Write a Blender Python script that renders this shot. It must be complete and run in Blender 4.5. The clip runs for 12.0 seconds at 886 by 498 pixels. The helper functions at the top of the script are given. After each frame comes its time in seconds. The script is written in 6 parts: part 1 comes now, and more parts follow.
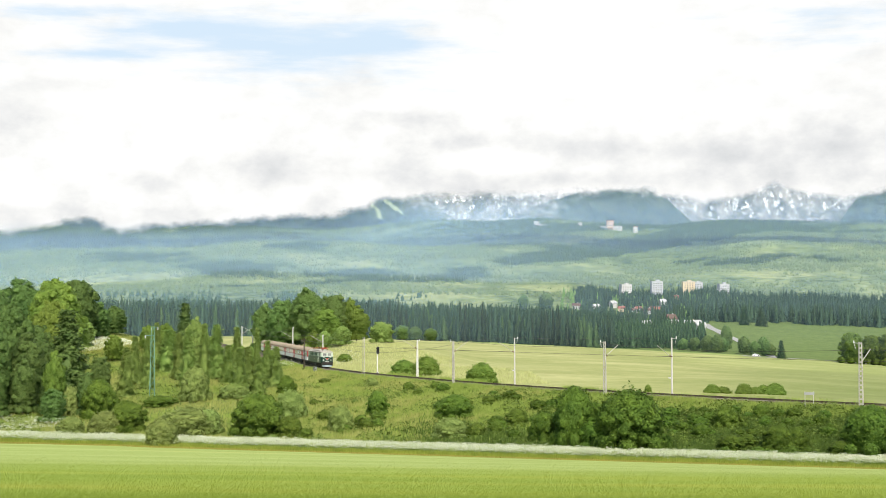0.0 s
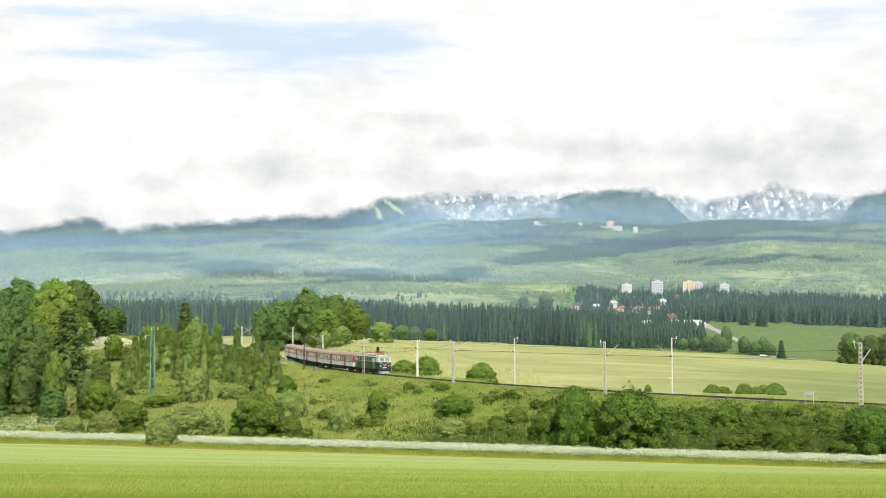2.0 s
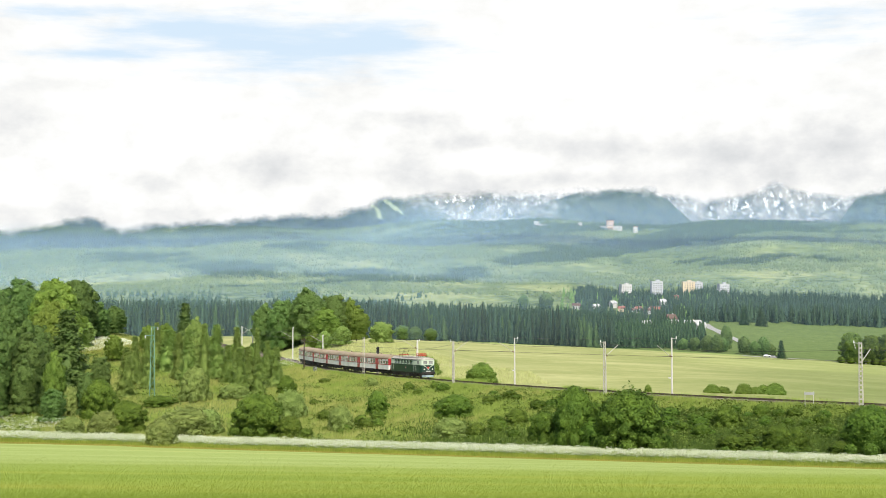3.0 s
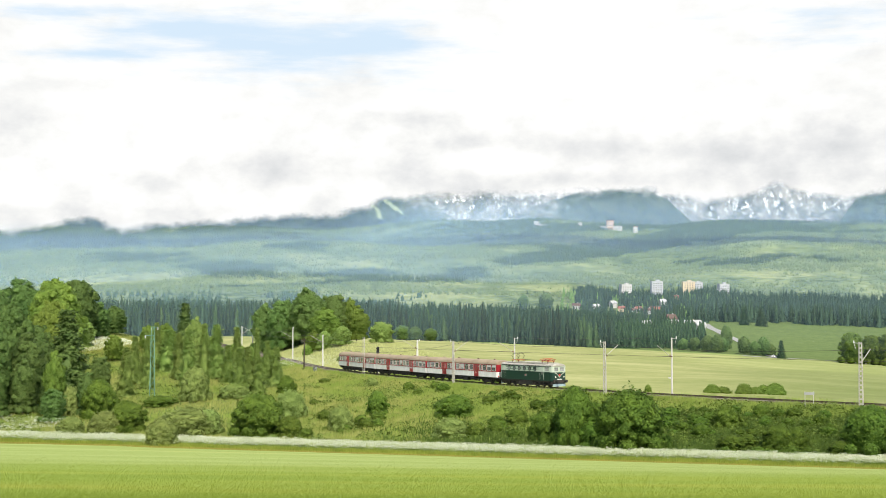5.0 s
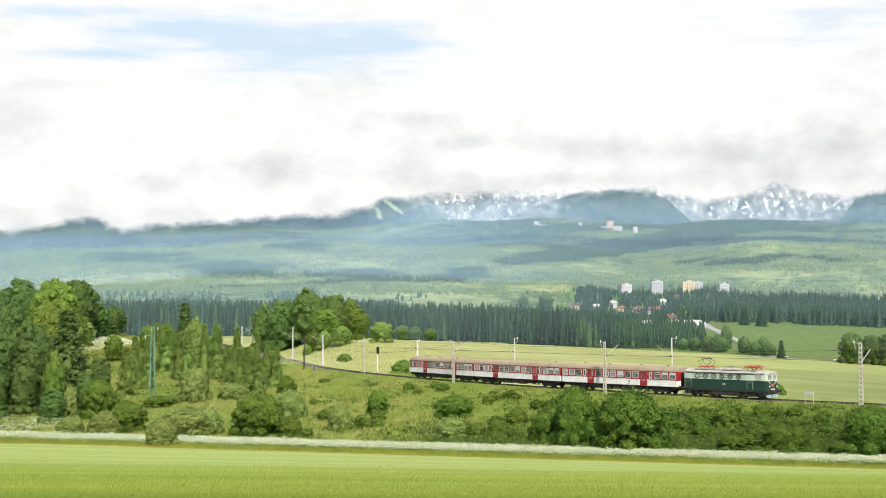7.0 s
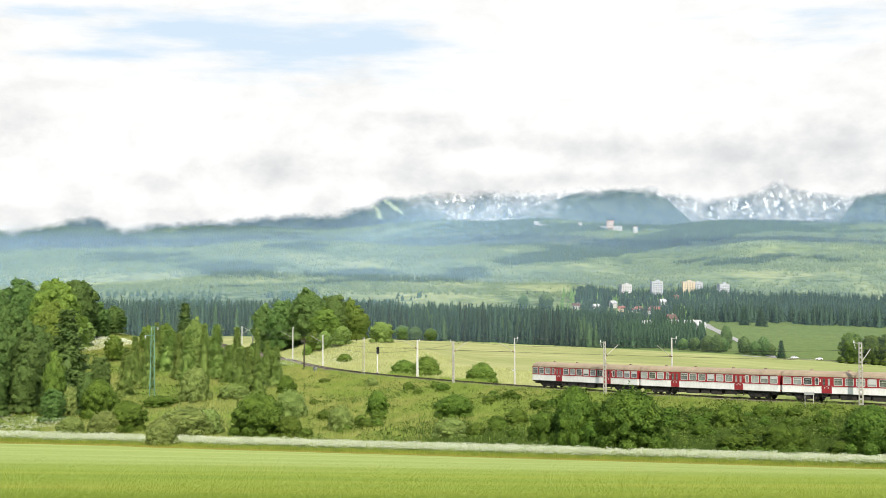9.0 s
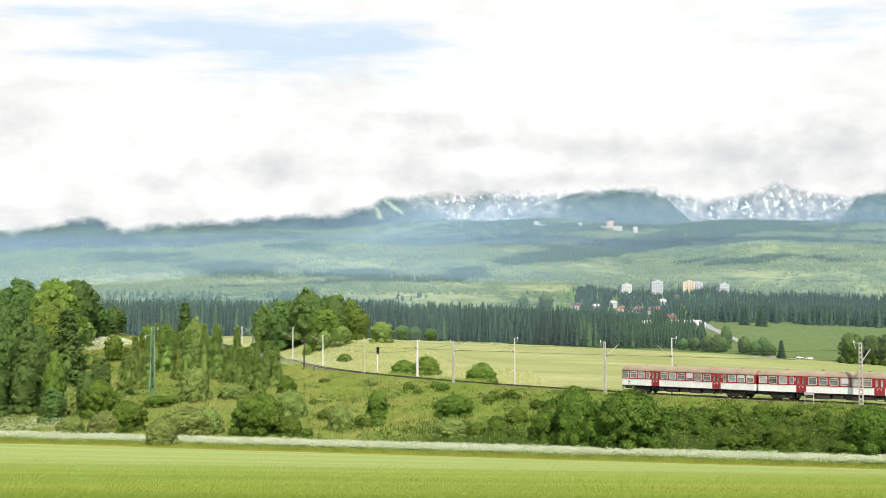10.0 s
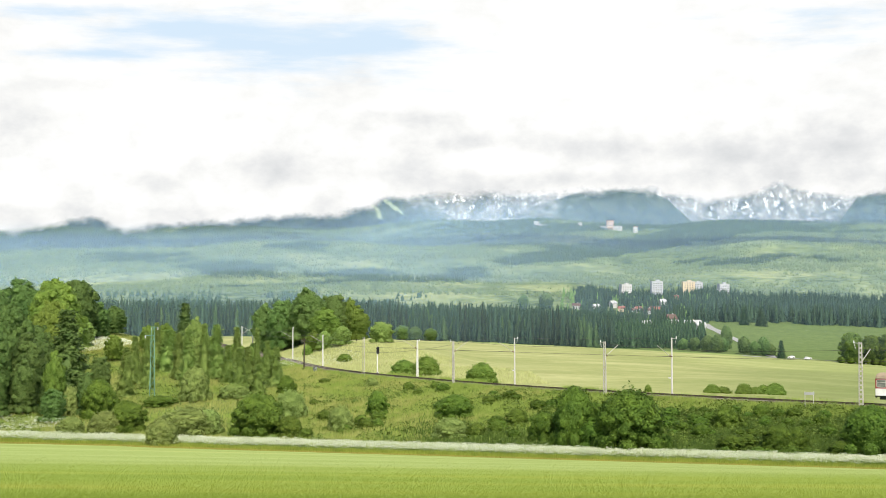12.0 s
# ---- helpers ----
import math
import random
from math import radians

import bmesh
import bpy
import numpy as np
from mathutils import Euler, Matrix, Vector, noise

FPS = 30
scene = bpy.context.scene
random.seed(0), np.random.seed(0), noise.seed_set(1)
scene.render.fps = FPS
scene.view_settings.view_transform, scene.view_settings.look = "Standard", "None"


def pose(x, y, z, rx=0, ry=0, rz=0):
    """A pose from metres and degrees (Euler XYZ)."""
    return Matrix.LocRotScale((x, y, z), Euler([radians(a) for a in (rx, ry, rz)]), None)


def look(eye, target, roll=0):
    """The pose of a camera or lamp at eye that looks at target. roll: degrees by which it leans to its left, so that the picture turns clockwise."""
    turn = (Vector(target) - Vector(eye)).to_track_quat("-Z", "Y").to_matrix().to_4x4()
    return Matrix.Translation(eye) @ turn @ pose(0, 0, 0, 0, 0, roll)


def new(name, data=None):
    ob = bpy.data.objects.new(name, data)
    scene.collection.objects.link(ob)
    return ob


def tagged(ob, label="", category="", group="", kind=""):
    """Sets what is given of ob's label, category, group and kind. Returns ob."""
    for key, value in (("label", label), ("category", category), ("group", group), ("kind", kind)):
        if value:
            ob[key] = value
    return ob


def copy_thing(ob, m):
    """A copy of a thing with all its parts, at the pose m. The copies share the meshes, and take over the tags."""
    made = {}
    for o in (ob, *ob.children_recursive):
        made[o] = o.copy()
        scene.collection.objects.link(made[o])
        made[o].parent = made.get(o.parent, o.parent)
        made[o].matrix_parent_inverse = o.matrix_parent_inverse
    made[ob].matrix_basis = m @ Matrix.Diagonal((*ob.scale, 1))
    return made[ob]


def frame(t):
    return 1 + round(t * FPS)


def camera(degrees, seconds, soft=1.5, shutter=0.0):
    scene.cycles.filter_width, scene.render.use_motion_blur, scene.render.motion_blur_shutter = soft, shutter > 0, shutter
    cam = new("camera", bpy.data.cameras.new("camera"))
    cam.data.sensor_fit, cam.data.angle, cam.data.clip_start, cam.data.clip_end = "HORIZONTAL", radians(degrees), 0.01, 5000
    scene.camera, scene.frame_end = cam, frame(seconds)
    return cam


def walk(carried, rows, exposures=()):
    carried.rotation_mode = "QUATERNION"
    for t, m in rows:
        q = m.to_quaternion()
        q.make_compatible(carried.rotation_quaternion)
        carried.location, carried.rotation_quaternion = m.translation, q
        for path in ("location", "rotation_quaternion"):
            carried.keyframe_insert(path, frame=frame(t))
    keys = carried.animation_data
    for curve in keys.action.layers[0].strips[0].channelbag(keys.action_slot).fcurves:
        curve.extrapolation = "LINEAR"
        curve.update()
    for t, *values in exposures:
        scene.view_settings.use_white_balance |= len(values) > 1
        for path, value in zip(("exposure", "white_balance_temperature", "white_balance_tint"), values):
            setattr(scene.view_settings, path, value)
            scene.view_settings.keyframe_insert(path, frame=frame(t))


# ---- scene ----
# the camera stands on a grassy slope and does not move; rails lie at z = 0
cam = camera(36.0, 12.0, soft=0.5)
EYE = (0.0, 0.0, 10.66)
VIEW = pose(*EYE, 93.03, 0, 0)
walk(cam, [(0.0, VIEW), (12.0, VIEW)], exposures=[(0.0, 0.3), (12.0, 0.3)])

# ---- light ----
SUN_ELEVATION, SUN_FROM = 46.0, (0.20, -0.98)
SUN_STRENGTH, SKY_STRENGTH, CLOUD_WHITE = 5.3, 0.15, 0.80
world = bpy.data.worlds.new("sky")
scene.world = world
world.use_nodes = True


def build_sky():
    nt = world.node_tree
    nt.nodes.clear()
    out = nt.nodes.new("ShaderNodeOutputWorld")
    sky = nt.nodes.new("ShaderNodeTexSky")
    sky.sky_type, sky.sun_disc = "NISHITA", False
    sky.sun_elevation = radians(SUN_ELEVATION)
    sky.sun_rotation = math.atan2(SUN_FROM[0], SUN_FROM[1])
    sky.altitude, sky.air_density, sky.dust_density = 800, 1.0, 1.5
    clear = nt.nodes.new("ShaderNodeBackground")
    clear.inputs["Strength"].default_value = SKY_STRENGTH
    nt.links.new(sky.outputs[0], clear.inputs["Color"])
    cloud = nt.nodes.new("ShaderNodeBackground")
    cloud.inputs["Color"].default_value = (0.95, 0.97, 1.0, 1)
    cloud.inputs["Strength"].default_value = CLOUD_WHITE
    coord = nt.nodes.new("ShaderNodeTexCoord")
    tex = nt.nodes.new("ShaderNodeTexNoise")
    tex.inputs["Scale"].default_value, tex.inputs["Detail"].default_value = 3.0, 6
    ramp = nt.nodes.new("ShaderNodeValToRGB")
    ramp.color_ramp.elements[0].position, ramp.color_ramp.elements[1].position = 0.38, 0.62
    mix = nt.nodes.new("ShaderNodeMixShader")
    nt.links.new(coord.outputs["Generated"], tex.inputs["Vector"])
    nt.links.new(tex.outputs[0], ramp.inputs[0])
    nt.links.new(ramp.outputs[0], mix.inputs[0])
    nt.links.new(clear.outputs[0], mix.inputs[1])
    nt.links.new(cloud.outputs[0], mix.inputs[2])
    nt.links.new(mix.outputs[0], out.inputs[0])


build_sky()
sun_data = bpy.data.lights.new("sun", "SUN")
sun_data.energy, sun_data.angle, sun_data.color = SUN_STRENGTH, radians(1.2), (1.0, 0.925, 0.79)
sun = new("sun", sun_data)
_flat = math.cos(radians(SUN_ELEVATION)) / math.hypot(*SUN_FROM)
sun.matrix_world = look((SUN_FROM[0] * _flat * 300, SUN_FROM[1] * _flat * 300, 300 * math.sin(radians(SUN_ELEVATION))), (0, 0, 0))

# ---- the lie of the land ----
SPEED = 20.78


def build_line():
    """The railway's centre line: arc length, place and heading, every half metre."""
    s = np.arange(-320.0, 420.0, 0.5)
    c = np.clip(s, -30, 235) / 100
    a = -1.251 + 0.17 * c + 0.134 * c**2 - 0.027 * c**3
    x, y = np.cumsum(np.cos(a)) * 0.5, np.cumsum(np.sin(a)) * 0.5
    k = int(np.argmin(abs(s)))
    rise = 0.00016 * np.clip(20 - s, 0, 60) ** 2 + 0.012 * np.clip(-40 - s, 0, 400)
    return s, x - x[k] - 26.755, y - y[k] + 313.648, rise, a


LINE_S, LINE_X, LINE_Y, LINE_Z, LINE_A = build_line()


def line_at(s, side=0.0, up=0.0):
    """A point of the line; side > 0 lies on the far side of the track."""
    x, y = np.interp(s, LINE_S, LINE_X), np.interp(s, LINE_S, LINE_Y)
    a = np.interp(s, LINE_S, LINE_A)
    return Vector((x - side * math.sin(a), y + side * math.cos(a), np.interp(s, LINE_S, LINE_Z) + up))


def ease(v, lo, hi):
    t = np.clip((v - lo) / (hi - lo), 0, 1)
    return t * t * (3 - 2 * t)


def waves(x, y, size, seed):
    """Cheap smooth unevenness between -1 and 1."""
    r = np.random.RandomState(seed)
    total = 0
    for k in range(5):
        a, p = r.uniform(0, 6.283), r.uniform(0, 6.283)
        f = 6.283 / size * r.uniform(0.6, 1.7)
        total = total + np.sin((x * math.cos(a) + y * math.sin(a)) * f + p)
    return total / 5


def ground_height(x, y):
    x, y = np.asarray(x, float), np.asarray(y, float)
    edge = 169 - 0.31 * np.clip(x, -150, 110)
    line_y = np.interp(x, LINE_X, LINE_Y)
    line_z = np.interp(x, LINE_X, LINE_Z)
    slope = np.cos(np.interp(x, LINE_X, LINE_A))
    across = (y - line_y) * slope                      # metres beyond the centre line
    # the sown meadow falls to the flower strip
    z = 9.0 - 14.9 * np.clip(y, -400, edge) / edge
    # bank from the strip up to the track's shoulder
    lo, hi = edge + 8, line_y - 3.4 / slope
    g = np.clip((y - lo) / np.maximum(hi - lo, 1), 0, 1)
    z = z + (5.9 - 0.75 + line_z) * g**0.9
    # hay field behind the track, out to about 790 m
    u = np.clip(x / np.maximum(y, 60), -0.42, 0.42)
    v = np.clip(u, -0.10, 0.42)
    far = -1.25 - 31.3 * v - 34.6 * v**2
    h = np.clip((y - line_y - 4) / np.maximum(790 - line_y, 60), 0, 1)
    z = np.where(across > 3.2, (line_z - 0.75) * (1 - h) + far * h, z)
    # green rise on the right, then the wooded ground
    rise = (6 + 14 * ease(u, 0.12, 0.22)) * ease(y, 820, 1250)
    z = z + rise * (across > 3.2)
    # hill with the grove
    left = np.interp(y, LINE_Y[::-1], LINE_X[::-1]) - x
    z = z + (10.5 * ease(y, 190, 330) * (1 - ease(y, 345, 430))) * ease(left, 12, 55) * (1 - ease(-x, 300, 500))
    # knoll under the roadside grove behind the track
    z = z + 4.6 * ease(y, 318, 395) * (1 - ease(y, 470, 640)) * ease(-left, 6, 24) * (1 - ease(x, -18, 14))
    # long slopes to the foot of the mountains
    z = z + 26 * ease(y, 1300, 1700) * (1 - 0.5 * ease(u, 0.08, 0.16)) + np.where(y > 1200, (y - 1200) * 0.03, 0)
    z = z - 11 * ease(y, 1290, 1480) * (1 - ease(y, 1900, 2300)) * ease(u, 0.19, 0.23)
    foot = 3300 + 150 * u
    z = z + (150 + 70 * u) * np.clip((y - 1700) / (foot - 1700), 0, 1) ** 1.35 + ease(y, 1400, 2600) * 16 * waves(x, y, 900, 3) + ease(y, 1200, 2000) * 5 * waves(x, y, 300, 5)
    z = z + 14 * waves(x + 0.6 * y, y * 0.4, 620, 9) * ease(y, 2300, 3100) * (1 - ease(u, -0.02, 0.08))
    near = ease(y, 200, 260)
    return z + 0.12 * waves(x, y, 14, 1) * ease(y, 165, 185) * (np.abs(across) > 4) + 0.5 * near * waves(x, y, 60, 2) * (np.abs(across) > 12)


def ground_at(x, y):
    return float(ground_height(x, y))

# ---- materials ----
def shader(name):
    m = bpy.data.materials.new(name)
    m.use_nodes = True
    return m, m.node_tree, m.node_tree.nodes["Principled BSDF"]


def link_noise(nt, scale, detail=4, coord="Object", stretch=None, rough=0.55):
    tc = nt.nodes.new("ShaderNodeTexCoord")
    n = nt.nodes.new("ShaderNodeTexNoise")
    n.inputs["Scale"].default_value, n.inputs["Detail"].default_value, n.inputs["Roughness"].default_value = scale, detail, rough
    if stretch:
        mp = nt.nodes.new("ShaderNodeMapping")
        mp.inputs["Scale"].default_value = stretch
        nt.links.new(tc.outputs[coord], mp.inputs["Vector"])
        nt.links.new(mp.outputs[0], n.inputs["Vector"])
    else:
        nt.links.new(tc.outputs[coord], n.inputs["Vector"])
    return n.outputs[0]


def link_ramp(nt, value, stops):
    r = nt.nodes.new("ShaderNodeValToRGB")
    e = r.color_ramp.elements
    while len(e) < len(stops):
        e.new(0.5)
    for k, (pos, col) in enumerate(stops):
        e[k].position, e[k].color = pos, (*col, 1)
    nt.links.new(value, r.inputs[0])
    return r.outputs[0]


def link_mix(nt, fac, a, b, kind="MIX"):
    m = nt.nodes.new("ShaderNodeMix")
    m.data_type, m.blend_type = "RGBA", kind
    for sock, v in ((m.inputs[0], fac), (m.inputs[6], a), (m.inputs[7], b)):
        if isinstance(v, (float, int)):
            sock.default_value = v
        elif isinstance(v, tuple):
            sock.default_value = (*v, 1)
        else:
            nt.links.new(v, sock)
    return m.outputs[2]


def surface(name, dark, light, scale=3.0, rough=0.8, metal=0.0, bump=0.0, fine=40.0, stretch=None, random_tint=0.0):
    """Two-scale mottled surface between two colours."""
    m, nt, b = shader(name)
    big = link_noise(nt, scale, 4, stretch=stretch)
    small = link_noise(nt, fine, 3, stretch=stretch)
    c1 = link_ramp(nt, big, [(0.32, dark), (0.68, light)])
    mid = tuple((p + q) / 2 for p, q in zip(dark, light))
    c2 = link_ramp(nt, small, [(0.35, tuple(v * 0.8 for v in mid)), (0.65, tuple(min(1, v * 1.15) for v in mid))])
    col = link_mix(nt, 0.4, c1, c2)
    if random_tint:
        info = nt.nodes.new("ShaderNodeObjectInfo")
        hsv = nt.nodes.new("ShaderNodeHueSaturation")
        mr = nt.nodes.new("ShaderNodeMapRange")
        mr.inputs["To Min"].default_value, mr.inputs["To Max"].default_value = 1 - random_tint, 1 + random_tint
        nt.links.new(info.outputs["Random"], mr.inputs["Value"])
        nt.links.new(mr.outputs[0], hsv.inputs["Value"])
        nt.links.new(col, hsv.inputs["Color"])
        col = hsv.outputs[0]
    nt.links.new(col, b.inputs["Base Color"])
    b.inputs["Roughness"].default_value, b.inputs["Metallic"].default_value = rough, metal
    if bump:
        bp = nt.nodes.new("ShaderNodeBump")
        bp.inputs["Strength"].default_value = bump
        nt.links.new(small, bp.inputs["Height"])
        nt.links.new(bp.outputs[0], b.inputs["Normal"])
    return m


def leaves(name, dark, light, through_light=0.35, tint=0.12, grain=0.6):
    """Foliage: each leaf a little different, light passes through."""
    m, nt, b = shader(name)
    geo = nt.nodes.new("ShaderNodeNewGeometry")
    info = nt.nodes.new("ShaderNodeObjectInfo")
    c = link_ramp(nt, geo.outputs["Random Per Island"], [(0.0, dark), (1.0, light)])
    big = link_noise(nt, grain, 3)
    c = link_mix(nt, 0.6, c, link_ramp(nt, big, [(0.35, dark), (0.65, light)]))
    hsv = nt.nodes.new("ShaderNodeHueSaturation")
    for out, lo, hi in (("Value", 1 - tint, 1 + tint), ("Hue", 0.5 - tint * 0.12, 0.5 + tint * 0.08)):
        mr = nt.nodes.new("ShaderNodeMapRange")
        mr.inputs["To Min"].default_value, mr.inputs["To Max"].default_value = lo, hi
        nt.links.new(info.outputs["Random"], mr.inputs["Value"])
        nt.links.new(mr.outputs[0], hsv.inputs[out])
    nt.links.new(c, hsv.inputs["Color"])
    b.inputs["Roughness"].default_value = 0.6
    b.inputs["Specular IOR Level"].default_value = 0.12
    nt.links.new(hsv.outputs[0], b.inputs["Base Color"])
    tr = nt.nodes.new("ShaderNodeBsdfTranslucent")
    nt.links.new(hsv.outputs[0], tr.inputs["Color"])
    mx = nt.nodes.new("ShaderNodeMixShader")
    mx.inputs[0].default_value = through_light
    nt.links.new(b.outputs[0], mx.inputs[1])
    nt.links.new(tr.outputs[0], mx.inputs[2])
    nt.links.new(mx.outputs[0], nt.nodes["Material Output"].inputs["Surface"])
    return m


def plain(name, colour, rough=0.5, metal=0.0):
    return surface(name, tuple(v * 0.86 for v in colour), tuple(min(1, v * 1.1) for v in colour), 1.3, rough, metal, 0.0, 9.0)


LEAF_MID = leaves("leaf_mid_green", (0.095, 0.18, 0.03), (0.3, 0.43, 0.09), 0.45, 0.10, grain=4.0)
LEAF_DARK = leaves("leaf_dark_green", (0.055, 0.115, 0.03), (0.17, 0.26, 0.07), 0.3, grain=4.0)
LEAF_LIGHT = leaves("leaf_light_green", (0.135, 0.23, 0.04), (0.32, 0.43, 0.09), 0.45, grain=4.0)
LEAF_OLIVE = leaves("leaf_olive", (0.17, 0.245, 0.06), (0.37, 0.46, 0.145), 0.45, grain=4.0)
LEAF_YELLOW = leaves("leaf_yellow_green", (0.14, 0.18, 0.03), (0.36, 0.38, 0.10))
LEAF_BUSH = leaves("leaf_bush_green", (0.03, 0.074, 0.01), (0.155, 0.25, 0.038), 0.28, grain=4.0)
LEAF_BANK = leaves("leaf_bank_green", (0.055, 0.112, 0.015), (0.20, 0.30, 0.05), 0.32, grain=4.0)
VERGE = leaves("verge_blade", (0.115, 0.16, 0.02), (0.25, 0.285, 0.042), 0.4)
LEAF_GROVE = leaves("leaf_grove_green", (0.1, 0.19, 0.05), (0.26, 0.38, 0.115), 0.46)
LEAF_PALE = leaves("leaf_pale_green", (0.18, 0.29, 0.065), (0.38, 0.5, 0.15), 0.42, 0.08, grain=4.0)
FOREST_NEEDLE = leaves("forest_needle", (0.024, 0.052, 0.032), (0.056, 0.095, 0.05), 0.3, 0.34)
PASTURE = leaves("pasture_blade", (0.29, 0.34, 0.12), (0.52, 0.56, 0.26), 0.4)
NEEDLE = leaves("spruce_needle", (0.022, 0.052, 0.024), (0.07, 0.125, 0.05), 0.22)
NEEDLE_BRIGHT = leaves("larch_needle", (0.155, 0.255, 0.056), (0.34, 0.46, 0.125), 0.48, grain=4.0)
MIXED_LEAF = leaves("mixed_forest_leaf", (0.045, 0.090, 0.034), (0.100, 0.155, 0.058), 0.3, 0.25)
SLOPE_LEAF = leaves("slope_foliage", (0.07, 0.11, 0.042), (0.19, 0.235, 0.085), 0.3)
BARK = surface("bark", (0.05, 0.04, 0.03), (0.14, 0.11, 0.08), 4, 0.9, bump=0.4)
GRASS_TALL = leaves("tall_grass_blade", (0.125, 0.19, 0.032), (0.29, 0.365, 0.08), 0.45)
HERB = leaves("bank_herb", (0.075, 0.12, 0.022), (0.2, 0.26, 0.055), 0.36)
# weed green taken darker to carry the shade on the right bank
SHADED_WEED = leaves("shaded_weed_leaf", (0.024, 0.056, 0.009), (0.088, 0.142, 0.024), 0.3)
DRY_MARGIN = leaves("dry_margin_blade", (0.20, 0.20, 0.035), (0.34, 0.33, 0.07), 0.35)
GRASS_GOLD = leaves("ripe_grass_blade", (0.17, 0.205, 0.042), (0.34, 0.36, 0.11), 0.35)
UMBEL = leaves("white_umbel", (0.42, 0.46, 0.32), (0.64, 0.67, 0.54), 0.35)
GRAVEL = surface("ballast", (0.050, 0.038, 0.024), (0.140, 0.108, 0.068), 0.8, 0.95, bump=0.5, fine=14)
RAIL = surface("rusty_rail", (0.06, 0.046, 0.036), (0.13, 0.10, 0.08), 2, 0.5, 0.6)
SLEEPER = surface("concrete_sleeper", (0.16, 0.14, 0.12), (0.30, 0.27, 0.23), 2, 0.9)
WHITE_STEEL = plain("white_painted_steel", (0.66, 0.66, 0.62), 0.5)
CONCRETE = plain("pale_concrete", (0.46, 0.45, 0.42), 0.85)
RUST_STEEL = surface("weathered_grey_steel", (0.27, 0.25, 0.21), (0.58, 0.56, 0.51), 1.5, 0.6, 0.2)
GREEN_STEEL = plain("green_painted_steel", (0.15, 0.30, 0.22), 0.6)
DARK_STEEL = plain("dark_steel", (0.035, 0.035, 0.035), 0.5, 0.4)
BLACK = plain("black_paint", (0.014, 0.014, 0.014), 0.4)
WIRE = plain("copper_wire", (0.06, 0.055, 0.05), 0.5, 0.6)
PORCELAIN = plain("brown_porcelain", (0.12, 0.05, 0.03), 0.2)
TIMBER = surface("creosoted_timber", (0.02, 0.016, 0.012), (0.07, 0.055, 0.04), 3, 0.9)
COACH_RED = surface("coach_red_paint", (0.22, 0.012, 0.018), (0.34, 0.026, 0.036), 1.2, 0.35, fine=9)
COACH_WHITE = surface("coach_white_paint", (0.66, 0.65, 0.62), (0.84, 0.84, 0.82), 0.9, 0.45, fine=6, stretch=(1, 1, 0.35))
COACH_ROOF = surface("dusty_beige_roof", (0.20, 0.155, 0.105), (0.34, 0.27, 0.19), 0.6, 0.8, fine=5)
LOCO_CREAM = surface("pale_green_paint", (0.40, 0.47, 0.39), (0.53, 0.59, 0.50), 0.9, 0.35, fine=8)
LOCO_GREEN = surface("dark_green_paint", (0.006, 0.028, 0.020), (0.012, 0.046, 0.034), 0.9, 0.3, fine=8)
UNDERFRAME = surface("sooty_underframe", (0.012, 0.011, 0.010), (0.05, 0.043, 0.036), 2, 0.85, 0.0)
PANTO_RED = plain("orange_red_paint", (0.40, 0.05, 0.025), 0.5)
STAR_RED = plain("signal_red_paint", (0.55, 0.03, 0.03), 0.4)
WINDOW_FRAME = plain("window_frame_white", (0.56, 0.56, 0.54), 0.5)
LAMP_LENS = plain("lamp_lens", (0.75, 0.74, 0.66), 0.1)


def window_glass():
    """Panes with dim seats, pale blinds or bright far windows behind them, and sky reflection painted into the colour,
    each a little different.
    """
    m, nt, b = shader("coach_glass")
    info = nt.nodes.new("ShaderNodeObjectInfo")
    # the paler stops stand in for cloudy sky mirrored in the glass
    inside = link_ramp(nt, info.outputs["Random"], [(0.0, (0.03, 0.032, 0.034)), (0.30, (0.10, 0.105, 0.11)), (0.65, (0.26, 0.275, 0.285)), (1.0, (0.46, 0.47, 0.47))])
    nt.links.new(link_mix(nt, 0.35, inside, link_ramp(nt, link_noise(nt, 1.6, 3), [(0.42, (0.02, 0.022, 0.024)), (0.60, (0.30, 0.31, 0.31))])), b.inputs["Base Color"])
    b.inputs["Roughness"].default_value, b.inputs["Specular IOR Level"].default_value = 0.06, 1.0
    b.inputs["Coat Weight"].default_value = 0.6
    return m


GLASS = window_glass()
CURTAIN = plain("pale_blind", (0.52, 0.53, 0.52), 0.8)


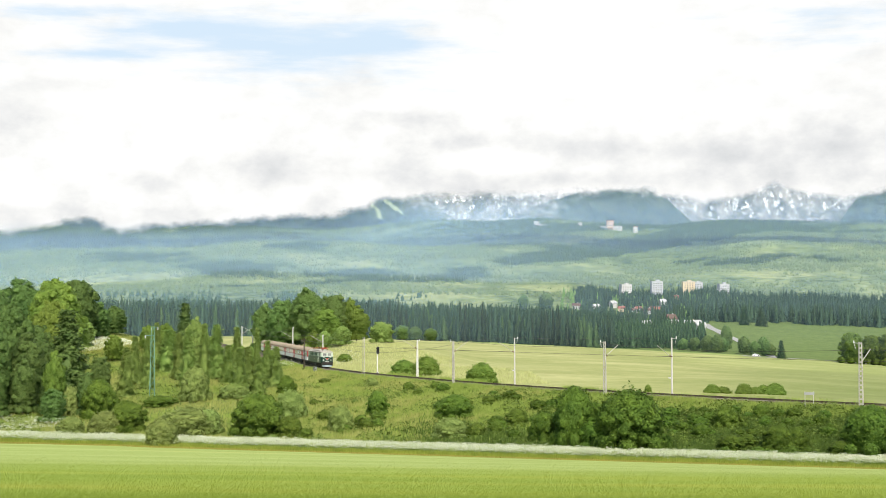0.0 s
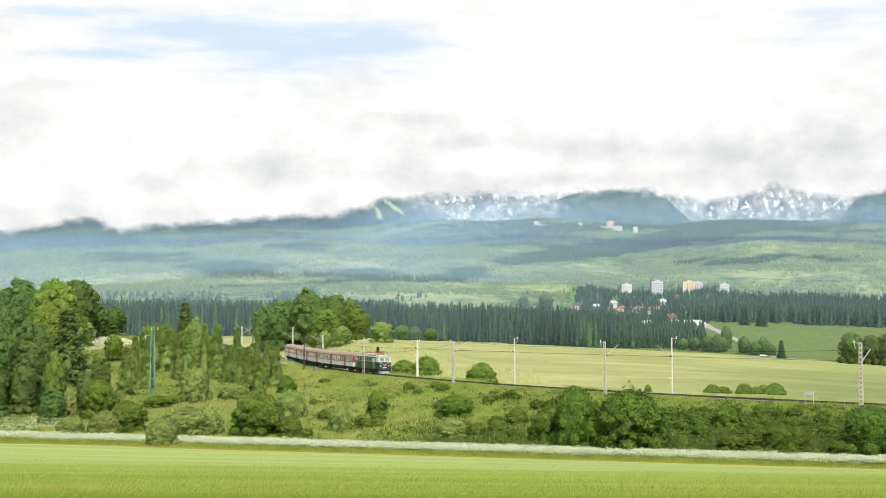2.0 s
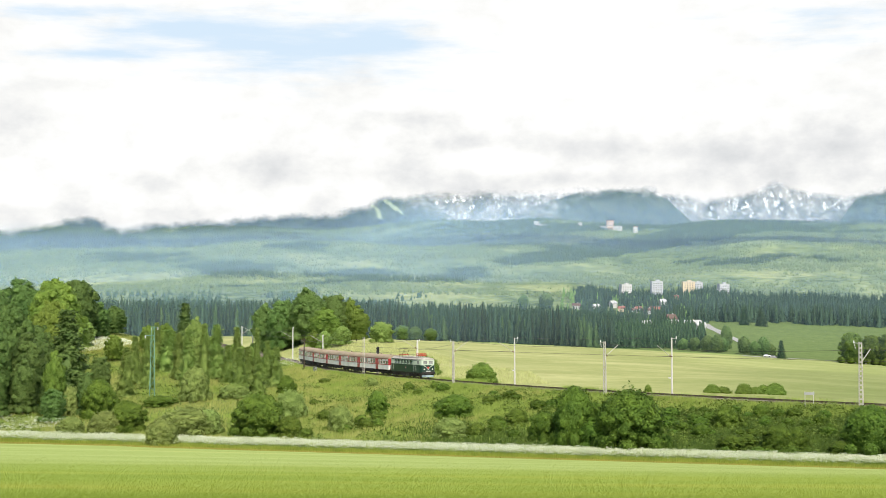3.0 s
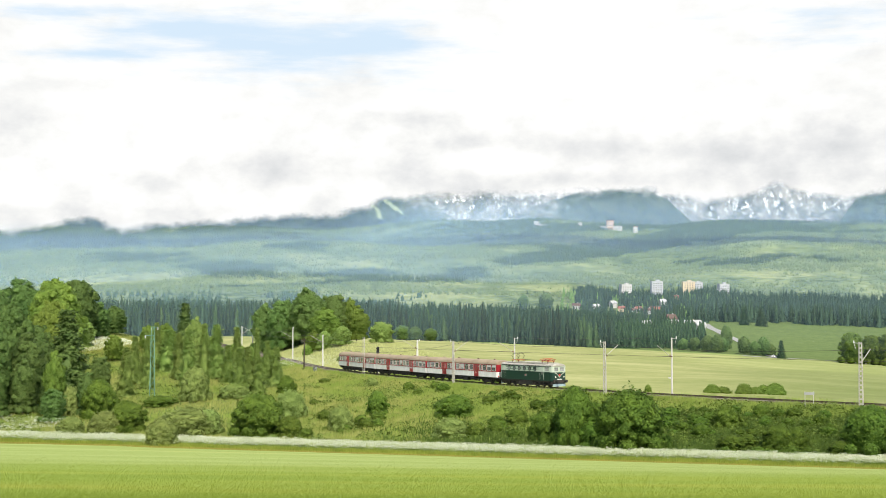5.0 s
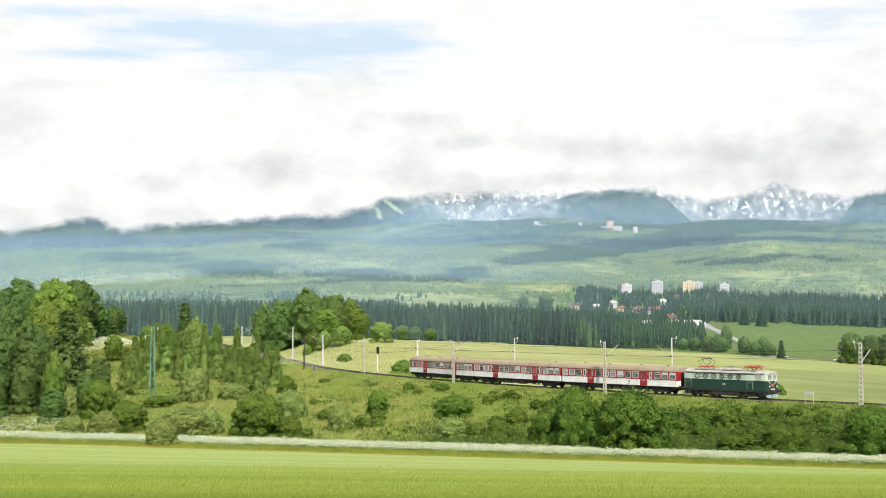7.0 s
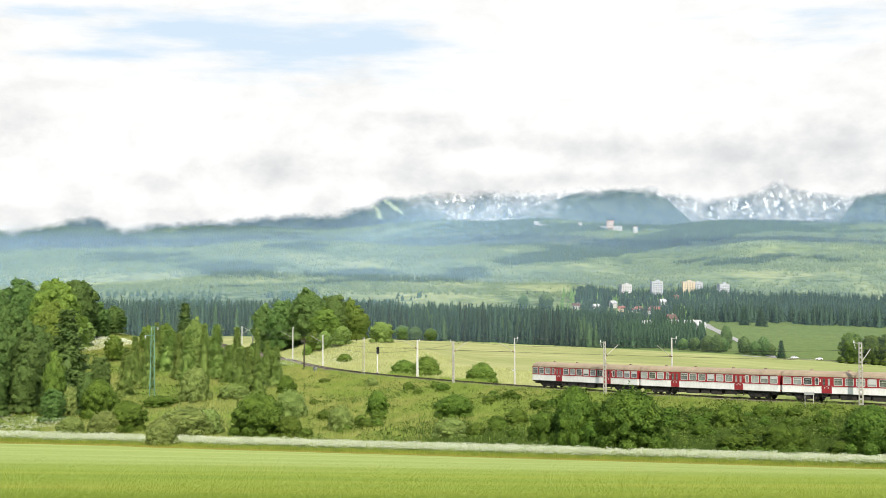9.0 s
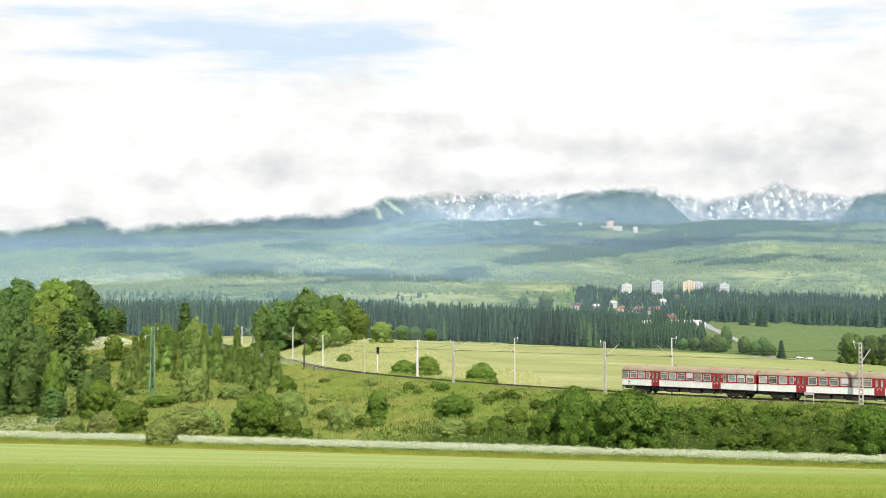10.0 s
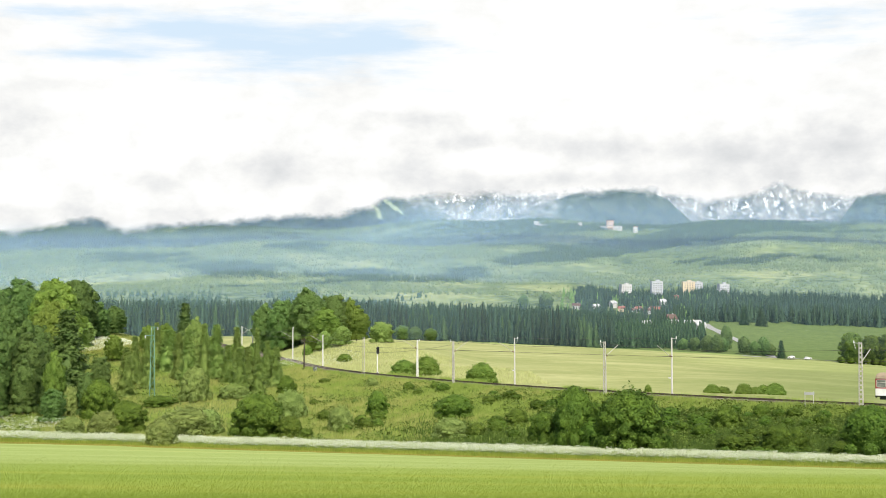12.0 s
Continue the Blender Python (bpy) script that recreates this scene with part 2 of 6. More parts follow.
def meadow_colour(nt):
    """Two greens that meet along a line across the slope: deep near by, pale below, both in swathes."""
    tc = nt.nodes.new("ShaderNodeTexCoord")
    sep = nt.nodes.new("ShaderNodeSeparateXYZ")
    nt.links.new(tc.outputs["Object"], sep.inputs[0])
    wob = nt.nodes.new("ShaderNodeMath")
    wob.operation = "MULTIPLY_ADD"
    nt.links.new(link_noise(nt, 0.05, 5, stretch=(0.3, 1, 0)), wob.inputs[0])
    wob.inputs[1].default_value = 26.0
    nt.links.new(sep.outputs[1], wob.inputs[2])
    lo = nt.nodes.new("ShaderNodeMapRange")
    lo.inputs["From Min"].default_value, lo.inputs["From Max"].default_value = 84, 112
    nt.links.new(wob.outputs[0], lo.inputs["Value"])
    near = link_ramp(nt, link_noise(nt, 0.10, 6, stretch=(0.25, 1.4, 0), rough=0.6), [(0.30, (0.165, 0.235, 0.030)), (0.50, (0.200, 0.270, 0.040)), (0.70, (0.265, 0.295, 0.048))])
    pale = link_ramp(nt, link_noise(nt, 0.07, 6, stretch=(0.18, 1.5, 0), rough=0.6), [(0.30, (0.215, 0.280, 0.074)), (0.48, (0.265, 0.330, 0.102)), (0.62, (0.312, 0.370, 0.138)), (0.74, (0.345, 0.350, 0.088))])
    return link_mix(nt, lo.outputs[0], near, pale)


def meadow_blade():
    m = leaves("meadow_blade", (0.22, 0.31, 0.05), (0.31, 0.40, 0.10), 0.55)
    nt = m.node_tree
    hsv = next(n for n in nt.nodes if n.type == "HUE_SAT")
    old = hsv.inputs["Color"].links[0].from_socket
    nt.links.new(link_mix(nt, 0.92, old, meadow_colour(nt)), hsv.inputs["Color"])
    return m


GRASS = meadow_blade()


def terrain_material():
    """Meadow, bank, hay field and far slopes, mixed by where they lie on the plan."""
    m, nt, b = shader("land")
    attr = nt.nodes.new("ShaderNodeVertexColor")
    attr.layer_name = "cover"
    sep = nt.nodes.new("ShaderNodeSeparateColor")
    nt.links.new(attr.outputs["Color"], sep.inputs[0])
    near = meadow_colour(nt)
    near = link_mix(nt, 0.2, near, link_ramp(nt, link_noise(nt, 1.6, 5), [(0.35, (0.16, 0.23, 0.035)), (0.65, (0.29, 0.355, 0.085))]))
    bank = link_ramp(nt, link_noise(nt, 0.16, 6), [(0.30, (0.055, 0.095, 0.026)), (0.52, (0.088, 0.135, 0.040)), (0.72, (0.130, 0.170, 0.056))])
    bank = link_mix(nt, 0.4, bank, link_ramp(nt, link_noise(nt, 1.6, 5), [(0.35, (0.07, 0.11, 0.024)), (0.65, (0.15, 0.19, 0.05))]))
    hay = link_ramp(nt, link_noise(nt, 0.03, 7, stretch=(0.6, 0.9, 1)), [(0.30, (0.180, 0.215, 0.066)), (0.5, (0.260, 0.280, 0.105)), (0.68, (0.38, 0.38, 0.175))])
    hay = link_mix(nt, 0.3, hay, link_ramp(nt, link_noise(nt, 0.35, 6, stretch=(1, 0.8, 1)), [(0.35, (0.18, 0.21, 0.075)), (0.65, (0.32, 0.32, 0.155))]))
    slope = link_ramp(nt, link_noise(nt, 0.005, 10, rough=0.70, stretch=(1, 0.6, 1)), [(0.40, (0.040, 0.075, 0.030)), (0.5, (0.125, 0.170, 0.056)), (0.60, (0.30, 0.32, 0.12))])
    slope = link_mix(nt, 0.45, slope, link_ramp(nt, link_noise(nt, 0.05, 6, rough=0.7), [(0.40, (0.03, 0.06, 0.03)), (0.60, (0.26, 0.31, 0.14))]))
    c = link_mix(nt, sep.outputs[0], near, bank)
    c = link_mix(nt, sep.outputs[1], c, hay)
    c = link_mix(nt, sep.outputs[2], c, slope)
    nt.links.new(c, b.inputs["Base Color"])
    b.inputs["Roughness"].default_value = 1.0
    b.inputs["Specular IOR Level"].default_value = 0.1
    bp = nt.nodes.new("ShaderNodeBump")
    bp.inputs["Strength"].default_value, bp.inputs["Distance"].default_value = 0.2, 0.2
    nt.links.new(link_noise(nt, 2.5, 5), bp.inputs["Height"])
    nt.links.new(bp.outputs[0], b.inputs["Normal"])
    return m


LAND = terrain_material()


def rock_material():
    m, nt, b = shader("mountain_rock")
    geo = nt.nodes.new("ShaderNodeNewGeometry")
    sep = nt.nodes.new("ShaderNodeSeparateXYZ")
    nt.links.new(geo.outputs["Position"], sep.inputs[0])
    attr = nt.nodes.new("ShaderNodeVertexColor")
    attr.layer_name = "cover"
    s2 = nt.nodes.new("ShaderNodeSeparateColor")
    nt.links.new(attr.outputs["Color"], s2.inputs[0])
    rock = link_ramp(nt, link_noise(nt, 0.012, 9, rough=0.7, stretch=(1, 1, 0.5)), [(0.38, (0.11, 0.12, 0.12)), (0.62, (0.46, 0.45, 0.44))])
    wood = link_ramp(nt, link_noise(nt, 0.018, 10, rough=0.74, stretch=(1, 0.5, 1)), [(0.38, (0.012, 0.028, 0.030)), (0.50, (0.045, 0.072, 0.058)), (0.62, (0.12, 0.145, 0.115))])
    turf = link_ramp(nt, link_noise(nt, 0.03, 6), [(0.35, (0.13, 0.19, 0.07)), (0.65, (0.24, 0.30, 0.12))])
    streak = link_noise(nt, 0.042, 10, rough=0.80, stretch=(1.3, 0.5, 0.6))
    snow_fac = link_ramp(nt, streak, [(0.53, (0, 0, 0)), (0.565, (1, 1, 1))])
    mul = nt.nodes.new("ShaderNodeMath")
    mul.operation = "MULTIPLY"
    nt.links.new(snow_fac, mul.inputs[0])
    nt.links.new(s2.outputs[1], mul.inputs[1])
    c = link_mix(nt, s2.outputs[0], wood, rock)
    c = link_mix(nt, s2.outputs[2], c, turf)
    c = link_mix(nt, mul.outputs[0], c, (0.90, 0.91, 0.92))
    nt.links.new(c, b.inputs["Base Color"])
    bp = nt.nodes.new("ShaderNodeBump")
    bp.inputs["Strength"].default_value, bp.inputs["Distance"].default_value = 1.0, 40.0
    nt.links.new(link_noise(nt, 0.013, 9, rough=0.62, stretch=(1.3, 0.6, 0.5)), bp.inputs["Height"])
    nt.links.new(bp.outputs[0], b.inputs["Normal"])
    b.inputs["Roughness"].default_value = 0.95
    b.inputs["Specular IOR Level"].default_value = 0.1
    return m


ROCK = rock_material()
TURF = surface("pale_mown_turf", (0.34, 0.41, 0.21), (0.46, 0.53, 0.31), 0.02, 0.95, fine=0.12)


def haze_tint_material(name, colour, density, low, high, size):
    """Tinted see-through sheet that paints haze: soft at its lower and upper limits (heights in metres)."""
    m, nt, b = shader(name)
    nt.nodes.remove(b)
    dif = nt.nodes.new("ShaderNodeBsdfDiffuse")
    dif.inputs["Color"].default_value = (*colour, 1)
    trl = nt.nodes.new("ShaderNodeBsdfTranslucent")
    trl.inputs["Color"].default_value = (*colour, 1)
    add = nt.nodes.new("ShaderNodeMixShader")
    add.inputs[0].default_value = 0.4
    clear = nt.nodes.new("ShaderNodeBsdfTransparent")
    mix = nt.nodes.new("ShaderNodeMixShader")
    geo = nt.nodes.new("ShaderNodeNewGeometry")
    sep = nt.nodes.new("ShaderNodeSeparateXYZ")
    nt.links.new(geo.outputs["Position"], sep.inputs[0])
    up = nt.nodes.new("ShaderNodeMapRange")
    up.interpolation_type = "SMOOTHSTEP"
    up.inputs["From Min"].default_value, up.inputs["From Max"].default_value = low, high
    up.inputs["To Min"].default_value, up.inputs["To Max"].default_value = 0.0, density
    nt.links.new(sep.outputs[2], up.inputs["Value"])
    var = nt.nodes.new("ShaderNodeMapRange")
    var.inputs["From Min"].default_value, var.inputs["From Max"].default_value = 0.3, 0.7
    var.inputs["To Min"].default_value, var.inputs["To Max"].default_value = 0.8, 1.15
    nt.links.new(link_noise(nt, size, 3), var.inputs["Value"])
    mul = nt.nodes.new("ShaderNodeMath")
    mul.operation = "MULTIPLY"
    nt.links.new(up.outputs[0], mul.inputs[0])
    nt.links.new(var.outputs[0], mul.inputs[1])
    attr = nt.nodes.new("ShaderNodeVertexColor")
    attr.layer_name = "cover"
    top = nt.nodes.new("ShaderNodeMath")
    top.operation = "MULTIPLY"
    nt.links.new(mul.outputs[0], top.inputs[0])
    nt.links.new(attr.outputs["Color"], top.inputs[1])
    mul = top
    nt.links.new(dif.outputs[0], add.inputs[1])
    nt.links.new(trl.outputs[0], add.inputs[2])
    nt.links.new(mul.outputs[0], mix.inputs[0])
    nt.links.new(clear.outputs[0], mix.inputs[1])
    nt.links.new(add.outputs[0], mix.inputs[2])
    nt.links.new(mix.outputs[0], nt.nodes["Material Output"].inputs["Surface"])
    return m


def cloud_material(name, size, flat, edge, soft, billow, streak):
    """A far cloud sheet that glows with daylight; its cover, tone and blue gaps lie in the sheet's three channels, broken up by noise."""
    m, nt, b = shader(name)
    nt.nodes.remove(b)
    attr = nt.nodes.new("ShaderNodeVertexColor")
    attr.layer_name = "cover"
    sep = nt.nodes.new("ShaderNodeSeparateColor")
    nt.links.new(attr.outputs["Color"], sep.inputs[0])

    def broken(channel, noise, amount, low, high):
        add = nt.nodes.new("ShaderNodeMath")
        add.operation = "MULTIPLY_ADD"
        nt.links.new(noise, add.inputs[0])
        add.inputs[1].default_value = amount
        nt.links.new(sep.outputs[channel], add.inputs[2])
        fit = nt.nodes.new("ShaderNodeMapRange")
        fit.interpolation_type = "SMOOTHSTEP" if channel != 1 else "LINEAR"
        fit.inputs["From Min"].default_value, fit.inputs["From Max"].default_value = low + amount / 2, high + amount / 2
        nt.links.new(add.outputs[0], fit.inputs["Value"])
        return fit.outputs[0]

    rim = link_noise(nt, size * 1.6, 9, stretch=(1, 1, flat), rough=0.6)
    puff = link_noise(nt, size, 9, stretch=(1, 1, flat), rough=0.56)
    wisp = link_noise(nt, size * 0.55, 8, stretch=(1, 1, streak), rough=0.58)
    tone = broken(1, puff, billow, 0.0, 1.0)
    col = link_ramp(nt, tone, [(0.0, (0.50, 0.52, 0.54)), (0.30, (0.60, 0.612, 0.62)), (0.58, (0.695, 0.70, 0.70)), (0.82, (0.79, 0.79, 0.775)), (1.0, (0.84, 0.84, 0.835))])
    col = link_mix(nt, broken(2, wisp, 1.5, 0.10, 0.95), col, (0.56, 0.68, 0.80))
    glow = nt.nodes.new("ShaderNodeEmission")
    nt.links.new(col, glow.inputs["Color"])
    clear = nt.nodes.new("ShaderNodeBsdfTransparent")
    mix = nt.nodes.new("ShaderNodeMixShader")
    nt.links.new(broken(0, rim, edge, 0.5 - soft, 0.5 + soft), mix.inputs[0])
    nt.links.new(clear.outputs[0], mix.inputs[1])
    nt.links.new(glow.outputs[0], mix.inputs[2])
    nt.links.new(mix.outputs[0], nt.nodes["Material Output"].inputs["Surface"])
    return m

# ---- mesh helpers ----
def triangles(me, verts, faces):
    """Fill a mesh from arrays of places and of vertex triples."""
    me.vertices.add(len(verts))
    me.vertices.foreach_set("co", np.ascontiguousarray(verts, np.float32).ravel())
    me.loops.add(len(faces) * 3)
    me.loops.foreach_set("vertex_index", np.ascontiguousarray(faces, np.int32).ravel())
    me.polygons.add(len(faces))
    me.polygons.foreach_set("loop_start", np.arange(0, len(faces) * 3, 3, dtype=np.int32))
    me.update(calc_edges=True)


def mesh_object(name, verts, faces, material, parent=None, smooth=False):
    me = bpy.data.meshes.new(name)
    if isinstance(verts, np.ndarray):
        triangles(me, verts, faces)
    else:
        me.from_pydata(verts, [], faces)
    me.materials.append(material)
    if smooth:
        me.polygons.foreach_set("use_smooth", [True] * len(me.polygons))
    me.update()
    ob = new(name, me)
    if parent:
        ob.parent = parent
    return ob


def part(name, bm, material, parent, label=""):
    me = bpy.data.meshes.new(name)
    bm.to_mesh(me)
    bm.free()
    me.materials.append(material)
    ob = new(name, me)
    ob.parent = parent
    return tagged(ob, label) if label else ob


def share(name, source, parent, m):
    """Another object on the mesh of source."""
    ob = new(name, source.data)
    ob.parent = parent
    ob.matrix_basis = m
    return ob


def empty(name, m, label, category, group=""):
    ob = new(name)
    ob.empty_display_size = 0.5
    ob.matrix_basis = m
    return tagged(ob, label, category, group)


def box(bm, cx, cy, cz, sx, sy, sz, bevel=0.0, m=None):
    r = bmesh.ops.create_cube(bm, size=1.0, matrix=(m or Matrix()) @ Matrix.Translation((cx, cy, cz)) @ Matrix.Diagonal((sx, sy, sz, 1)))
    if bevel:
        edges = list({e for v in r["verts"] for e in v.link_edges})
        bmesh.ops.bevel(bm, geom=edges, offset=bevel, segments=2, profile=0.5, affect="EDGES")
    return bm


def rod(bm, a, b, r0, r1=None, sides=8):
    a, b = Vector(a), Vector(b)
    d = b - a
    m = Matrix.Translation((a + b) / 2) @ d.to_track_quat("Z", "Y").to_matrix().to_4x4()
    bmesh.ops.create_cone(bm, cap_ends=True, segments=sides, radius1=r0, radius2=r0 if r1 is None else r1, depth=d.length, matrix=m)
    return bm


def loft(bm, section, stations):
    """Skin a closed section (list of y, z) along x; each station is x, width factor, height drop at the top."""
    rings = []
    top = max(z for _, z in section)
    low = min(z for _, z in section)
    for x, wide, drop in stations:
        rings.append([bm.verts.new((x, y * wide, z - drop * (z - low) / (top - low))) for y, z in section])
    n = len(section)
    for a, b in zip(rings, rings[1:]):
        for k in range(n):
            bm.faces.new((a[k], a[(k + 1) % n], b[(k + 1) % n], b[k]))
    bm.faces.new(rings[0][::-1])
    bm.faces.new(rings[-1])
    bmesh.ops.recalc_face_normals(bm, faces=bm.faces)
    return bm


# ---- the ground sheet, out past the foot of the mountains ----
def paint(me, rgb):
    layer = me.color_attributes.new("cover", "FLOAT_COLOR", "POINT")
    layer.data.foreach_set("color", np.concatenate([rgb, np.ones((len(rgb), 1))], axis=1).astype(np.float32).ravel())


def grid_faces(rows, cols, closed=False):
    faces = []
    for i in range(rows - 1):
        for j in range(cols if closed else cols - 1):
            k = (j + 1) % cols
            faces.append((i * cols + j, i * cols + k, (i + 1) * cols + k, (i + 1) * cols + j))
    return faces


def build_ground():
    ring = np.concatenate([np.geomspace(3, 140, 70)[:-1], np.geomspace(140, 380, 190)[:-1], np.geomspace(380, 4900, 150)])
    fine = np.radians(np.arange(-22, 22.01, 0.17))
    rest = np.radians(np.arange(26, 335, 6.0))
    turn = np.concatenate([fine, rest])
    rr, tt = np.meshgrid(ring, turn, indexing="ij")
    x, y = rr * np.sin(tt), rr * np.cos(tt)
    z = ground_height(x, y)
    verts = np.stack([x, y, z], -1).reshape(-1, 3)
    faces = grid_faces(len(ring), len(turn), True)
    faces.append(tuple(range(len(turn)))[::-1])
    ob = mesh_object("ground", verts.tolist(), [f[::-1] for f in faces], LAND, smooth=True)
    x, y = verts[:, 0], verts[:, 1]
    edge = 169 - 0.31 * np.clip(x, -150, 110)
    line_y = np.interp(x, LINE_X, LINE_Y)
    left = np.interp(y, LINE_Y[::-1], LINE_X[::-1]) - x
    hill = ease(left, 4, 20) * (y > 180)
    bank = ease(y - edge, -1, 1.5) * (1 - ease(y, 430, 560))
    hay = ease(y - line_y, 3, 7) * (1 - ease(y, 795, 812)) * (1 - hill)
    slope = ease(y, 1250, 1450) * 0.1 + 0.9 * ease(y, 812, 850)
    crop = ease(x / np.maximum(y, 60), 0.09, 0.11) * ease(y, 806, 822) * (1 - ease(y, 1250, 1330))
    bank, slope = np.maximum(bank, crop), slope * (1 - 0.95 * crop)
    # hay drawn darker and greener to the right, cloud shade put into colour
    paint(ob.data, np.stack([np.maximum(bank, 0.45 * hay * ease(x / np.maximum(y, 60), 0.12, 0.30)), hay * (1 - crop) * (1 - 0.45 * ease(x / np.maximum(y, 60), 0.12, 0.30)), slope], -1))
    tagged(ob, "green sown meadow, grassy bank, hay field and wooded slopes", "ground", kind="structure")


build_ground()


# ---- mountains and clouds, far behind ----
def lift(tan_up, dist):
    return EYE[2] + tan_up * dist


def bumps(x, y, size, seed, octaves=5):
    total, amp = 0, 1.0
    for k in range(octaves):
        total = total + amp * waves(x, y, size / 2**k, seed + k)
        amp *= 0.55
    return total


def range_surface(uu, dd, near, far, skyline, seed, rough):
    t = (dd - near) / (far - near)
    x, y = uu * dd, dd
    base = ground_height(x, np.full_like(x, near)) - 30
    crest = lift(skyline(uu), dd)
    n = bumps(x, y, 420, seed, 6)
    spurs = 0.10 * np.abs(waves(x + 0.5 * (dd - near), y * 0.15, 150, seed + 20)) + 0.05 * waves(x, y * 0.3, 52, seed + 21)
    body = t**0.85 + (rough * n + spurs) * np.sin(np.clip(t, 0, 1) * math.pi)
    return x, y, base + (crest - base) * np.minimum(body, 1.15), t, n


def build_range(name, label, near, far, skyline, seed, rough, cover, span):
    """A mountain range between two distances; skyline gives the tangent of its crest's height by bearing."""
    u = np.linspace(*span, 640)
    d = np.linspace(near, far, 60)
    dd, uu = np.meshgrid(d, u, indexing="ij")
    x, y, z, t, n = range_surface(uu, dd, near, far, skyline, seed, rough)
    verts = np.stack([x, y, z], -1).reshape(-1, 3)
    ob = mesh_object(name, verts.tolist(), grid_faces(len(d), len(u)), ROCK, smooth=True)
    paint(ob.data, np.clip(cover(uu, t, n), 0, 1).reshape(-1, 3))
    tagged(ob, label, "mountain", kind="structure")


def bear(px):
    return (np.asarray(px, float) - 784) / 2413


def tan_of(py):
    return (568.5 - np.asarray(py, float)) / 2413


RIDGE_X = [-300, 0, 300, 600, 690, 745, 775, 815, 850, 900, 975, 1060, 1140, 1180, 1230, 1300, 1480, 1520, 1600, 1900]
RIDGE_Y = [360, 350, 345, 340, 330, 338, 368, 398, 404, 402, 352, 336, 332, 352, 396, 402, 400, 350, 325, 320]


def front_skyline(u):
    return np.interp(u, bear(RIDGE_X), tan_of(RIDGE_Y)) + 0.0012 * waves(u * 1000, u * 0, 30, 9)


def back_skyline(u):
    return tan_of(np.interp(u, bear([0, 700, 800, 900, 1000, 1200, 1300, 1370, 1450, 1600]), [285, 296, 306, 300, 285, 296, 294, 275, 292, 280])) + 0.002 * waves(u * 1000, u * 0, 22, 4)


def front_cover(u, t, n):
    rock = ease(u, bear(700), bear(740)) * (1 - ease(u, bear(830), bear(960))) * ease(t + 0.3 * n, 0.35, 0.8) * 0.7
    side = ease(u, bear(860), bear(960)) * (1 - ease(u, bear(975), bear(1000))) * ease(t + 0.4 * n, 0.3, 0.6) * 0.8
    bare = np.maximum(rock, side)
    alpine = ease(t + 0.5 * n, 0.35, 0.8) * 0.12
    return np.stack([bare, bare * 0.7, alpine], -1)


def back_cover(u, t, n):
    return np.stack([np.ones_like(u), ease(t + 0.22 * (1 - ease(np.abs(u - 0.01), 0.03, 0.06)), 0.15, 0.45) * 0.95, np.zeros_like(u)], -1)


build_range("mountain_ridge", "blue-green wooded mountain ridge with two pale ski runs", 3470, 3950, front_skyline, 31, 0.20, front_cover, (-0.40, 0.42))
build_range("mountain_range", "grey rocky mountain range streaked with snow", 4080, 4700, back_skyline, 57, 0.22, back_cover, (-0.10, 0.42))
FRONT = (3470, 3950, front_skyline, 31, 0.20)


def ski_run(top, foot, width, label):
    """A mown strip down the ridge, between two (bearing, distance) points."""
    k = np.linspace(0, 1, 26)
    u = top[0] + (foot[0] - top[0]) * k
    d = top[1] + (foot[1] - top[1]) * k
    rows = []
    for side in (-1, -0.33, 0.33, 1):
        w = width * (0.75 + 0.35 * k + 0.12 * waves(k * 100, k * 0, 30, 3 + int(2 * side)))
        x, y, z, _, _ = range_surface(u + side * w / 2 / 3600, d, *FRONT)
        rows.append(np.stack([x, y - 7, z + 2.5], -1))
    verts = np.stack(rows, 1).reshape(-1, 3)
    tagged(mesh_object("ski_run", verts.tolist(), grid_faces(len(k), 4), TURF, smooth=True), label, "ski run", kind="structure")



ski_run((-0.0532, 3825), (-0.0456, 3602), 13, "pale green mown ski run on the wooded ridge")
ski_run((-0.0425, 3812), (-0.0296, 3705), 15, "pale green mown ski run below the cloud")


def build_sheet(name, radius, low, high, material, cover, label, half=32, category="cloud", fine=(200, 90)):
    """A curved sheet round the viewer, between two height tangents."""
    turn = np.radians(np.linspace(-half, half, fine[0]))
    v = np.linspace(low, high, fine[1])
    vv, tt = np.meshgrid(v, turn, indexing="ij")
    x, y, z = radius * np.sin(tt), radius * np.cos(tt), EYE[2] + vv * radius
    ob = mesh_object(name, np.stack([x, y, z], -1).reshape(-1, 3).tolist(), grid_faces(fine[1], fine[0]), material, smooth=True)
    c = cover(np.tan(tt), vv / np.cos(tt))
    paint(ob.data, (c if c.ndim == 3 else np.stack([c, c, c], -1)).reshape(-1, 3))
    return tagged(ob, label, category, kind="structure")


CLOUD_X = [-300, 0, 90, 150, 210, 300, 400, 480, 600, 660, 740, 800, 950, 1060, 1150, 1240, 1290, 1330, 1375, 1400, 1450, 1500, 1568, 1900]
CLOUD_Y = [404, 407, 398, 384, 404, 396, 386, 388, 378, 356, 342, 340, 340, 336, 336, 354, 350, 344, 324, 330, 346, 350, 336, 330]
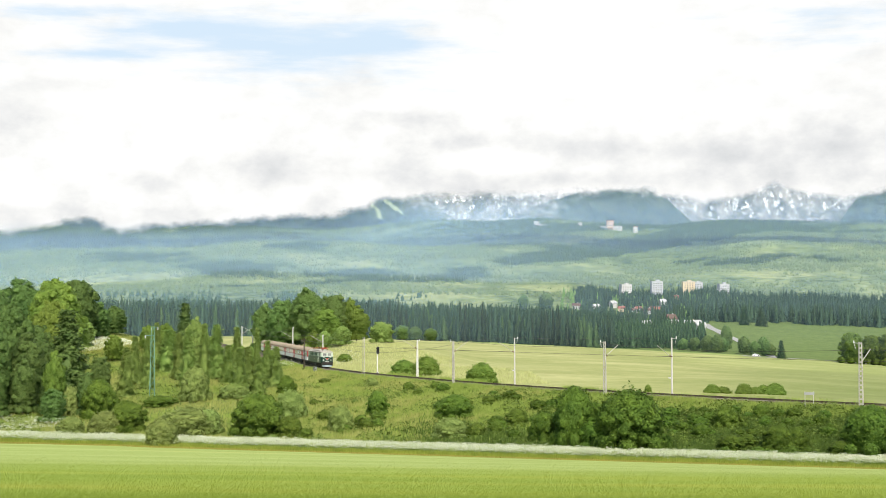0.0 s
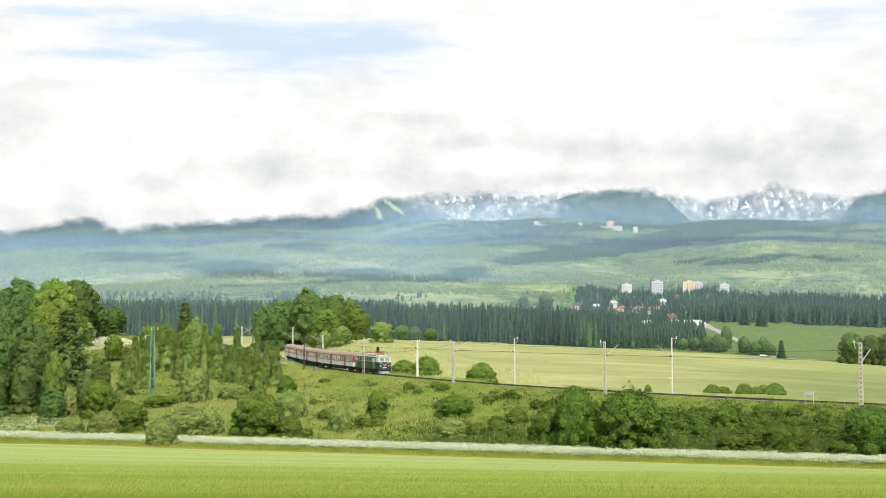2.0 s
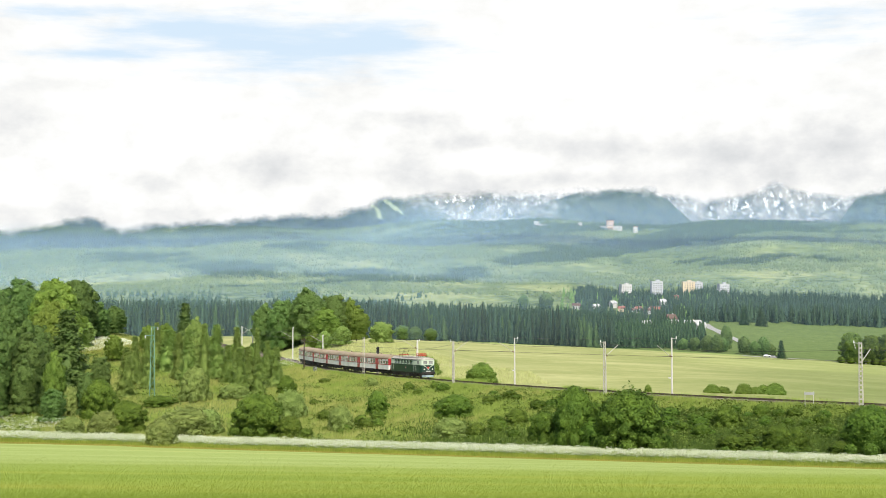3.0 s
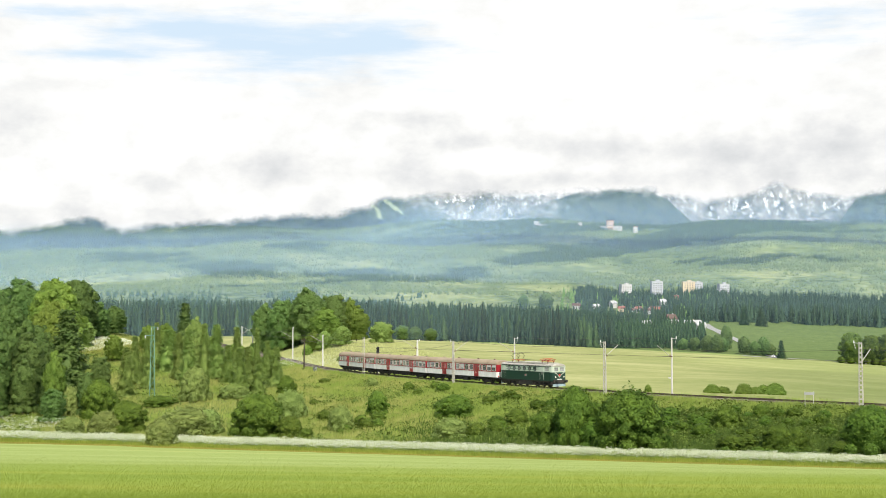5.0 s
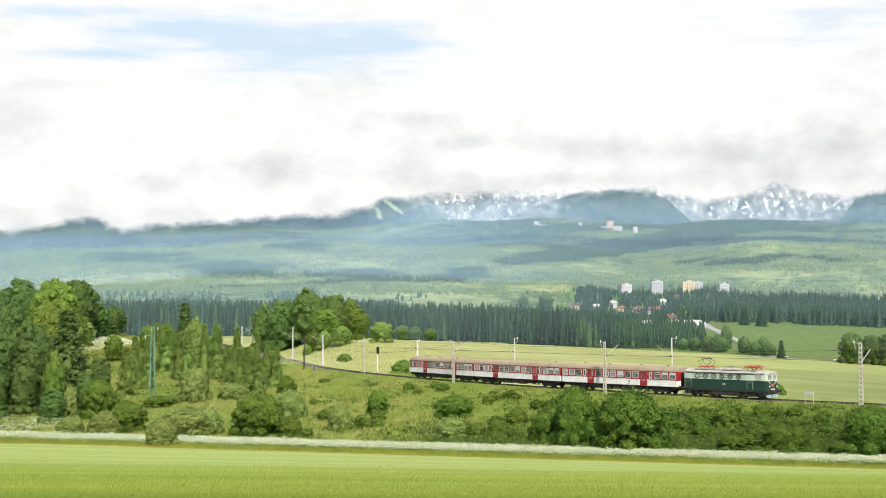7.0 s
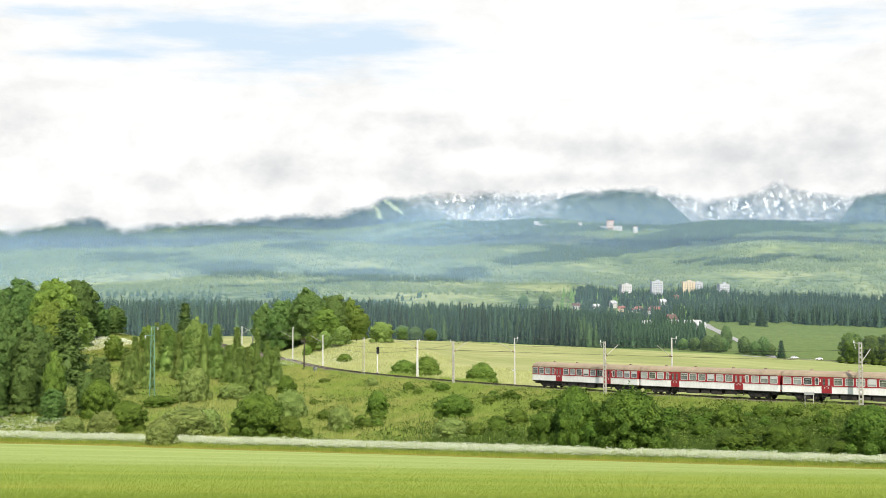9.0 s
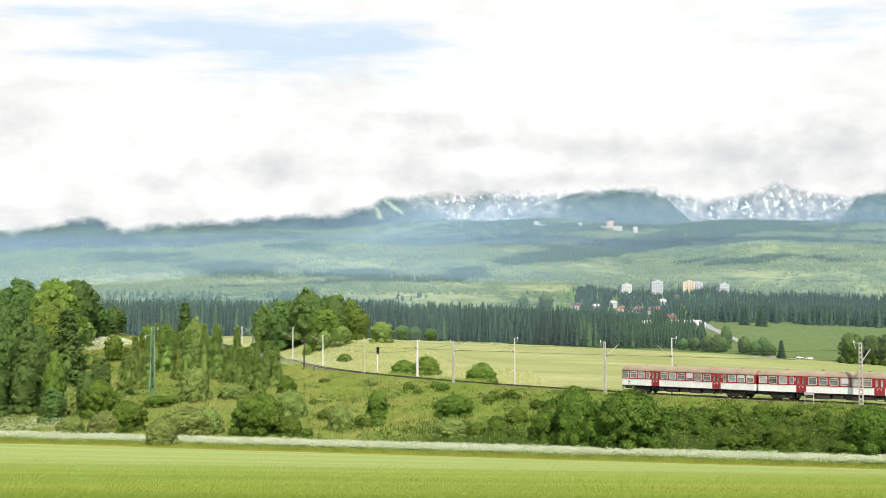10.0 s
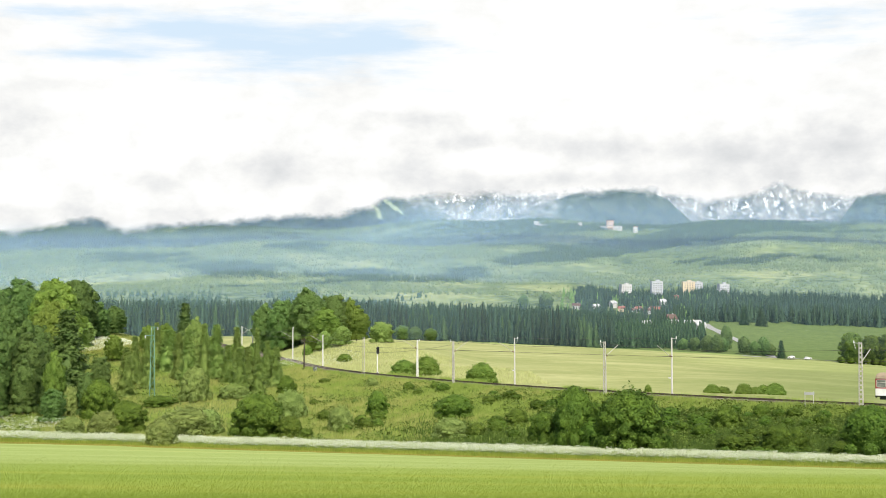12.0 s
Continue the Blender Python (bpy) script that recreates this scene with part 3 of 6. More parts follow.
# soft darker and brighter masses of the cloud cover: bearing, height, half sizes, strength
CLOUD_DARK = [(35, 205, 60, 55, 0.40), (590, 160, 60, 32, 0.24), (415, 172, 34, 14, 0.2), (470, 300, 130, 30, 0.42), (270, 322, 80, 18, 0.24), (900, 250, 150, 22, 0.30), (1060, 262, 80, 20, 0.25),
              (1300, 268, 190, 34, 0.40), (1500, 250, 90, 60, 0.34), (740, 225, 60, 45, 0.24), (150, 150, 80, 13, 0.16), (690, 300, 60, 28, 0.26), (1100, 318, 300, 16, 0.24), (80, 385, 90, 20, 0.2)]
CLOUD_WHITE_MASS = [(860, 282, 64, 20, 0.34), (30, 340, 42, 22, 0.28), (400, 352, 55, 16, 0.26), (1215, 286, 45, 14, 0.22), (1000, 130, 260, 70, 0.2), (240, 230, 160, 60, 0.2)]
BLUE_GAPS = [(520, 76, 260, 48, 0.9), (160, 92, 150, 14, 0.62), (690, 62, 60, 26, 0.5), (110, 14, 200, 16, 0.8), (1490, 40, 130, 50, 0.55), (330, 44, 130, 18, 0.6), (560, 130, 160, 26, 0.28)]


def masses(u, tan_up, rows):
    """Sum of soft blobs, given by column, row, half width, half height and strength."""
    total = 0
    for px, py, sx, sy, k in rows:
        total = total + k * np.exp(-(((u - bear(px)) * 2413 / sx) ** 2) - (((tan_up - tan_of(py)) * 2413 / sy) ** 2))
    return total


def cloud_tone(u, tan_up):
    return 0.97 - 1.0 * masses(u, tan_up, CLOUD_DARK) + masses(u, tan_up, CLOUD_WHITE_MASS)


def bank_cover(u, tan_up):
    rim = np.interp(u, bear(CLOUD_X), tan_of(CLOUD_Y))
    up = (tan_up - rim) * 2413
    cover = 1.25 * ease(up, -22, 24)
    cover = np.where(up < -42, -1.0, cover) - 1.6 * ease(tan_up, tan_of(240), tan_of(150))
    return np.stack([cover, cloud_tone(u, tan_up) - 0.12 * (1 - ease(up, 0, 60)), 0 * u - 1], -1)


def high_cover(u, tan_up):
    return np.stack([0 * u + 9, cloud_tone(u, tan_up), masses(u, tan_up, BLUE_GAPS)], -1)


CLOUD_BANK = cloud_material("low_cloud", 0.0105, 1.5, 1.5, 0.34, 1.5, 5.0)
CLOUD_HIGH = cloud_material("high_cloud", 0.0056, 1.9, 0.0, 0.5, 1.1, 6.0)
cloud_bank = build_sheet("cloud_bank", 2785, 0.04, 0.34, CLOUD_BANK, bank_cover, "low grey-white cloud bank hiding the mountain tops", fine=(320, 150))
high_cloud = build_sheet("high_cloud", 4800, 0.02, 0.40, CLOUD_HIGH, high_cover, "bright white broken cloud over pale blue sky", fine=(320, 150))


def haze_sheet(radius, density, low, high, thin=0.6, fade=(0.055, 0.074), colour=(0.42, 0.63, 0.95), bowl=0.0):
    haze_tint = haze_tint_material("haze", colour, density, low, high, 0.0012)
    ob = build_sheet("haze", radius, (low - 20) / radius, 0.13, haze_tint, lambda u, t: (1 - ease(t - 0.022 * ease(u, -0.09, 0.02) + bowl * np.exp(-(((u - 0.012) / 0.028) ** 2)), *fade)) * (1 - thin * ease(u, -0.08, 0.16)), "tinted see-through sheet standing in for valley haze", category="haze", fine=(60, 36))
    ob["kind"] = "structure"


# standing sheets paint the far haze; the last two thin before the snow
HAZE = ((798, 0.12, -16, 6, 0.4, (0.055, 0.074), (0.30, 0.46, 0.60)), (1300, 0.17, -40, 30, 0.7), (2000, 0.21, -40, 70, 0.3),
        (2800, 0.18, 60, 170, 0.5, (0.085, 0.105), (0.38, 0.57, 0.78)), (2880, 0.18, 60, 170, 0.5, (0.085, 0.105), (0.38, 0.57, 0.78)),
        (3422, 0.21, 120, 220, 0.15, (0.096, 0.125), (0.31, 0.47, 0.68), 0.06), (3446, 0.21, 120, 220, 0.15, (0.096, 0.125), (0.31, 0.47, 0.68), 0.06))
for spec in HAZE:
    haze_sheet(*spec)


# ---- railway ----
def build_track():
    s = np.arange(-250, 330, 2.0)
    verts, faces = [], []
    prof = [(-3.3, -1.25), (-2.6, -0.62), (-1.7, -0.24), (1.7, -0.24), (2.6, -0.62), (3.3, -1.25)]
    for a in s:
        verts += [tuple(line_at(a, o, h)) for o, h in prof]
    mesh = mesh_object("ballast_bed", verts, grid_faces(len(s), len(prof)), GRAVEL)
    tagged(mesh, "brown-grey ballast bed of the single railway track", "track", kind="structure")
    for o in (-0.7525, 0.7525):
        verts = []
        sec = [(-0.07, -0.17), (-0.07, -0.14), (-0.02, -0.12), (-0.035, 0.0), (0.035, 0.0), (0.02, -0.12), (0.07, -0.14), (0.07, -0.17)]
        for a in s:
            verts += [tuple(line_at(a, o + w, h)) for w, h in sec]
        tagged(mesh_object("rail", verts, grid_faces(len(s), len(sec)), RAIL), "rusty steel rail", "rail", kind="structure")
    verts, faces = [], []
    for a in np.arange(-120, 260, 0.62):
        base = len(verts)
        for da in (-0.13, 0.13):
            for o in (-1.3, 1.3):
                for h in (-0.30, -0.175):
                    verts.append(tuple(line_at(a + da, o, h)))
        for f in ((0, 1, 3, 2), (4, 6, 7, 5), (0, 4, 5, 1), (2, 3, 7, 6), (1, 5, 7, 3)):
            faces.append(tuple(base + k for k in f))
    tagged(mesh_object("sleepers", verts, faces, SLEEPER), "concrete sleepers in brown ballast", "sleepers", kind="stuff")


build_track()

# ---- train ----
def bogie(parent, x, wheelbase, radius, deep=0.30, name="bogie"):
    """Frame, springs and axle boxes; two wheelsets under it."""
    bm = bmesh.new()
    for side in (-1, 1):
        box(bm, 0, side * 1.0, 0.66, wheelbase + 1.1, 0.16, deep, 0.04)
        box(bm, 0, side * 1.04, 0.42, 1.1, 0.24, 0.34, 0.04)
        rod(bm, (-wheelbase / 2, side * 1.1, 0.34), (wheelbase / 2, side * 1.1, 0.34), 0.05, sides=6)
        for e in (-1, 1):
            box(bm, e * wheelbase / 2, side * 1.05, radius, 0.34, 0.24, 0.34, 0.04)
            for k in (-0.35, 0.35):
                rod(bm, (e * wheelbase / 2 + k, side * 1.02, radius - 0.06), (e * wheelbase / 2 + k, side * 1.02, radius + 0.22), 0.09)
    box(bm, 0, 0, 0.66, 0.6, 2.0, 0.22, 0.03)
    frame_part = part(name, bm, UNDERFRAME, parent)
    frame_part.location = (x, 0, 0)
    wheels = []
    for e in (-1, 1):
        bm = bmesh.new()
        rod(bm, (0, -1.0, 0), (0, 1.0, 0), 0.08, sides=10)
        for side in (-1, 1):
            y = side * 0.75
            rod(bm, (0, y - 0.065, 0), (0, y + 0.065, 0), radius, sides=22)
            rod(bm, (0, y - side * 0.10, 0), (0, y - side * 0.06, 0), radius + 0.03, sides=22)
            for k in range(6):
                a = k * math.pi / 3
                rod(bm, (0.5 * radius * math.cos(a), y + side * 0.06, 0.5 * radius * math.sin(a)), (0.5 * radius * math.cos(a), y + side * 0.085, 0.5 * radius * math.sin(a)), 0.07, sides=6)
        w = part("wheelset", bm, DARK_STEEL, frame_part, "worn steel wheelset")
        w.location = (e * wheelbase / 2, 0, radius)
        wheels.append((w, radius))
    return wheels


def buffers(parent, x, way):
    for side in (-0.875, 0.875):
        bm = bmesh.new()
        rod(bm, (x - way * 0.62, side, 1.06), (x - way * 0.08, side, 1.06), 0.11, 0.09, 10)
        rod(bm, (x - way * 0.08, side, 1.06), (x, side, 1.06), 0.24, 0.22, 16)
        part("buffer", bm, DARK_STEEL, parent)


def rounded(w, h, r, n=4):
    pts = []
    for cx, cy, a0 in ((w / 2 - r, h / 2 - r, 0), (-w / 2 + r, h / 2 - r, 90), (-w / 2 + r, -h / 2 + r, 180), (w / 2 - r, -h / 2 + r, 270)):
        for k in range(n + 1):
            a = radians(a0 + 90 * k / n)
            pts.append((cx + r * math.cos(a), cy + r * math.sin(a)))
    return pts


def frame_ring(bm, w, h, r, thick, depth):
    """A window surround in the x-z plane, standing out towards -y."""
    outer, inner = rounded(w, h, r), rounded(w - 2 * thick, h - 2 * thick, max(r - thick, 0.02))
    loops = [[bm.verts.new((x, y, z)) for x, z in pts] for pts, y in ((outer, 0), (outer, -depth), (inner, -depth), (inner, 0.02))]
    n = len(outer)
    for a, b in zip(loops, loops[1:]):
        for k in range(n):
            bm.faces.new((a[k], a[(k + 1) % n], b[(k + 1) % n], b[k]))
    bmesh.ops.recalc_face_normals(bm, faces=bm.faces)
    return bm


def pane(bm, w, h, r, y=0.0):
    bm.faces.new([bm.verts.new((x, y, z)) for x, z in rounded(w, h, r)][::-1])
    return bm


def side_pose(x, side, z, half):
    """A pose on the vehicle's flank; side -1 is the flank at -y."""
    return pose(x, side * half, z, 0, 0, 0 if side < 0 else 180)


def numeral(text, size, material, parent, m):
    cu = bpy.data.curves.new("numeral", "FONT")
    cu.body, cu.size, cu.extrude, cu.align_x, cu.align_y = text, size, 0.004, "CENTER", "CENTER"
    tmp = bpy.data.objects.new("numeral", cu)
    scene.collection.objects.link(tmp)
    me = bpy.data.meshes.new_from_object(tmp.evaluated_get(bpy.context.evaluated_depsgraph_get()))
    bpy.data.objects.remove(tmp)
    me.materials.clear()
    me.materials.append(material)
    ob = new("class_numeral", me)
    ob.parent = parent
    ob.matrix_basis = m @ pose(0, 0, 0, 90, 0, 0)
    return ob


HALF = 1.42
BODY = 24.2


def coach_section(z0, z1):
    return [(-HALF, z0), (HALF, z0), (HALF, z1), (-HALF, z1)]


def roof_section():
    pts = [(HALF, 3.30), (1.40, 3.42), (1.28, 3.66), (1.05, 3.85), (0.7, 3.98), (0.3, 4.04)]
    return pts + [(-y, z) for y, z in reversed(pts)]


def build_coach():
    coach = empty("passenger_coach", Matrix(), "red and white passenger coach with dusty beige roof", "railway coach", "coaches of the train")
    ends = [(-BODY / 2, 0.97, 0), (-BODY / 2 + 0.12, 1, 0), (BODY / 2 - 0.12, 1, 0), (BODY / 2, 0.97, 0)]
    part("lower_panel", loft(bmesh.new(), coach_section(1.14, 2.02), ends), COACH_WHITE, coach, "white lower side panels")
    part("upper_panel", loft(bmesh.new(), [(y, z) for y, z in coach_section(2.02, 3.30)], ends), COACH_RED, coach, "dark red window band")
    roof = part("roof", loft(bmesh.new(), roof_section(), [(-BODY / 2, 0.94, 0.1), (-BODY / 2 + 0.25, 1.005, 0), (BODY / 2 - 0.25, 1.005, 0), (BODY / 2, 0.94, 0.1)]), COACH_ROOF, coach, "dusty beige arched roof")
    for x in (-8.6, -3.2, 3.4, 8.8):
        bm = bmesh.new()
        rod(bm, (x, 0.35, 3.95), (x, 0.35, 4.16), 0.24, 0.20, 12)
        rod(bm, (x, 0.35, 4.16), (x, 0.35, 4.2), 0.28, 0.26, 12)
        part("roof_vent", bm, COACH_ROOF, roof)
    for side in (-1, 1):
        bm = bmesh.new()
        box(bm, 0, side * (HALF + 0.015), 2.02, BODY - 0.2, 0.03, 0.05)
        part("waist_rail", bm, COACH_WHITE, coach)
        bm = bmesh.new()
        box(bm, 0, side * (HALF + 0.02), 3.33, BODY - 0.2, 0.05, 0.06)
        part("gutter", bm, COACH_ROOF, coach)
    frame_bm = frame_ring(bmesh.new(), 1.24, 0.98, 0.14, 0.06, 0.03)
    box(frame_bm, 0, -0.012, 0.16, 1.1, 0.024, 0.045)
    small_bm = frame_ring(bmesh.new(), 0.56, 0.98, 0.10, 0.07, 0.03)
    first = {}

    def window(x, side, wide):
        key = "wide" if wide else "small"
        m = side_pose(x, side, 2.69, HALF)
        if key not in first:
            fr = part("window_frame", frame_bm if wide else small_bm, WINDOW_FRAME, coach, "white rounded window frame")
            gl = part("pane", pane(bmesh.new(), 1.2 if wide else 0.5, 0.94, 0.12, -0.008), GLASS, fr)
            fr.matrix_basis = m
            first[key] = (fr, gl)
        else:
            fr = share("window_frame", first[key][0], coach, m)
            gl = share("pane", first[key][1], fr, Matrix())
        if wide and random.random() < 0.32:
            bm = bmesh.new()
            h = random.choice((0.30, 0.45, 0.6))
            box(bm, 0, -0.014, 0.42 - h / 2, 1.02, 0.008, h)
            part("blind", bm, CURTAIN, fr)

    doors = (-5.55, 5.55)
    for side in (-1, 1):
        for x in [-3.9 + 1.56 * k for k in range(6)]:
            window(x, side, True)
        for e in (-1, 1):
            window(e * 6.95, side, False)
            for k in range(3):
                window(e * (8.25 + 1.52 * k), side, True)
        for x in doors:
            bm = bmesh.new()
            box(bm, 0, 0.02, 0, 1.46, 0.06, 2.12)
            d = part("door", bm, COACH_RED, coach, "red folding double door")
            d.matrix_basis = side_pose(x, side, 2.22, HALF + 0.015)
            for k in (-0.36, 0.36):
                bm = bmesh.new()
                frame_ring(bm, 0.44, 1.0, 0.08, 0.05, 0.05)
                box(bm, 0, -0.012, -0.72, 0.5, 0.02, 0.26, 0.008)
                f2 = part("door_leaf", bm, COACH_RED, d)
                f2.location = (k, -0.01, 0.42)
                bm = pane(bmesh.new(), 0.36, 0.92, 0.06, -0.025)
                g2 = part("door_pane", bm, GLASS, d)
                g2.location = (k, -0.01, 0.42)
            for k in (-0.26, 0.26):
                part("door_handle", box(bmesh.new(), k, -0.055, -0.36, 0.12, 0.03, 0.16), WINDOW_FRAME, d)
            bm = bmesh.new()
            for h in (0.42, 0.72):
                box(bm, 0, 0, h, 1.3, 0.34, 0.05)
            for k in (-0.65, 0.65):
                box(bm, k, 0, 0.68, 0.05, 0.32, 0.6)
            st = part("step", bm, UNDERFRAME, coach)
            st.location = (x, side * 1.2, 0)
        numeral("2", 0.46, COACH_WHITE, coach, side_pose(6.45 if side < 0 else -6.45, side, 2.90, HALF + 0.02))
        numeral("2", 0.46, COACH_WHITE, coach, side_pose(-6.45 if side < 0 else 6.45, side, 2.82, HALF + 0.02))
    bm = bmesh.new()
    box(bm, 0, 0, 1.06, BODY - 0.3, 2.5, 0.16)
    # plain box between the wheels, added to keep the underside dark
    box(bm, 0, 0, 0.80, BODY - 1.6, 1.3, 0.40)
    for x, sx, low in ((-4.6, 1.2, 0.45), (-2.6, 2.2, 0.36), (-0.3, 1.5, 0.42), (1.6, 1.8, 0.34), (3.9, 1.6, 0.48)):
        for side in (-1, 1):
            box(bm, x, side * 0.95, (low + 0.9) / 2, sx, 0.6, 0.9 - low, 0.05)
    for x in (-11.2, -6.0, 6.0, 11.2):
        box(bm, x, 0, 0.78, 0.9, 2.3, 0.3, 0.03)
    rod(bm, (-4.4, 0.5, 0.7), (-3.7, 0.5, 0.7), 0.2)
    part("underframe", bm, UNDERFRAME, coach, "sooty underframe with battery boxes")
    for e in (-1, 1):
        bm = bmesh.new()
        box(bm, e * (BODY / 2 + 0.07), 0, 2.1, 0.14, 1.1, 2.2, 0.05)
        part("gangway", bm, BLACK, coach, "black rubber gangway bellows")
        buffers(coach, e * 12.25, e)
        for y in (-1.05, 1.05):
            bm = bmesh.new()
            rod(bm, (e * (BODY / 2 - 0.02), y, 1.3), (e * (BODY / 2 + 0.05), y, 1.3), 0.1, 0.09, 12)
            part("tail_lamp", bm, STAR_RED, coach)
    bogie(coach, -8.6, 2.5, 0.46)
    bogie(coach, 8.6, 2.5, 0.46)
    return coach


def diamond_arm(bm, x, spread, lo, hi, lean):
    mid = lo + (hi - lo) * 0.66
    for y in (-0.55, 0.55):
        rod(bm, (x - 0.35, y, lo), (x - spread, y * 0.9, mid), 0.03, sides=5)
        rod(bm, (x + 0.35, y, lo), (x + spread, y * 0.9, mid), 0.03, sides=5)
        rod(bm, (x - spread, y * 0.9, mid), (x - 0.12, y * 0.8, hi), 0.02, sides=5)
        rod(bm, (x + spread, y * 0.9, mid), (x + 0.12, y * 0.8, hi), 0.02, sides=5)
    for k in (-0.12, 0.12):
        rod(bm, (x + k, -0.95, hi + 0.02), (x + k, 0.95, hi + 0.02), 0.035, sides=6)
        for side in (-1, 1):
            rod(bm, (x + k, side * 0.95, hi + 0.02), (x + k, side * 1.12, hi - 0.14), 0.03, sides=6)


def build_loco():
    loco = empty("electric_locomotive", Matrix(), "green and cream four-axle electric locomotive with red pantographs", "locomotive")
    half, L = 1.46, 14.15
    nose = [(-L / 2, 0.80, 0), (-L / 2 + 0.10, 0.90, 0), (-L / 2 + 0.32, 0.97, 0), (-L / 2 + 0.8, 1, 0), (L / 2 - 0.8, 1, 0), (L / 2 - 0.32, 0.97, 0), (L / 2 - 0.10, 0.90, 0), (L / 2, 0.80, 0)]
    sq = lambda z0, z1: [(-half, z0), (half, z0), (half, z1), (-half, z1)]
    part("lower_body", loft(bmesh.new(), sq(1.06, 2.46), nose), LOCO_GREEN, loco, "dark green lower body")
    slant = [(x * (1 if abs(x) < 7 else 0.985), w * 0.995, 0) for x, w, _ in nose]
    part("upper_body", loft(bmesh.new(), sq(2.46, 3.42), slant), LOCO_CREAM, loco, "pale green upper body")
    rs = [(half * 0.99, 3.42), (1.38, 3.58), (1.1, 3.74), (0.6, 3.84)]
    rs = rs + [(-y, z) for y, z in reversed(rs)]
    roof = part("roof", loft(bmesh.new(), rs, [(x * 0.995, w * 0.99, 0.05 if abs(x) > 7 else 0) for x, w, _ in nose]), RUST_STEEL, loco, "weathered grey roof")
    for side in (-1, 1):
        for z, h in ((3.30, 0.08), (3.10, 0.045), (2.80, 0.045), (2.46, 0.07)):
            bm = bmesh.new()
            box(bm, 0.8 * side if h < 0.06 else 0, side * (half + 0.004), z, 9.0 if h < 0.06 else 12.6, 0.03, h)
            part("trim_strip", bm, LOCO_GREEN, loco, "dark green trim strip")
        for x in (-side * k for k in (2.55, 1.15, -0.25, -1.65, -3.05, -4.45)):
            m = side_pose(x, side, 2.94, half + 0.004)
            bm = frame_ring(bmesh.new(), 0.76, 0.76, 0.379, 0.075, 0.06)
            f = part("porthole", bm, LOCO_GREEN, loco, "round porthole with green rim")
            f.matrix_basis = m
            part("pane", pane(bmesh.new(), 0.68, 0.68, 0.339, -0.02), GLASS, f)
        for x in (-side * 4.45, side * 6.0):
            bm = bmesh.new()
            box(bm, 0, 0, 0, 0.72, 0.04, 1.95, 0.02)
            d = part("cab_door", bm, LOCO_CREAM, loco, "narrow cab door with handrails")
            d.matrix_basis = side_pose(x, side, 2.28, half + 0.005)
            part("door_lower", box(bmesh.new(), 0, -0.024, -0.40, 0.72, 0.012, 1.16), LOCO_GREEN, d)
            part("door_pane", pane(bmesh.new(), 0.42, 0.5, 0.06, -0.03), GLASS, d)
            for k in (-0.48, 0.48):
                part("handrail", rod(bmesh.new(), (k, -0.09, -1.0), (k, -0.09, 0.1), 0.016, sides=6), LOCO_CREAM, d)
        for x in (-side * 5.75,):
            f = part("cab_window", frame_ring(bmesh.new(), 1.02, 0.74, 0.08, 0.06, 0.03), LOCO_CREAM, loco)
            f.matrix_basis = side_pose(x, side, 2.96, half + 0.004)
            part("pane", pane(bmesh.new(), 0.96, 0.68, 0.06, -0.012), GLASS, f)
        bm = bmesh.new()
        for a in range(5):
            c, s_, w = math.cos(radians(90 + 72 * a)), math.sin(radians(90 + 72 * a)), radians(72 * a + 90)
            q = [(0, -0.02, 0), (0.09 * math.cos(w + 0.63), -0.02, 0.09 * math.sin(w + 0.63)), (0.2 * c, -0.02, 0.2 * s_), (0.09 * math.cos(w - 0.63), -0.02, 0.09 * math.sin(w - 0.63))]
            bm.faces.new([bm.verts.new(v) for v in q])
        bmesh.ops.solidify(bm, geom=bm.faces[:], thickness=0.02)
        e = part("emblem", bm, STAR_RED, loco, "red star emblem")
        e.matrix_basis = side_pose(0.05, side, 1.86, half + 0.02)
        bm = bmesh.new()
        box(bm, 0, side * (half - 0.06), 0.99, 12.8, 0.08, 0.2)
        part("sill", bm, UNDERFRAME, loco)
        for x in (-0.9, 0.9):
            part("battery_box", box(bmesh.new(), x, side * 1.12, 0.58, 1.6, 0.5, 0.62, 0.05), DARK_STEEL if x > 0 else UNDERFRAME, loco)
        for x in (-6.6, -1.95, 1.95, 6.6):
            part("sand_box", box(bmesh.new(), x, side * 1.2, 0.66, 0.36, 0.34, 0.5, 0.04), UNDERFRAME, loco)
        part("roof_gutter", box(bmesh.new(), 0, side * (half + 0.012), 3.43, 13.4, 0.05, 0.07), UNDERFRAME, loco, "sooty roof gutter")
        part("emblem_wing", box(bmesh.new(), 0.05, side * (half + 0.008), 1.86, 0.46, 0.012, 0.26), WINDOW_FRAME, loco, "pale winged emblem plate")
        for x in (-6.4, -4.8, 4.8, 6.4):
            bm = bmesh.new()
            for h in (0.45, 0.75):
                box(bm, x, side * 1.3, h, 0.5, 0.25, 0.04)
            part("step", bm, UNDERFRAME, loco)
    for e in (-1, 1):
        fx = e * (L / 2)
        for y in (-0.56, 0.56):
            f = part("windscreen", frame_ring(bmesh.new(), 0.92, 0.70, 0.08, 0.06, 0.03), LOCO_CREAM, loco)
            f.matrix_basis = pose(fx * 0.986, y, 2.96, 0, 0, 90 * e)
            part("pane", pane(bmesh.new(), 0.86, 0.64, 0.06, -0.012), GLASS, f)
        for y in (-0.85, 0.85):
            bm = rod(bmesh.new(), (fx - e * 0.1, y, 1.72), (fx + e * 0.10, y, 1.72), 0.17, 0.15, 14)
            h = part("headlight", bm, DARK_STEEL, loco)
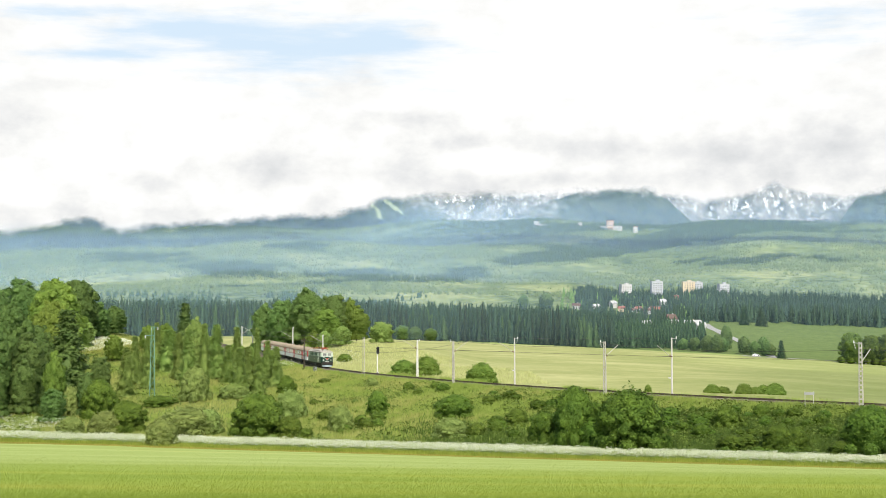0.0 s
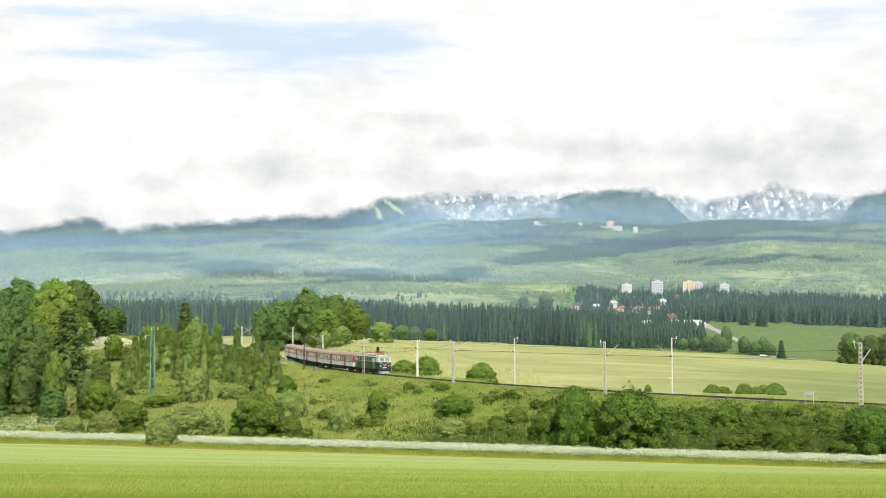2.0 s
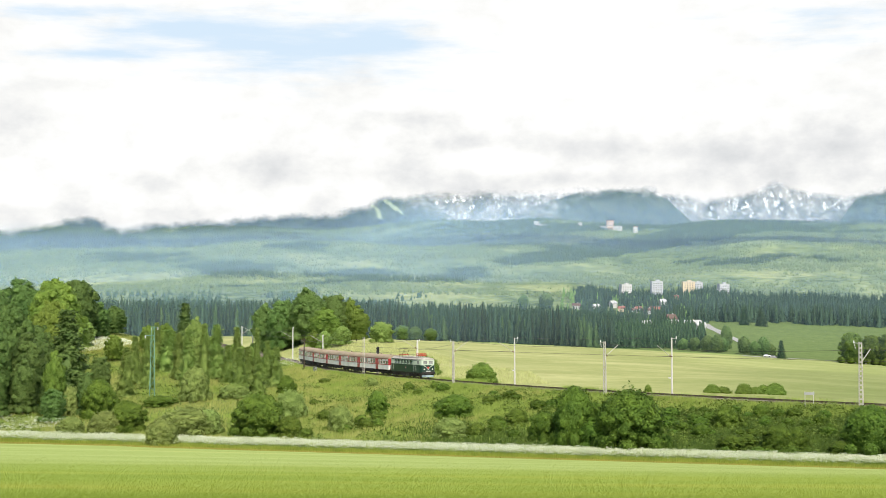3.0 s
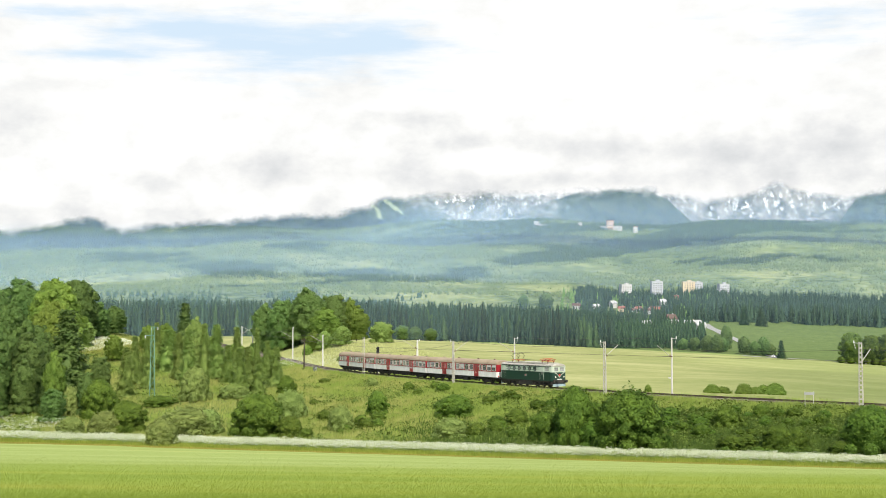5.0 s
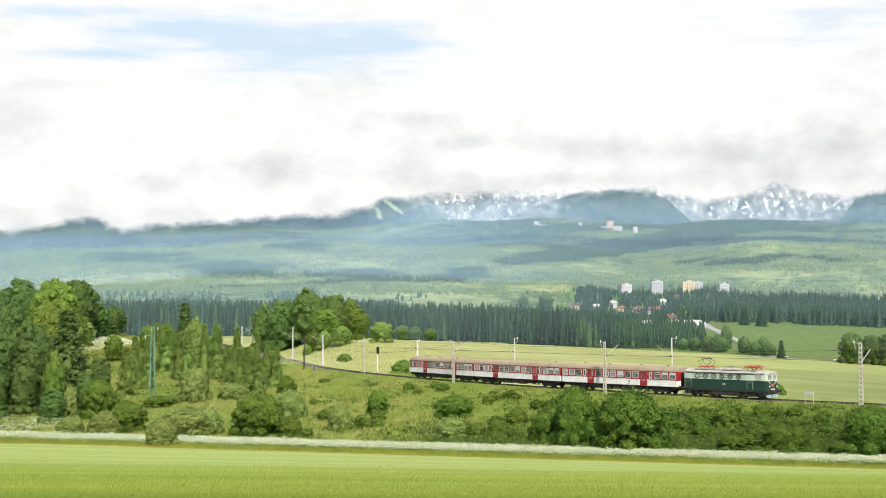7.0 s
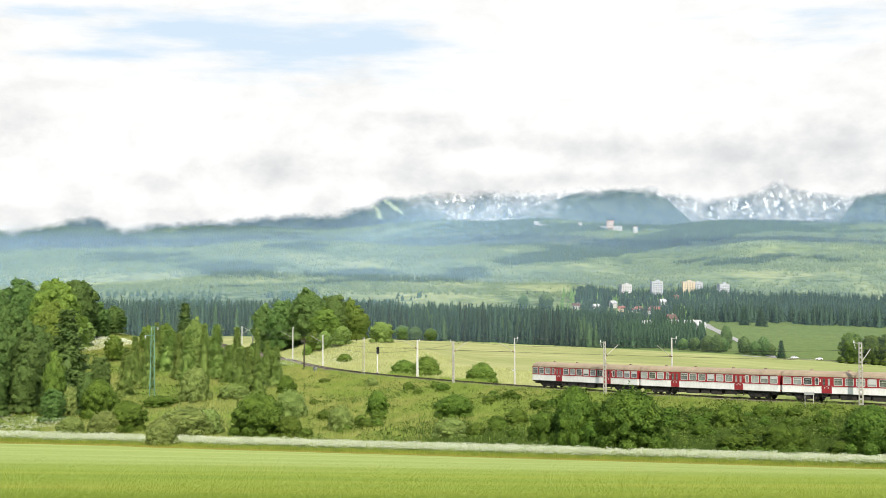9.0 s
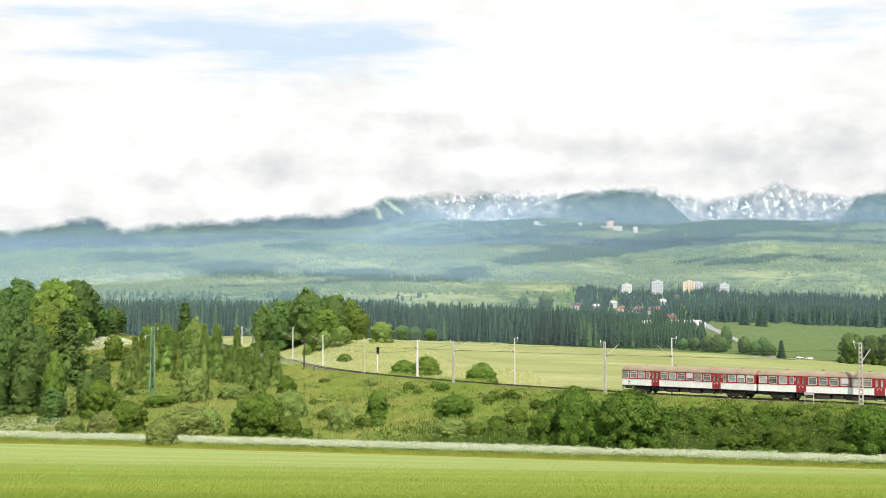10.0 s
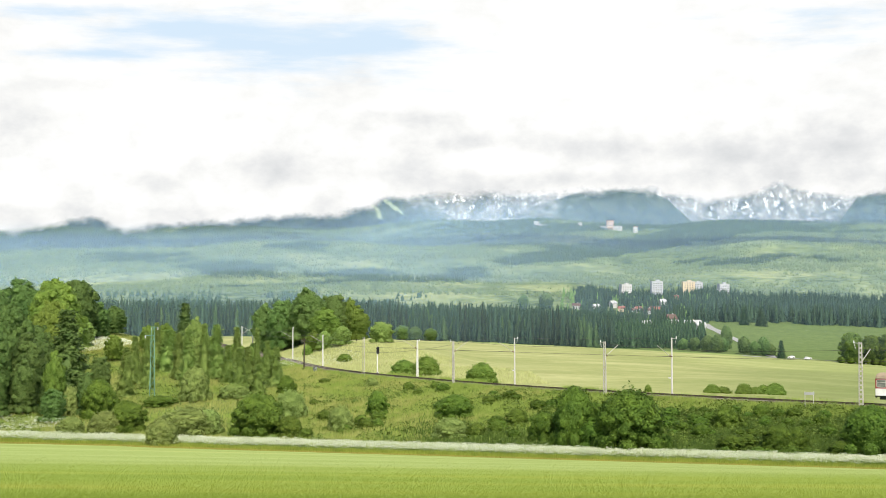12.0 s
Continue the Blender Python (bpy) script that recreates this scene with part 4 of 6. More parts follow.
            part("lens", rod(bmesh.new(), (fx + e * 0.10, y, 1.72), (fx + e * 0.12, y, 1.72), 0.13, 0.12, 14), LAMP_LENS, h)
        bm = bmesh.new()
        for side in (-1, 1):
            q = [(fx + e * 0.012, side * 1.12, 2.42), (fx + e * 0.012, side * 0.72, 2.42), (fx + e * 0.012, side * 0.02, 1.55), (fx + e * 0.012, side * 0.02, 1.86)]
            bm.faces.new([bm.verts.new(v) for v in q])
        bmesh.ops.solidify(bm, geom=bm.faces[:], thickness=0.015)
        part("chevron", bm, LOCO_CREAM, loco, "cream chevron on the nose")
        bm = rod(bmesh.new(), (fx, 0, 1.98), (fx + e * 0.05, 0, 1.98), 0.22, 0.2, 5)
        part("nose_emblem", bm, STAR_RED, loco, "red star emblem")
        part("lower_plate", box(bmesh.new(), fx + e * 0.03, 0, 1.34, 0.03, 0.9, 0.16), WINDOW_FRAME, loco)
        part("buffer_beam", box(bmesh.new(), e * (L / 2 + 0.05), 0, 1.02, 0.25, 2.6, 0.5, 0.03), UNDERFRAME, loco)
        bm = bmesh.new()
        loft(bm, [(-1.2, 0.22), (1.2, 0.22), (1.2, 0.62), (-1.2, 0.62)], [(e * (L / 2 - 0.2), 1, 0), (e * (L / 2 + 0.28), 0.85, 0)])
        part("snow_plough", bm, plain("pale_blue_paint", (0.30, 0.40, 0.44), 0.5), loco, "pale blue snow plough")
        buffers(loco, e * 7.87, e)
    bm = bmesh.new()
    box(bm, 0, 0, 0.9, 13.8, 2.3, 0.16)
    # filler box along the middle, added so no daylight shows beneath
    box(bm, 0, 0, 0.58, 13.0, 1.7, 0.6)
    for side in (-1, 1):
        box(bm, 0, side * 1.18, 0.80, 12.9, 0.14, 0.26, 0.03)
        for k in range(11):
            box(bm, -6.0 + 1.2 * k, side * 1.22, 0.50 + 0.06 * (k % 3), 0.42, 0.22, 0.42, 0.03)
        rod(bm, (-6.2, side * 1.3, 0.36), (6.2, side * 1.3, 0.36), 0.035, sides=6)
    part("underframe", bm, UNDERFRAME, loco)
    for side in (-1, 1):
        bm = bmesh.new()
        box(bm, 0, side * 1.02, 3.92, 10.6, 0.42, 0.05)
        for k in range(9):
            rod(bm, (-5 + 1.25 * k, side * 1.0, 3.68), (-5 + 1.25 * k, side * 1.0, 3.9), 0.03, sides=6)
        part("roof_walkway", bm, RUST_STEEL, loco, "grey roof walkway")
    for k, x in enumerate((-1.6, -0.3, 1.0)):
        part("roof_cover", box(bmesh.new(), x, 0, 3.92, 1.0, 1.3, 0.24, 0.04), RUST_STEEL, loco)
    for x, raised in ((-3.9, True), (4.1, False)):
        for k in (-0.75, 0.75):
            for y in (-0.6, 0.6):
                part("insulator", rod(bmesh.new(), (x + k, y, 3.7), (x + k, y, 4.16), 0.08, 0.06, 8), PORCELAIN, loco)
        bm = bmesh.new()
        for y in (-0.6, 0.6):
            box(bm, x, y, 4.2, 2.0, 0.10, 0.10)
        for k in (-0.9, 0, 0.9):
            box(bm, x + k, 0, 4.2, 0.10, 1.3, 0.10)
        if raised:
            part("pantograph_arm", (lambda arm: (diamond_arm(arm, x, 1.15, 4.25, 5.30, 0), arm)[1])(bmesh.new()), DARK_STEEL, loco, "dark raised pantograph arms")
        else:
            diamond_arm(bm, x, 1.5, 4.25, 4.55, 0)
            box(bm, x, 0, 4.36, 1.1, 0.9, 0.08)
        part("pantograph", bm, PANTO_RED, loco, "red base frame of the raised pantograph" if raised else "lowered red pantograph")
    bm = bmesh.new()
    rod(bm, (-2.9, 0.3, 4.3), (3.2, 0.3, 4.25), 0.025, sides=6)
    for x in (-2.2, 0, 2.2):
        rod(bm, (x, 0.3, 3.85), (x, 0.3, 4.26), 0.06, 0.04, 8)
    part("roof_bus_bar", bm, DARK_STEEL, loco)
    bogie(loco, -3.95, 3.3, 0.62, 0.44)
    bogie(loco, 3.95, 3.3, 0.62, 0.44)
    return loco


locomotive = build_loco()
coaches = [build_coach()]
for _ in range(2):
    coaches.append(copy_thing(coaches[0], Matrix()))

# ---- vegetation ----
def leaf_mesh(points, normals, size, rng, fold=0.25, squash=1.0):
    """One leaf spray per point, facing roughly along its normal."""
    n = len(points)
    nrm = normals + rng.normal(0, 0.32, (n, 3))
    nrm /= np.linalg.norm(nrm, axis=1, keepdims=True) + 1e-9
    ref = rng.normal(0, 1, (n, 3))
    a = np.cross(nrm, ref)
    a /= np.linalg.norm(a, axis=1, keepdims=True) + 1e-9
    b = np.cross(nrm, a)
    s = size * rng.uniform(0.6, 1.35, (n, 1))
    v = np.stack([points - a * s * 0.56, points + a * s * 0.56 + b * s * 0.12, points + b * s * 0.78 - nrm * s * fold], 1)
    v[:, :, 2] = points[:, None, 2] + (v[:, :, 2] - points[:, None, 2]) / squash
    f = np.arange(n * 3).reshape(-1, 3)
    return v.reshape(-1, 3), f


def soften(me, normals):
    """Shade each spray by the roundness of the clump that it belongs to; one normal per vertex."""
    n = normals / (np.linalg.norm(normals, axis=1, keepdims=True) + 1e-9)
    me.polygons.foreach_set("use_smooth", np.ones(len(me.polygons), bool))
    me.normals_split_custom_set_from_vertices(n.astype(np.float32))


def ball_template():
    bm = bmesh.new()
    bmesh.ops.create_icosphere(bm, subdivisions=2, radius=1.0)
    v = np.array([p.co[:] for p in bm.verts])
    f = np.array([[p.index for p in t.verts] for t in bm.faces])
    bm.free()
    return v, f


BALL_V, BALL_F = ball_template()


def clump_cores(lobes, rng, slim, fill=0.74):
    """The dense inside of a crown: one uneven ball of twigs and leaves per lobe."""
    verts, faces, nrm = [], [], []
    for k, (x, y, z, r) in enumerate(lobes):
        d = BALL_V * (1 + rng.uniform(-0.28, 0.22, (len(BALL_V), 1)))
        verts.append(d * (r * fill, r * fill, r * fill / slim) + (x, y, z))
        nrm.append(BALL_V)
        faces.append(BALL_F + k * len(BALL_V))
    return np.concatenate(verts), np.concatenate(faces), np.concatenate(nrm)


def spire_cores(x, y, z, h, w, rng, tiers=7, sides=7, fill=0.44, power=0.85):
    """The dense inside of conifers: tapering ragged spires, one for each tree."""
    n = len(x)
    t = np.linspace(0.02, 0.93, tiers)
    turn = rng.uniform(0, 6.283, (n, 1, 1)) + np.arange(sides) * 6.283 / sides
    r = (w * 0.5 * fill)[:, None, None] * ((1 - t) ** power)[None, :, None] * rng.uniform(0.6, 1.25, (n, tiers, sides))
    px, py = x[:, None, None] + np.cos(turn) * r, y[:, None, None] + np.sin(turn) * r
    pz = z[:, None, None] + h[:, None, None] * (t[None, :, None] + rng.uniform(-0.04, 0.04, (n, tiers, sides)))
    v = np.stack([px, py, np.broadcast_to(pz, px.shape)], -1)
    flat = np.broadcast_to(turn, px.shape)
    nrm = np.stack([np.cos(flat), np.sin(flat), np.full(px.shape, 0.45)], -1)
    tips = np.stack([x, y, z + h * 0.99], -1)[:, None]
    v = np.concatenate([v.reshape(n, -1, 3), tips], 1)
    nrm = np.concatenate([nrm.reshape(n, -1, 3), np.tile((0.0, 0.0, 1.0), (n, 1, 1))], 1)
    one = []
    for i in range(tiers - 1):
        for k in range(sides):
            a, b = i * sides + k, i * sides + (k + 1) % sides
            one += [(a, b, b + sides), (a, b + sides, a + sides)]
    one += [((tiers - 1) * sides + k, (tiers - 1) * sides + (k + 1) % sides, tiers * sides) for k in range(sides)]
    f = np.array(one)[None] + (np.arange(n) * (tiers * sides + 1))[:, None, None]
    return v.reshape(-1, 3), f.reshape(-1, 3), nrm.reshape(-1, 3)


def crown_points(rng, lobes, count, slim):
    """Points on the outside of a heap of lobes (x, y, z, radius), with their normals."""
    lobes = np.array(lobes)
    w = lobes[:, 3] ** 2
    count = int(count * 1.6)
    pick = rng.choice(len(lobes), count * 2, p=w / w.sum())
    d = rng.normal(0, 1, (count * 2, 3))
    d /= np.linalg.norm(d, axis=1, keepdims=True)
    d[:, 2] = np.where(d[:, 2] < -0.45, -d[:, 2], d[:, 2])
    r = lobes[pick, 3] * rng.uniform(0.70, 1.12, count * 2)
    pts = lobes[pick, :3] + d * r[:, None] * (1, 1, 1 / slim)
    keep = np.ones(len(pts), bool)
    for k, (x, y, z, rad) in enumerate(lobes):
        inside = np.linalg.norm((pts - (x, y, z)) * (1, 1, slim), axis=1) < rad * 0.74
        keep &= ~(inside & (pick != k))
    idx = np.flatnonzero(keep)[:count]
    return pts[idx], d[idx]


def trunk_mesh(bm, height, radius, limbs, rng, spread):
    bend = Vector((rng.uniform(-0.2, 0.2), rng.uniform(-0.2, 0.2), 0))
    a = Vector((0, 0, -0.4))
    for k in range(4):
        b = Vector((0, 0, height * (k + 1) / 4)) + bend * (k + 1) * 0.3
        rod(bm, a, b, radius * (1 - 0.22 * k), radius * (1 - 0.22 * (k + 1)), 7)
        a = b
    for k in range(limbs):
        t = rng.uniform(0.35, 0.95)
        turn = rng.uniform(0, 6.28)
        s = Vector((0, 0, height * t)) + bend * t * 1.2
        e = s + Vector((math.cos(turn) * spread * rng.uniform(0.4, 0.8), math.sin(turn) * spread * rng.uniform(0.4, 0.8), height * rng.uniform(0.15, 0.35)))
        rod(bm, s, e, radius * 0.4, radius * 0.12, 5)


def make_plant(kind, leaf, seed, slim=1.0):
    """Meshes (wood, crown) of one plant, one metre high and one metre wide."""
    rng = np.random.RandomState(seed)
    lobes = []
    if kind in ("tree", "bush", "big_bush", "scrub"):
        mid, tall, wide, n, lo, hi, count, size = {"tree": (0.50, 0.47, 0.39, 110, 0.045, 0.115, 17000, 0.026), "bush": (0.36, 0.46, 0.41, 70, 0.05, 0.12, 8000, 0.034), "scrub": (0.36, 0.46, 0.41, 34, 0.08, 0.16, 2400, 0.060), "big_bush": (0.43, 0.46, 0.41, 100, 0.05, 0.115, 17000, 0.026)}[kind]
        squash = rng.uniform(0.85, 1.15)
        p1, p2, p3 = rng.uniform(0, 6.283, 3)
        for k in range(5):
            lobes.append((0, 0, mid + tall * (0.5 * k - 1.0) * 0.62, wide * (0.62, 0.80, 0.86, 0.74, 0.48)[k]))
        for k in range(n):
            v = 1 - 1.85 * (k + 0.5) / n
            a = 2.39996 * k + rng.uniform(-0.5, 0.5)
            flat = math.sqrt(max(0.0, 1 - v * v))
            uneven = 1 + 0.10 * math.sin(2 * a + p1) + 0.08 * math.sin(3 * a + 2 * v + p2) + 0.06 * math.sin(6 * v + p3)
            out = min(rng.uniform(0.62, 0.98) * uneven, 1.0)
            taper = 1.0 - (0.30 * max(v, 0) ** 2 if kind == "tree" else 0)
            lobes.append((math.cos(a) * flat * wide * out * taper * squash, math.sin(a) * flat * wide * out * taper, max(mid + v * tall * out, 0.05), rng.uniform(lo, hi) * (1.25 - 0.5 * out)))
    if kind in ("tree", "bush", "big_bush", "scrub"):
        for k in range(8):
            a = 0.785 * k + rng.uniform(-0.2, 0.2)
            skirt = wide * (0.62 if kind == "tree" else 0.85)
            lobes.append((math.cos(a) * skirt, math.sin(a) * skirt, 0.16 if kind == "tree" else 0.09, rng.uniform(0.10, 0.14)))
        pts, nrm = crown_points(rng, lobes, count, slim)
        root = rng.choice(len(pts), 150)
        root = root[pts[root, 2] > 0.3]
        along = rng.uniform(0, 1, (len(root), 16, 1))
        lead = (nrm[root] * 0.6 + (0, 0, 0.8)) * rng.uniform(0.02, 0.09 if kind != "tree" else 0.05, (len(root), 1)) * (1, 1, 1 / slim)
        shoots = pts[root][:, None] + lead[:, None] * along + rng.normal(0, 0.010, (len(root), 16, 3))
        pts = np.concatenate([pts, shoots.reshape(-1, 3)])
        nrm = np.concatenate([nrm, np.repeat(nrm[root], 16, axis=0)])
        pts[:, 2] = np.maximum(pts[:, 2], 0.01)
        v, f = leaf_mesh(pts, nrm, size, rng, squash=slim)
        out = pts - (0, 0, mid)
        out /= np.linalg.norm(out, axis=1, keepdims=True) + 1e-9
        round_to = 0.75 * nrm + 0.6 * out + rng.normal(0, 0.34, nrm.shape)
        cv, cf, cn = clump_cores(lobes, rng, slim)
        cv[:, 2] = np.maximum(cv[:, 2], 0.0)
    else:
        # conifers: single boughs, each a row of sprays, with gaps between them
        boughs, sprays = (260, 40) if kind == "spruce" else (230, 44)
        bz = 0.04 + 0.94 * rng.uniform(0, 1, boughs) ** (1.25 if kind == "spruce" else 1.1)
        long = ((0.5 if kind == "spruce" else 0.47) * (1 - bz) ** (0.85 if kind == "spruce" else 1.05) + 0.02) * rng.uniform(0.6, 1.12, boughs)
        turn = rng.uniform(0, 6.283, boughs)
        tilt = rng.uniform(-0.30, -0.05, boughs) if kind == "spruce" else rng.uniform(0.2, 1.0, boughs)
        k = np.repeat(np.arange(boughs), sprays)
        q = rng.uniform(0.08, 1.0, len(k)) ** 0.8
        wide = 0.05 * (1.1 - q) + 0.018
        px = np.cos(turn[k]) * long[k] * q + rng.normal(0, 1, len(k)) * wide
        py = np.sin(turn[k]) * long[k] * q + rng.normal(0, 1, len(k)) * wide
        pz = bz[k] + (long[k] * q * tilt[k] + rng.normal(0, 0.022, len(k))) / slim
        pts = np.stack([px, py, np.clip(pz, 0.0, 1.0)], -1)
        nrm = np.stack([np.cos(turn[k]) * 0.6, np.sin(turn[k]) * 0.6, np.full(len(k), 0.8)], -1)
        v, f = leaf_mesh(pts, nrm, 0.042 if kind == "spruce" else 0.040, rng, 0.1, slim)
        round_to = nrm * (1, 1, 0.7) + rng.normal(0, 0.30, nrm.shape)
        one = np.ones(1)
        cv, cf, cn = spire_cores(0 * one, 0 * one, 0 * one, one, one, rng, 12, 9, 0.66, 0.85 if kind == "spruce" else 1.05)
    f = np.concatenate([f, cf + len(v)])
    v = np.concatenate([v, cv])
    crown = bpy.data.meshes.new("crown")
    triangles(crown, v, f)
    crown.materials.append(leaf)
    soften(crown, np.concatenate([np.repeat(round_to, 3, axis=0), cn]))
    bm = bmesh.new()
    if kind == "tree":
        trunk_mesh(bm, 0.62, 0.020, 7, rng, 0.30)
    elif kind in ("bush", "big_bush", "scrub"):
        for k in range(6):
            a = rng.uniform(0, 6.28)
            rod(bm, (0.03 * math.cos(a), 0.03 * math.sin(a), -0.05), (0.28 * math.cos(a), 0.28 * math.sin(a), 0.55), 0.014, 0.006, 5)
    else:
        rod(bm, (0, 0, -0.05), (0, 0, 0.97), 0.016, 0.003, 6)
    wood = bpy.data.meshes.new("wood")
    bm.to_mesh(wood)
    bm.free()
    wood.materials.append(BARK)
    return wood, crown


def plant(name, meshes, x, y, height, width, turn, label, category, group=""):
    top = empty(name, pose(x, y, ground_at(x, y) - 0.05, 0, 0, turn) @ Matrix.Diagonal((width, width, height, 1)), label, category, group)
    for part_name, me in (("trunk" if category == "tree" else "stem", meshes[0]), ("crown" if category == "tree" else "foliage", meshes[1])):
        ob = new(part_name, me)
        ob.parent = top
    return top


def plant_rows(name, kind, leaf, rows, label, category, group, seeds):
    slim = sum(r[2] / r[3] for r in rows) / len(rows)
    variants = [make_plant(kind, leaf, s, slim) for s in seeds]
    for k, (x, y, h, w) in enumerate(rows):
        plant(name, variants[k % len(variants)], x, y, h * 1.04, w * 1.12, random.uniform(0, 360), label, category, group)


BUSH_OLIVE = [(-37.3, 182.0, 3.7, 4.8), (-58.8, 215.5, 4.6, 5.4), (-53.5, 197.2, 2.7, 4.1), (-48.6, 197.8, 3.3, 5.4), (-36.4, 195.2, 3.9, 8.9), (-33.6, 196.0, 3.5, 4.9), (-41.1, 226.8, 5.6, 5.6), (-23.2, 209.0, 4.3, 5.2), (-34.9, 229.0, 2.4, 5.7), (-13.0, 252.2, 1.9, 2.7), (-14.6, 195.2, 3.4, 4.0), (1.0, 185.5, 2.7, 5.4)]
BUSH_MID = [(-53.2, 212.2, 5.8, 6.0), (-46.1, 199.2, 4.4, 5.8), (-26.2, 193.8, 5.7, 8.0), (-21.2, 190.8, 2.9, 3.8), (-31.6, 233.0, 2.7, 2.9), (-46.0, 222.5, 1.7, 5.5), (-10.0, 208.5, 3.5, 3.5), (1.7, 202.0, 3.3, 5.9), (16.9, 176.0, 7.4, 6.2), (23.5, 172.2, 7.3, 10.0), (19.7, 173.8, 4.0, 5.8), (50.9, 163.2, 5.6, 7.4), (35.7, 168.5, 2.1, 4.2), (42.9, 166.8, 2.8, 3.1), (-11.8, 198.5, 1.6, 2.5), (32.9, 175.2, 1.8, 2.9), (40.9, 167.0, 3.3, 4.2), (13.2, 179.5, 3.9, 4.1), (47.9, 164.0, 1.7, 4.1)]
BUSH_DARK = [(-26.9, 235.5, 3.4, 3.5), (-23.4, 270.2, 1.1, 2.7), (-6.0, 239.0, 1.8, 2.4), (-1.4, 238.2, 1.5, 1.8), (-17.7, 205.0, 1.7, 2.5), (10.3, 191.0, 2.6, 3.6), (36.9, 178.5, 3.0, 3.7), (42.0, 180.5, 1.8, 2.7)]
BUSH_LIGHT = [(-23.5, 188.5, 0.7, 1.7), (7.2, 255.0, 3.4, 5.7), (-8.3, 291.5, 2.8, 6.0), (-3.4, 284.0, 3.5, 6.5), (53.0, 226.8, 1.3, 2.4), (33.3, 222.5, 1.1, 1.3), (-25.6, 355.8, 1.8, 4.4), (-38.9, 393.8, 2.6, 3.3)]
TREE_LIGHT = [(-71.5, 252, 18.6, 13.0), (-74.8, 262, 15.8, 10.7), (-64.5, 268, 5.5, 4.1), (-70.5, 246, 15.0, 9.0)]
# the first row takes dark leaves for the shaded side of the grove
TREE_DARK = [(-73.5, 232, 16.6, 9.7), (-78.5, 240, 17.5, 10.5), (-80.5, 262, 17.0, 11.0), (-78.7, 295, 14.6, 9.2), (-77.4, 305, 8.5, 7.6), (-76.8, 320, 7.0, 6.6), (-69.5, 234, 12.5, 6.5), (-67.5, 222, 12.4, 8.3), (-71.0, 218, 12.6, 6.2), (-66.7, 228, 10.6, 5.7), (-42.8, 432, 18.5, 14.0), (-35.4, 440, 16.2, 12.8), (-51.3, 436, 17.6, 11.6), (-57.6, 440, 17.0, 9.1), (230.1, 770, 19.3, 15.3), (243.5, 775, 18.5, 14.8), (252.4, 770, 20.4, 16.0)]
TREE_MID = [(-60.7, 214, 10.0, 4.4), (-34.8, 402, 11.4, 11.7), (-25.8, 412, 11.0, 8.9), (-29.9, 440, 13.8, 7.3), (-37.5, 395, 6.3, 4.9), (158.0, 858, 8.0, 9.0), (164.5, 852, 10.0, 9.5), (170.5, 850, 10.8, 10.5), (175.5, 857, 9.0, 8.0), (151.5, 862, 7.0, 8.0), (180.3, 870, 16.0, 9.4), (185.5, 842, 11.0, 9.0), (191.5, 840, 8.6, 8.0), (197.5, 842, 11.2, 9.6), (203.0, 846, 7.6, 7.0), (-23.9, 800, 8.2, 9.9), (-16.3, 802, 7.9, 10.0), (-7.3, 800, 7.1, 9.9)]
TREE_ROUND = [(-17.8, 392, 6.6, 7.4), (-54.0, 300, 8.3, 5.6), (-28.6, 388, 5.8, 6.0), (-34.0, 392, 5.6, 5.0)]
LARCH = [(-55.2, 245, 10.4, 2.6), (-51.9, 240, 11.5, 2.6), (-54.9, 262, 9.4, 3.0), (-51.8, 258, 10.3, 3.2), (-48.3, 250, 10.6, 2.7), (-44.7, 240, 10.1, 2.6), (-42.8, 245, 10.1, 2.6), (-42.2, 255, 10.4, 3.0), (-39.0, 248, 9.2, 2.5), (-39.5, 262, 9.5, 2.8), (-35.1, 246, 8.6, 2.7), (-34.8, 256, 11.7, 2.3), (-32.1, 250, 9.2, 2.5), (-30.0, 246, 7.9, 2.7), (-53.7, 232, 9.9, 2.9), (-34.5, 232, 7.7, 3.3), (-31.2, 232, 6.8, 2.9)]
HILL_FILL = [(-66.5, 217, 9.6, 5.1), (-61.5, 216, 9.0, 5.0), (-70.1, 214, 9.0, 4.6), (-59.5, 209, 6.0, 4.6), (-55.7, 214, 7.6, 3.5), (-58.1, 232, 8.0, 4.2)]
HILL_SPRUCE = [(-56.7, 300, 11.5, 6.5), (-66.0, 240, 13.5, 10.5)]
SPRUCE = [(197.9, 800, 10.2, 6.6), (253.6, 1150, 14.6, 11.4), (265.5, 1140, 14.1, 11.3)]


plant_rows("bush", "bush", LEAF_OLIVE, BUSH_OLIVE, "grey-olive willow bush on the grassy bank", "bush", "bushes on the bank", (11, 12))
plant_rows("bush", "big_bush", LEAF_BUSH, [r for r in BUSH_MID if r[0] > 8], "dense deep-green bush at the foot of the bank", "bush", "bushes on the bank", (21, 22, 23))
plant_rows("bush", "big_bush", LEAF_BANK, [r for r in BUSH_MID if r[0] < 8], "dense fresh-green bush below the hillside", "bush", "bushes on the bank", (24, 25))
plant_rows("bush", "bush", LEAF_BANK, BUSH_DARK, "low leafy green bush on the bank", "bush", "bushes on the bank", (31,))
plant_rows("bush", "bush", LEAF_MID, BUSH_LIGHT, "light green bush beside the track", "bush", "bushes beside the track", (41,))
plant_rows("broadleaf_tree", "tree", LEAF_LIGHT, TREE_LIGHT, "tall sunlit yellow-green broadleaf tree on the hill", "tree", "grove on the hill", (51, 52))
plant_rows("broadleaf_tree", "big_bush", LEAF_GROVE, [r for r in TREE_DARK if 400 < r[1] < 500], "tall mid-green broadleaf tree behind the track", "tree", "broadleaf trees", (64, 65, 66))
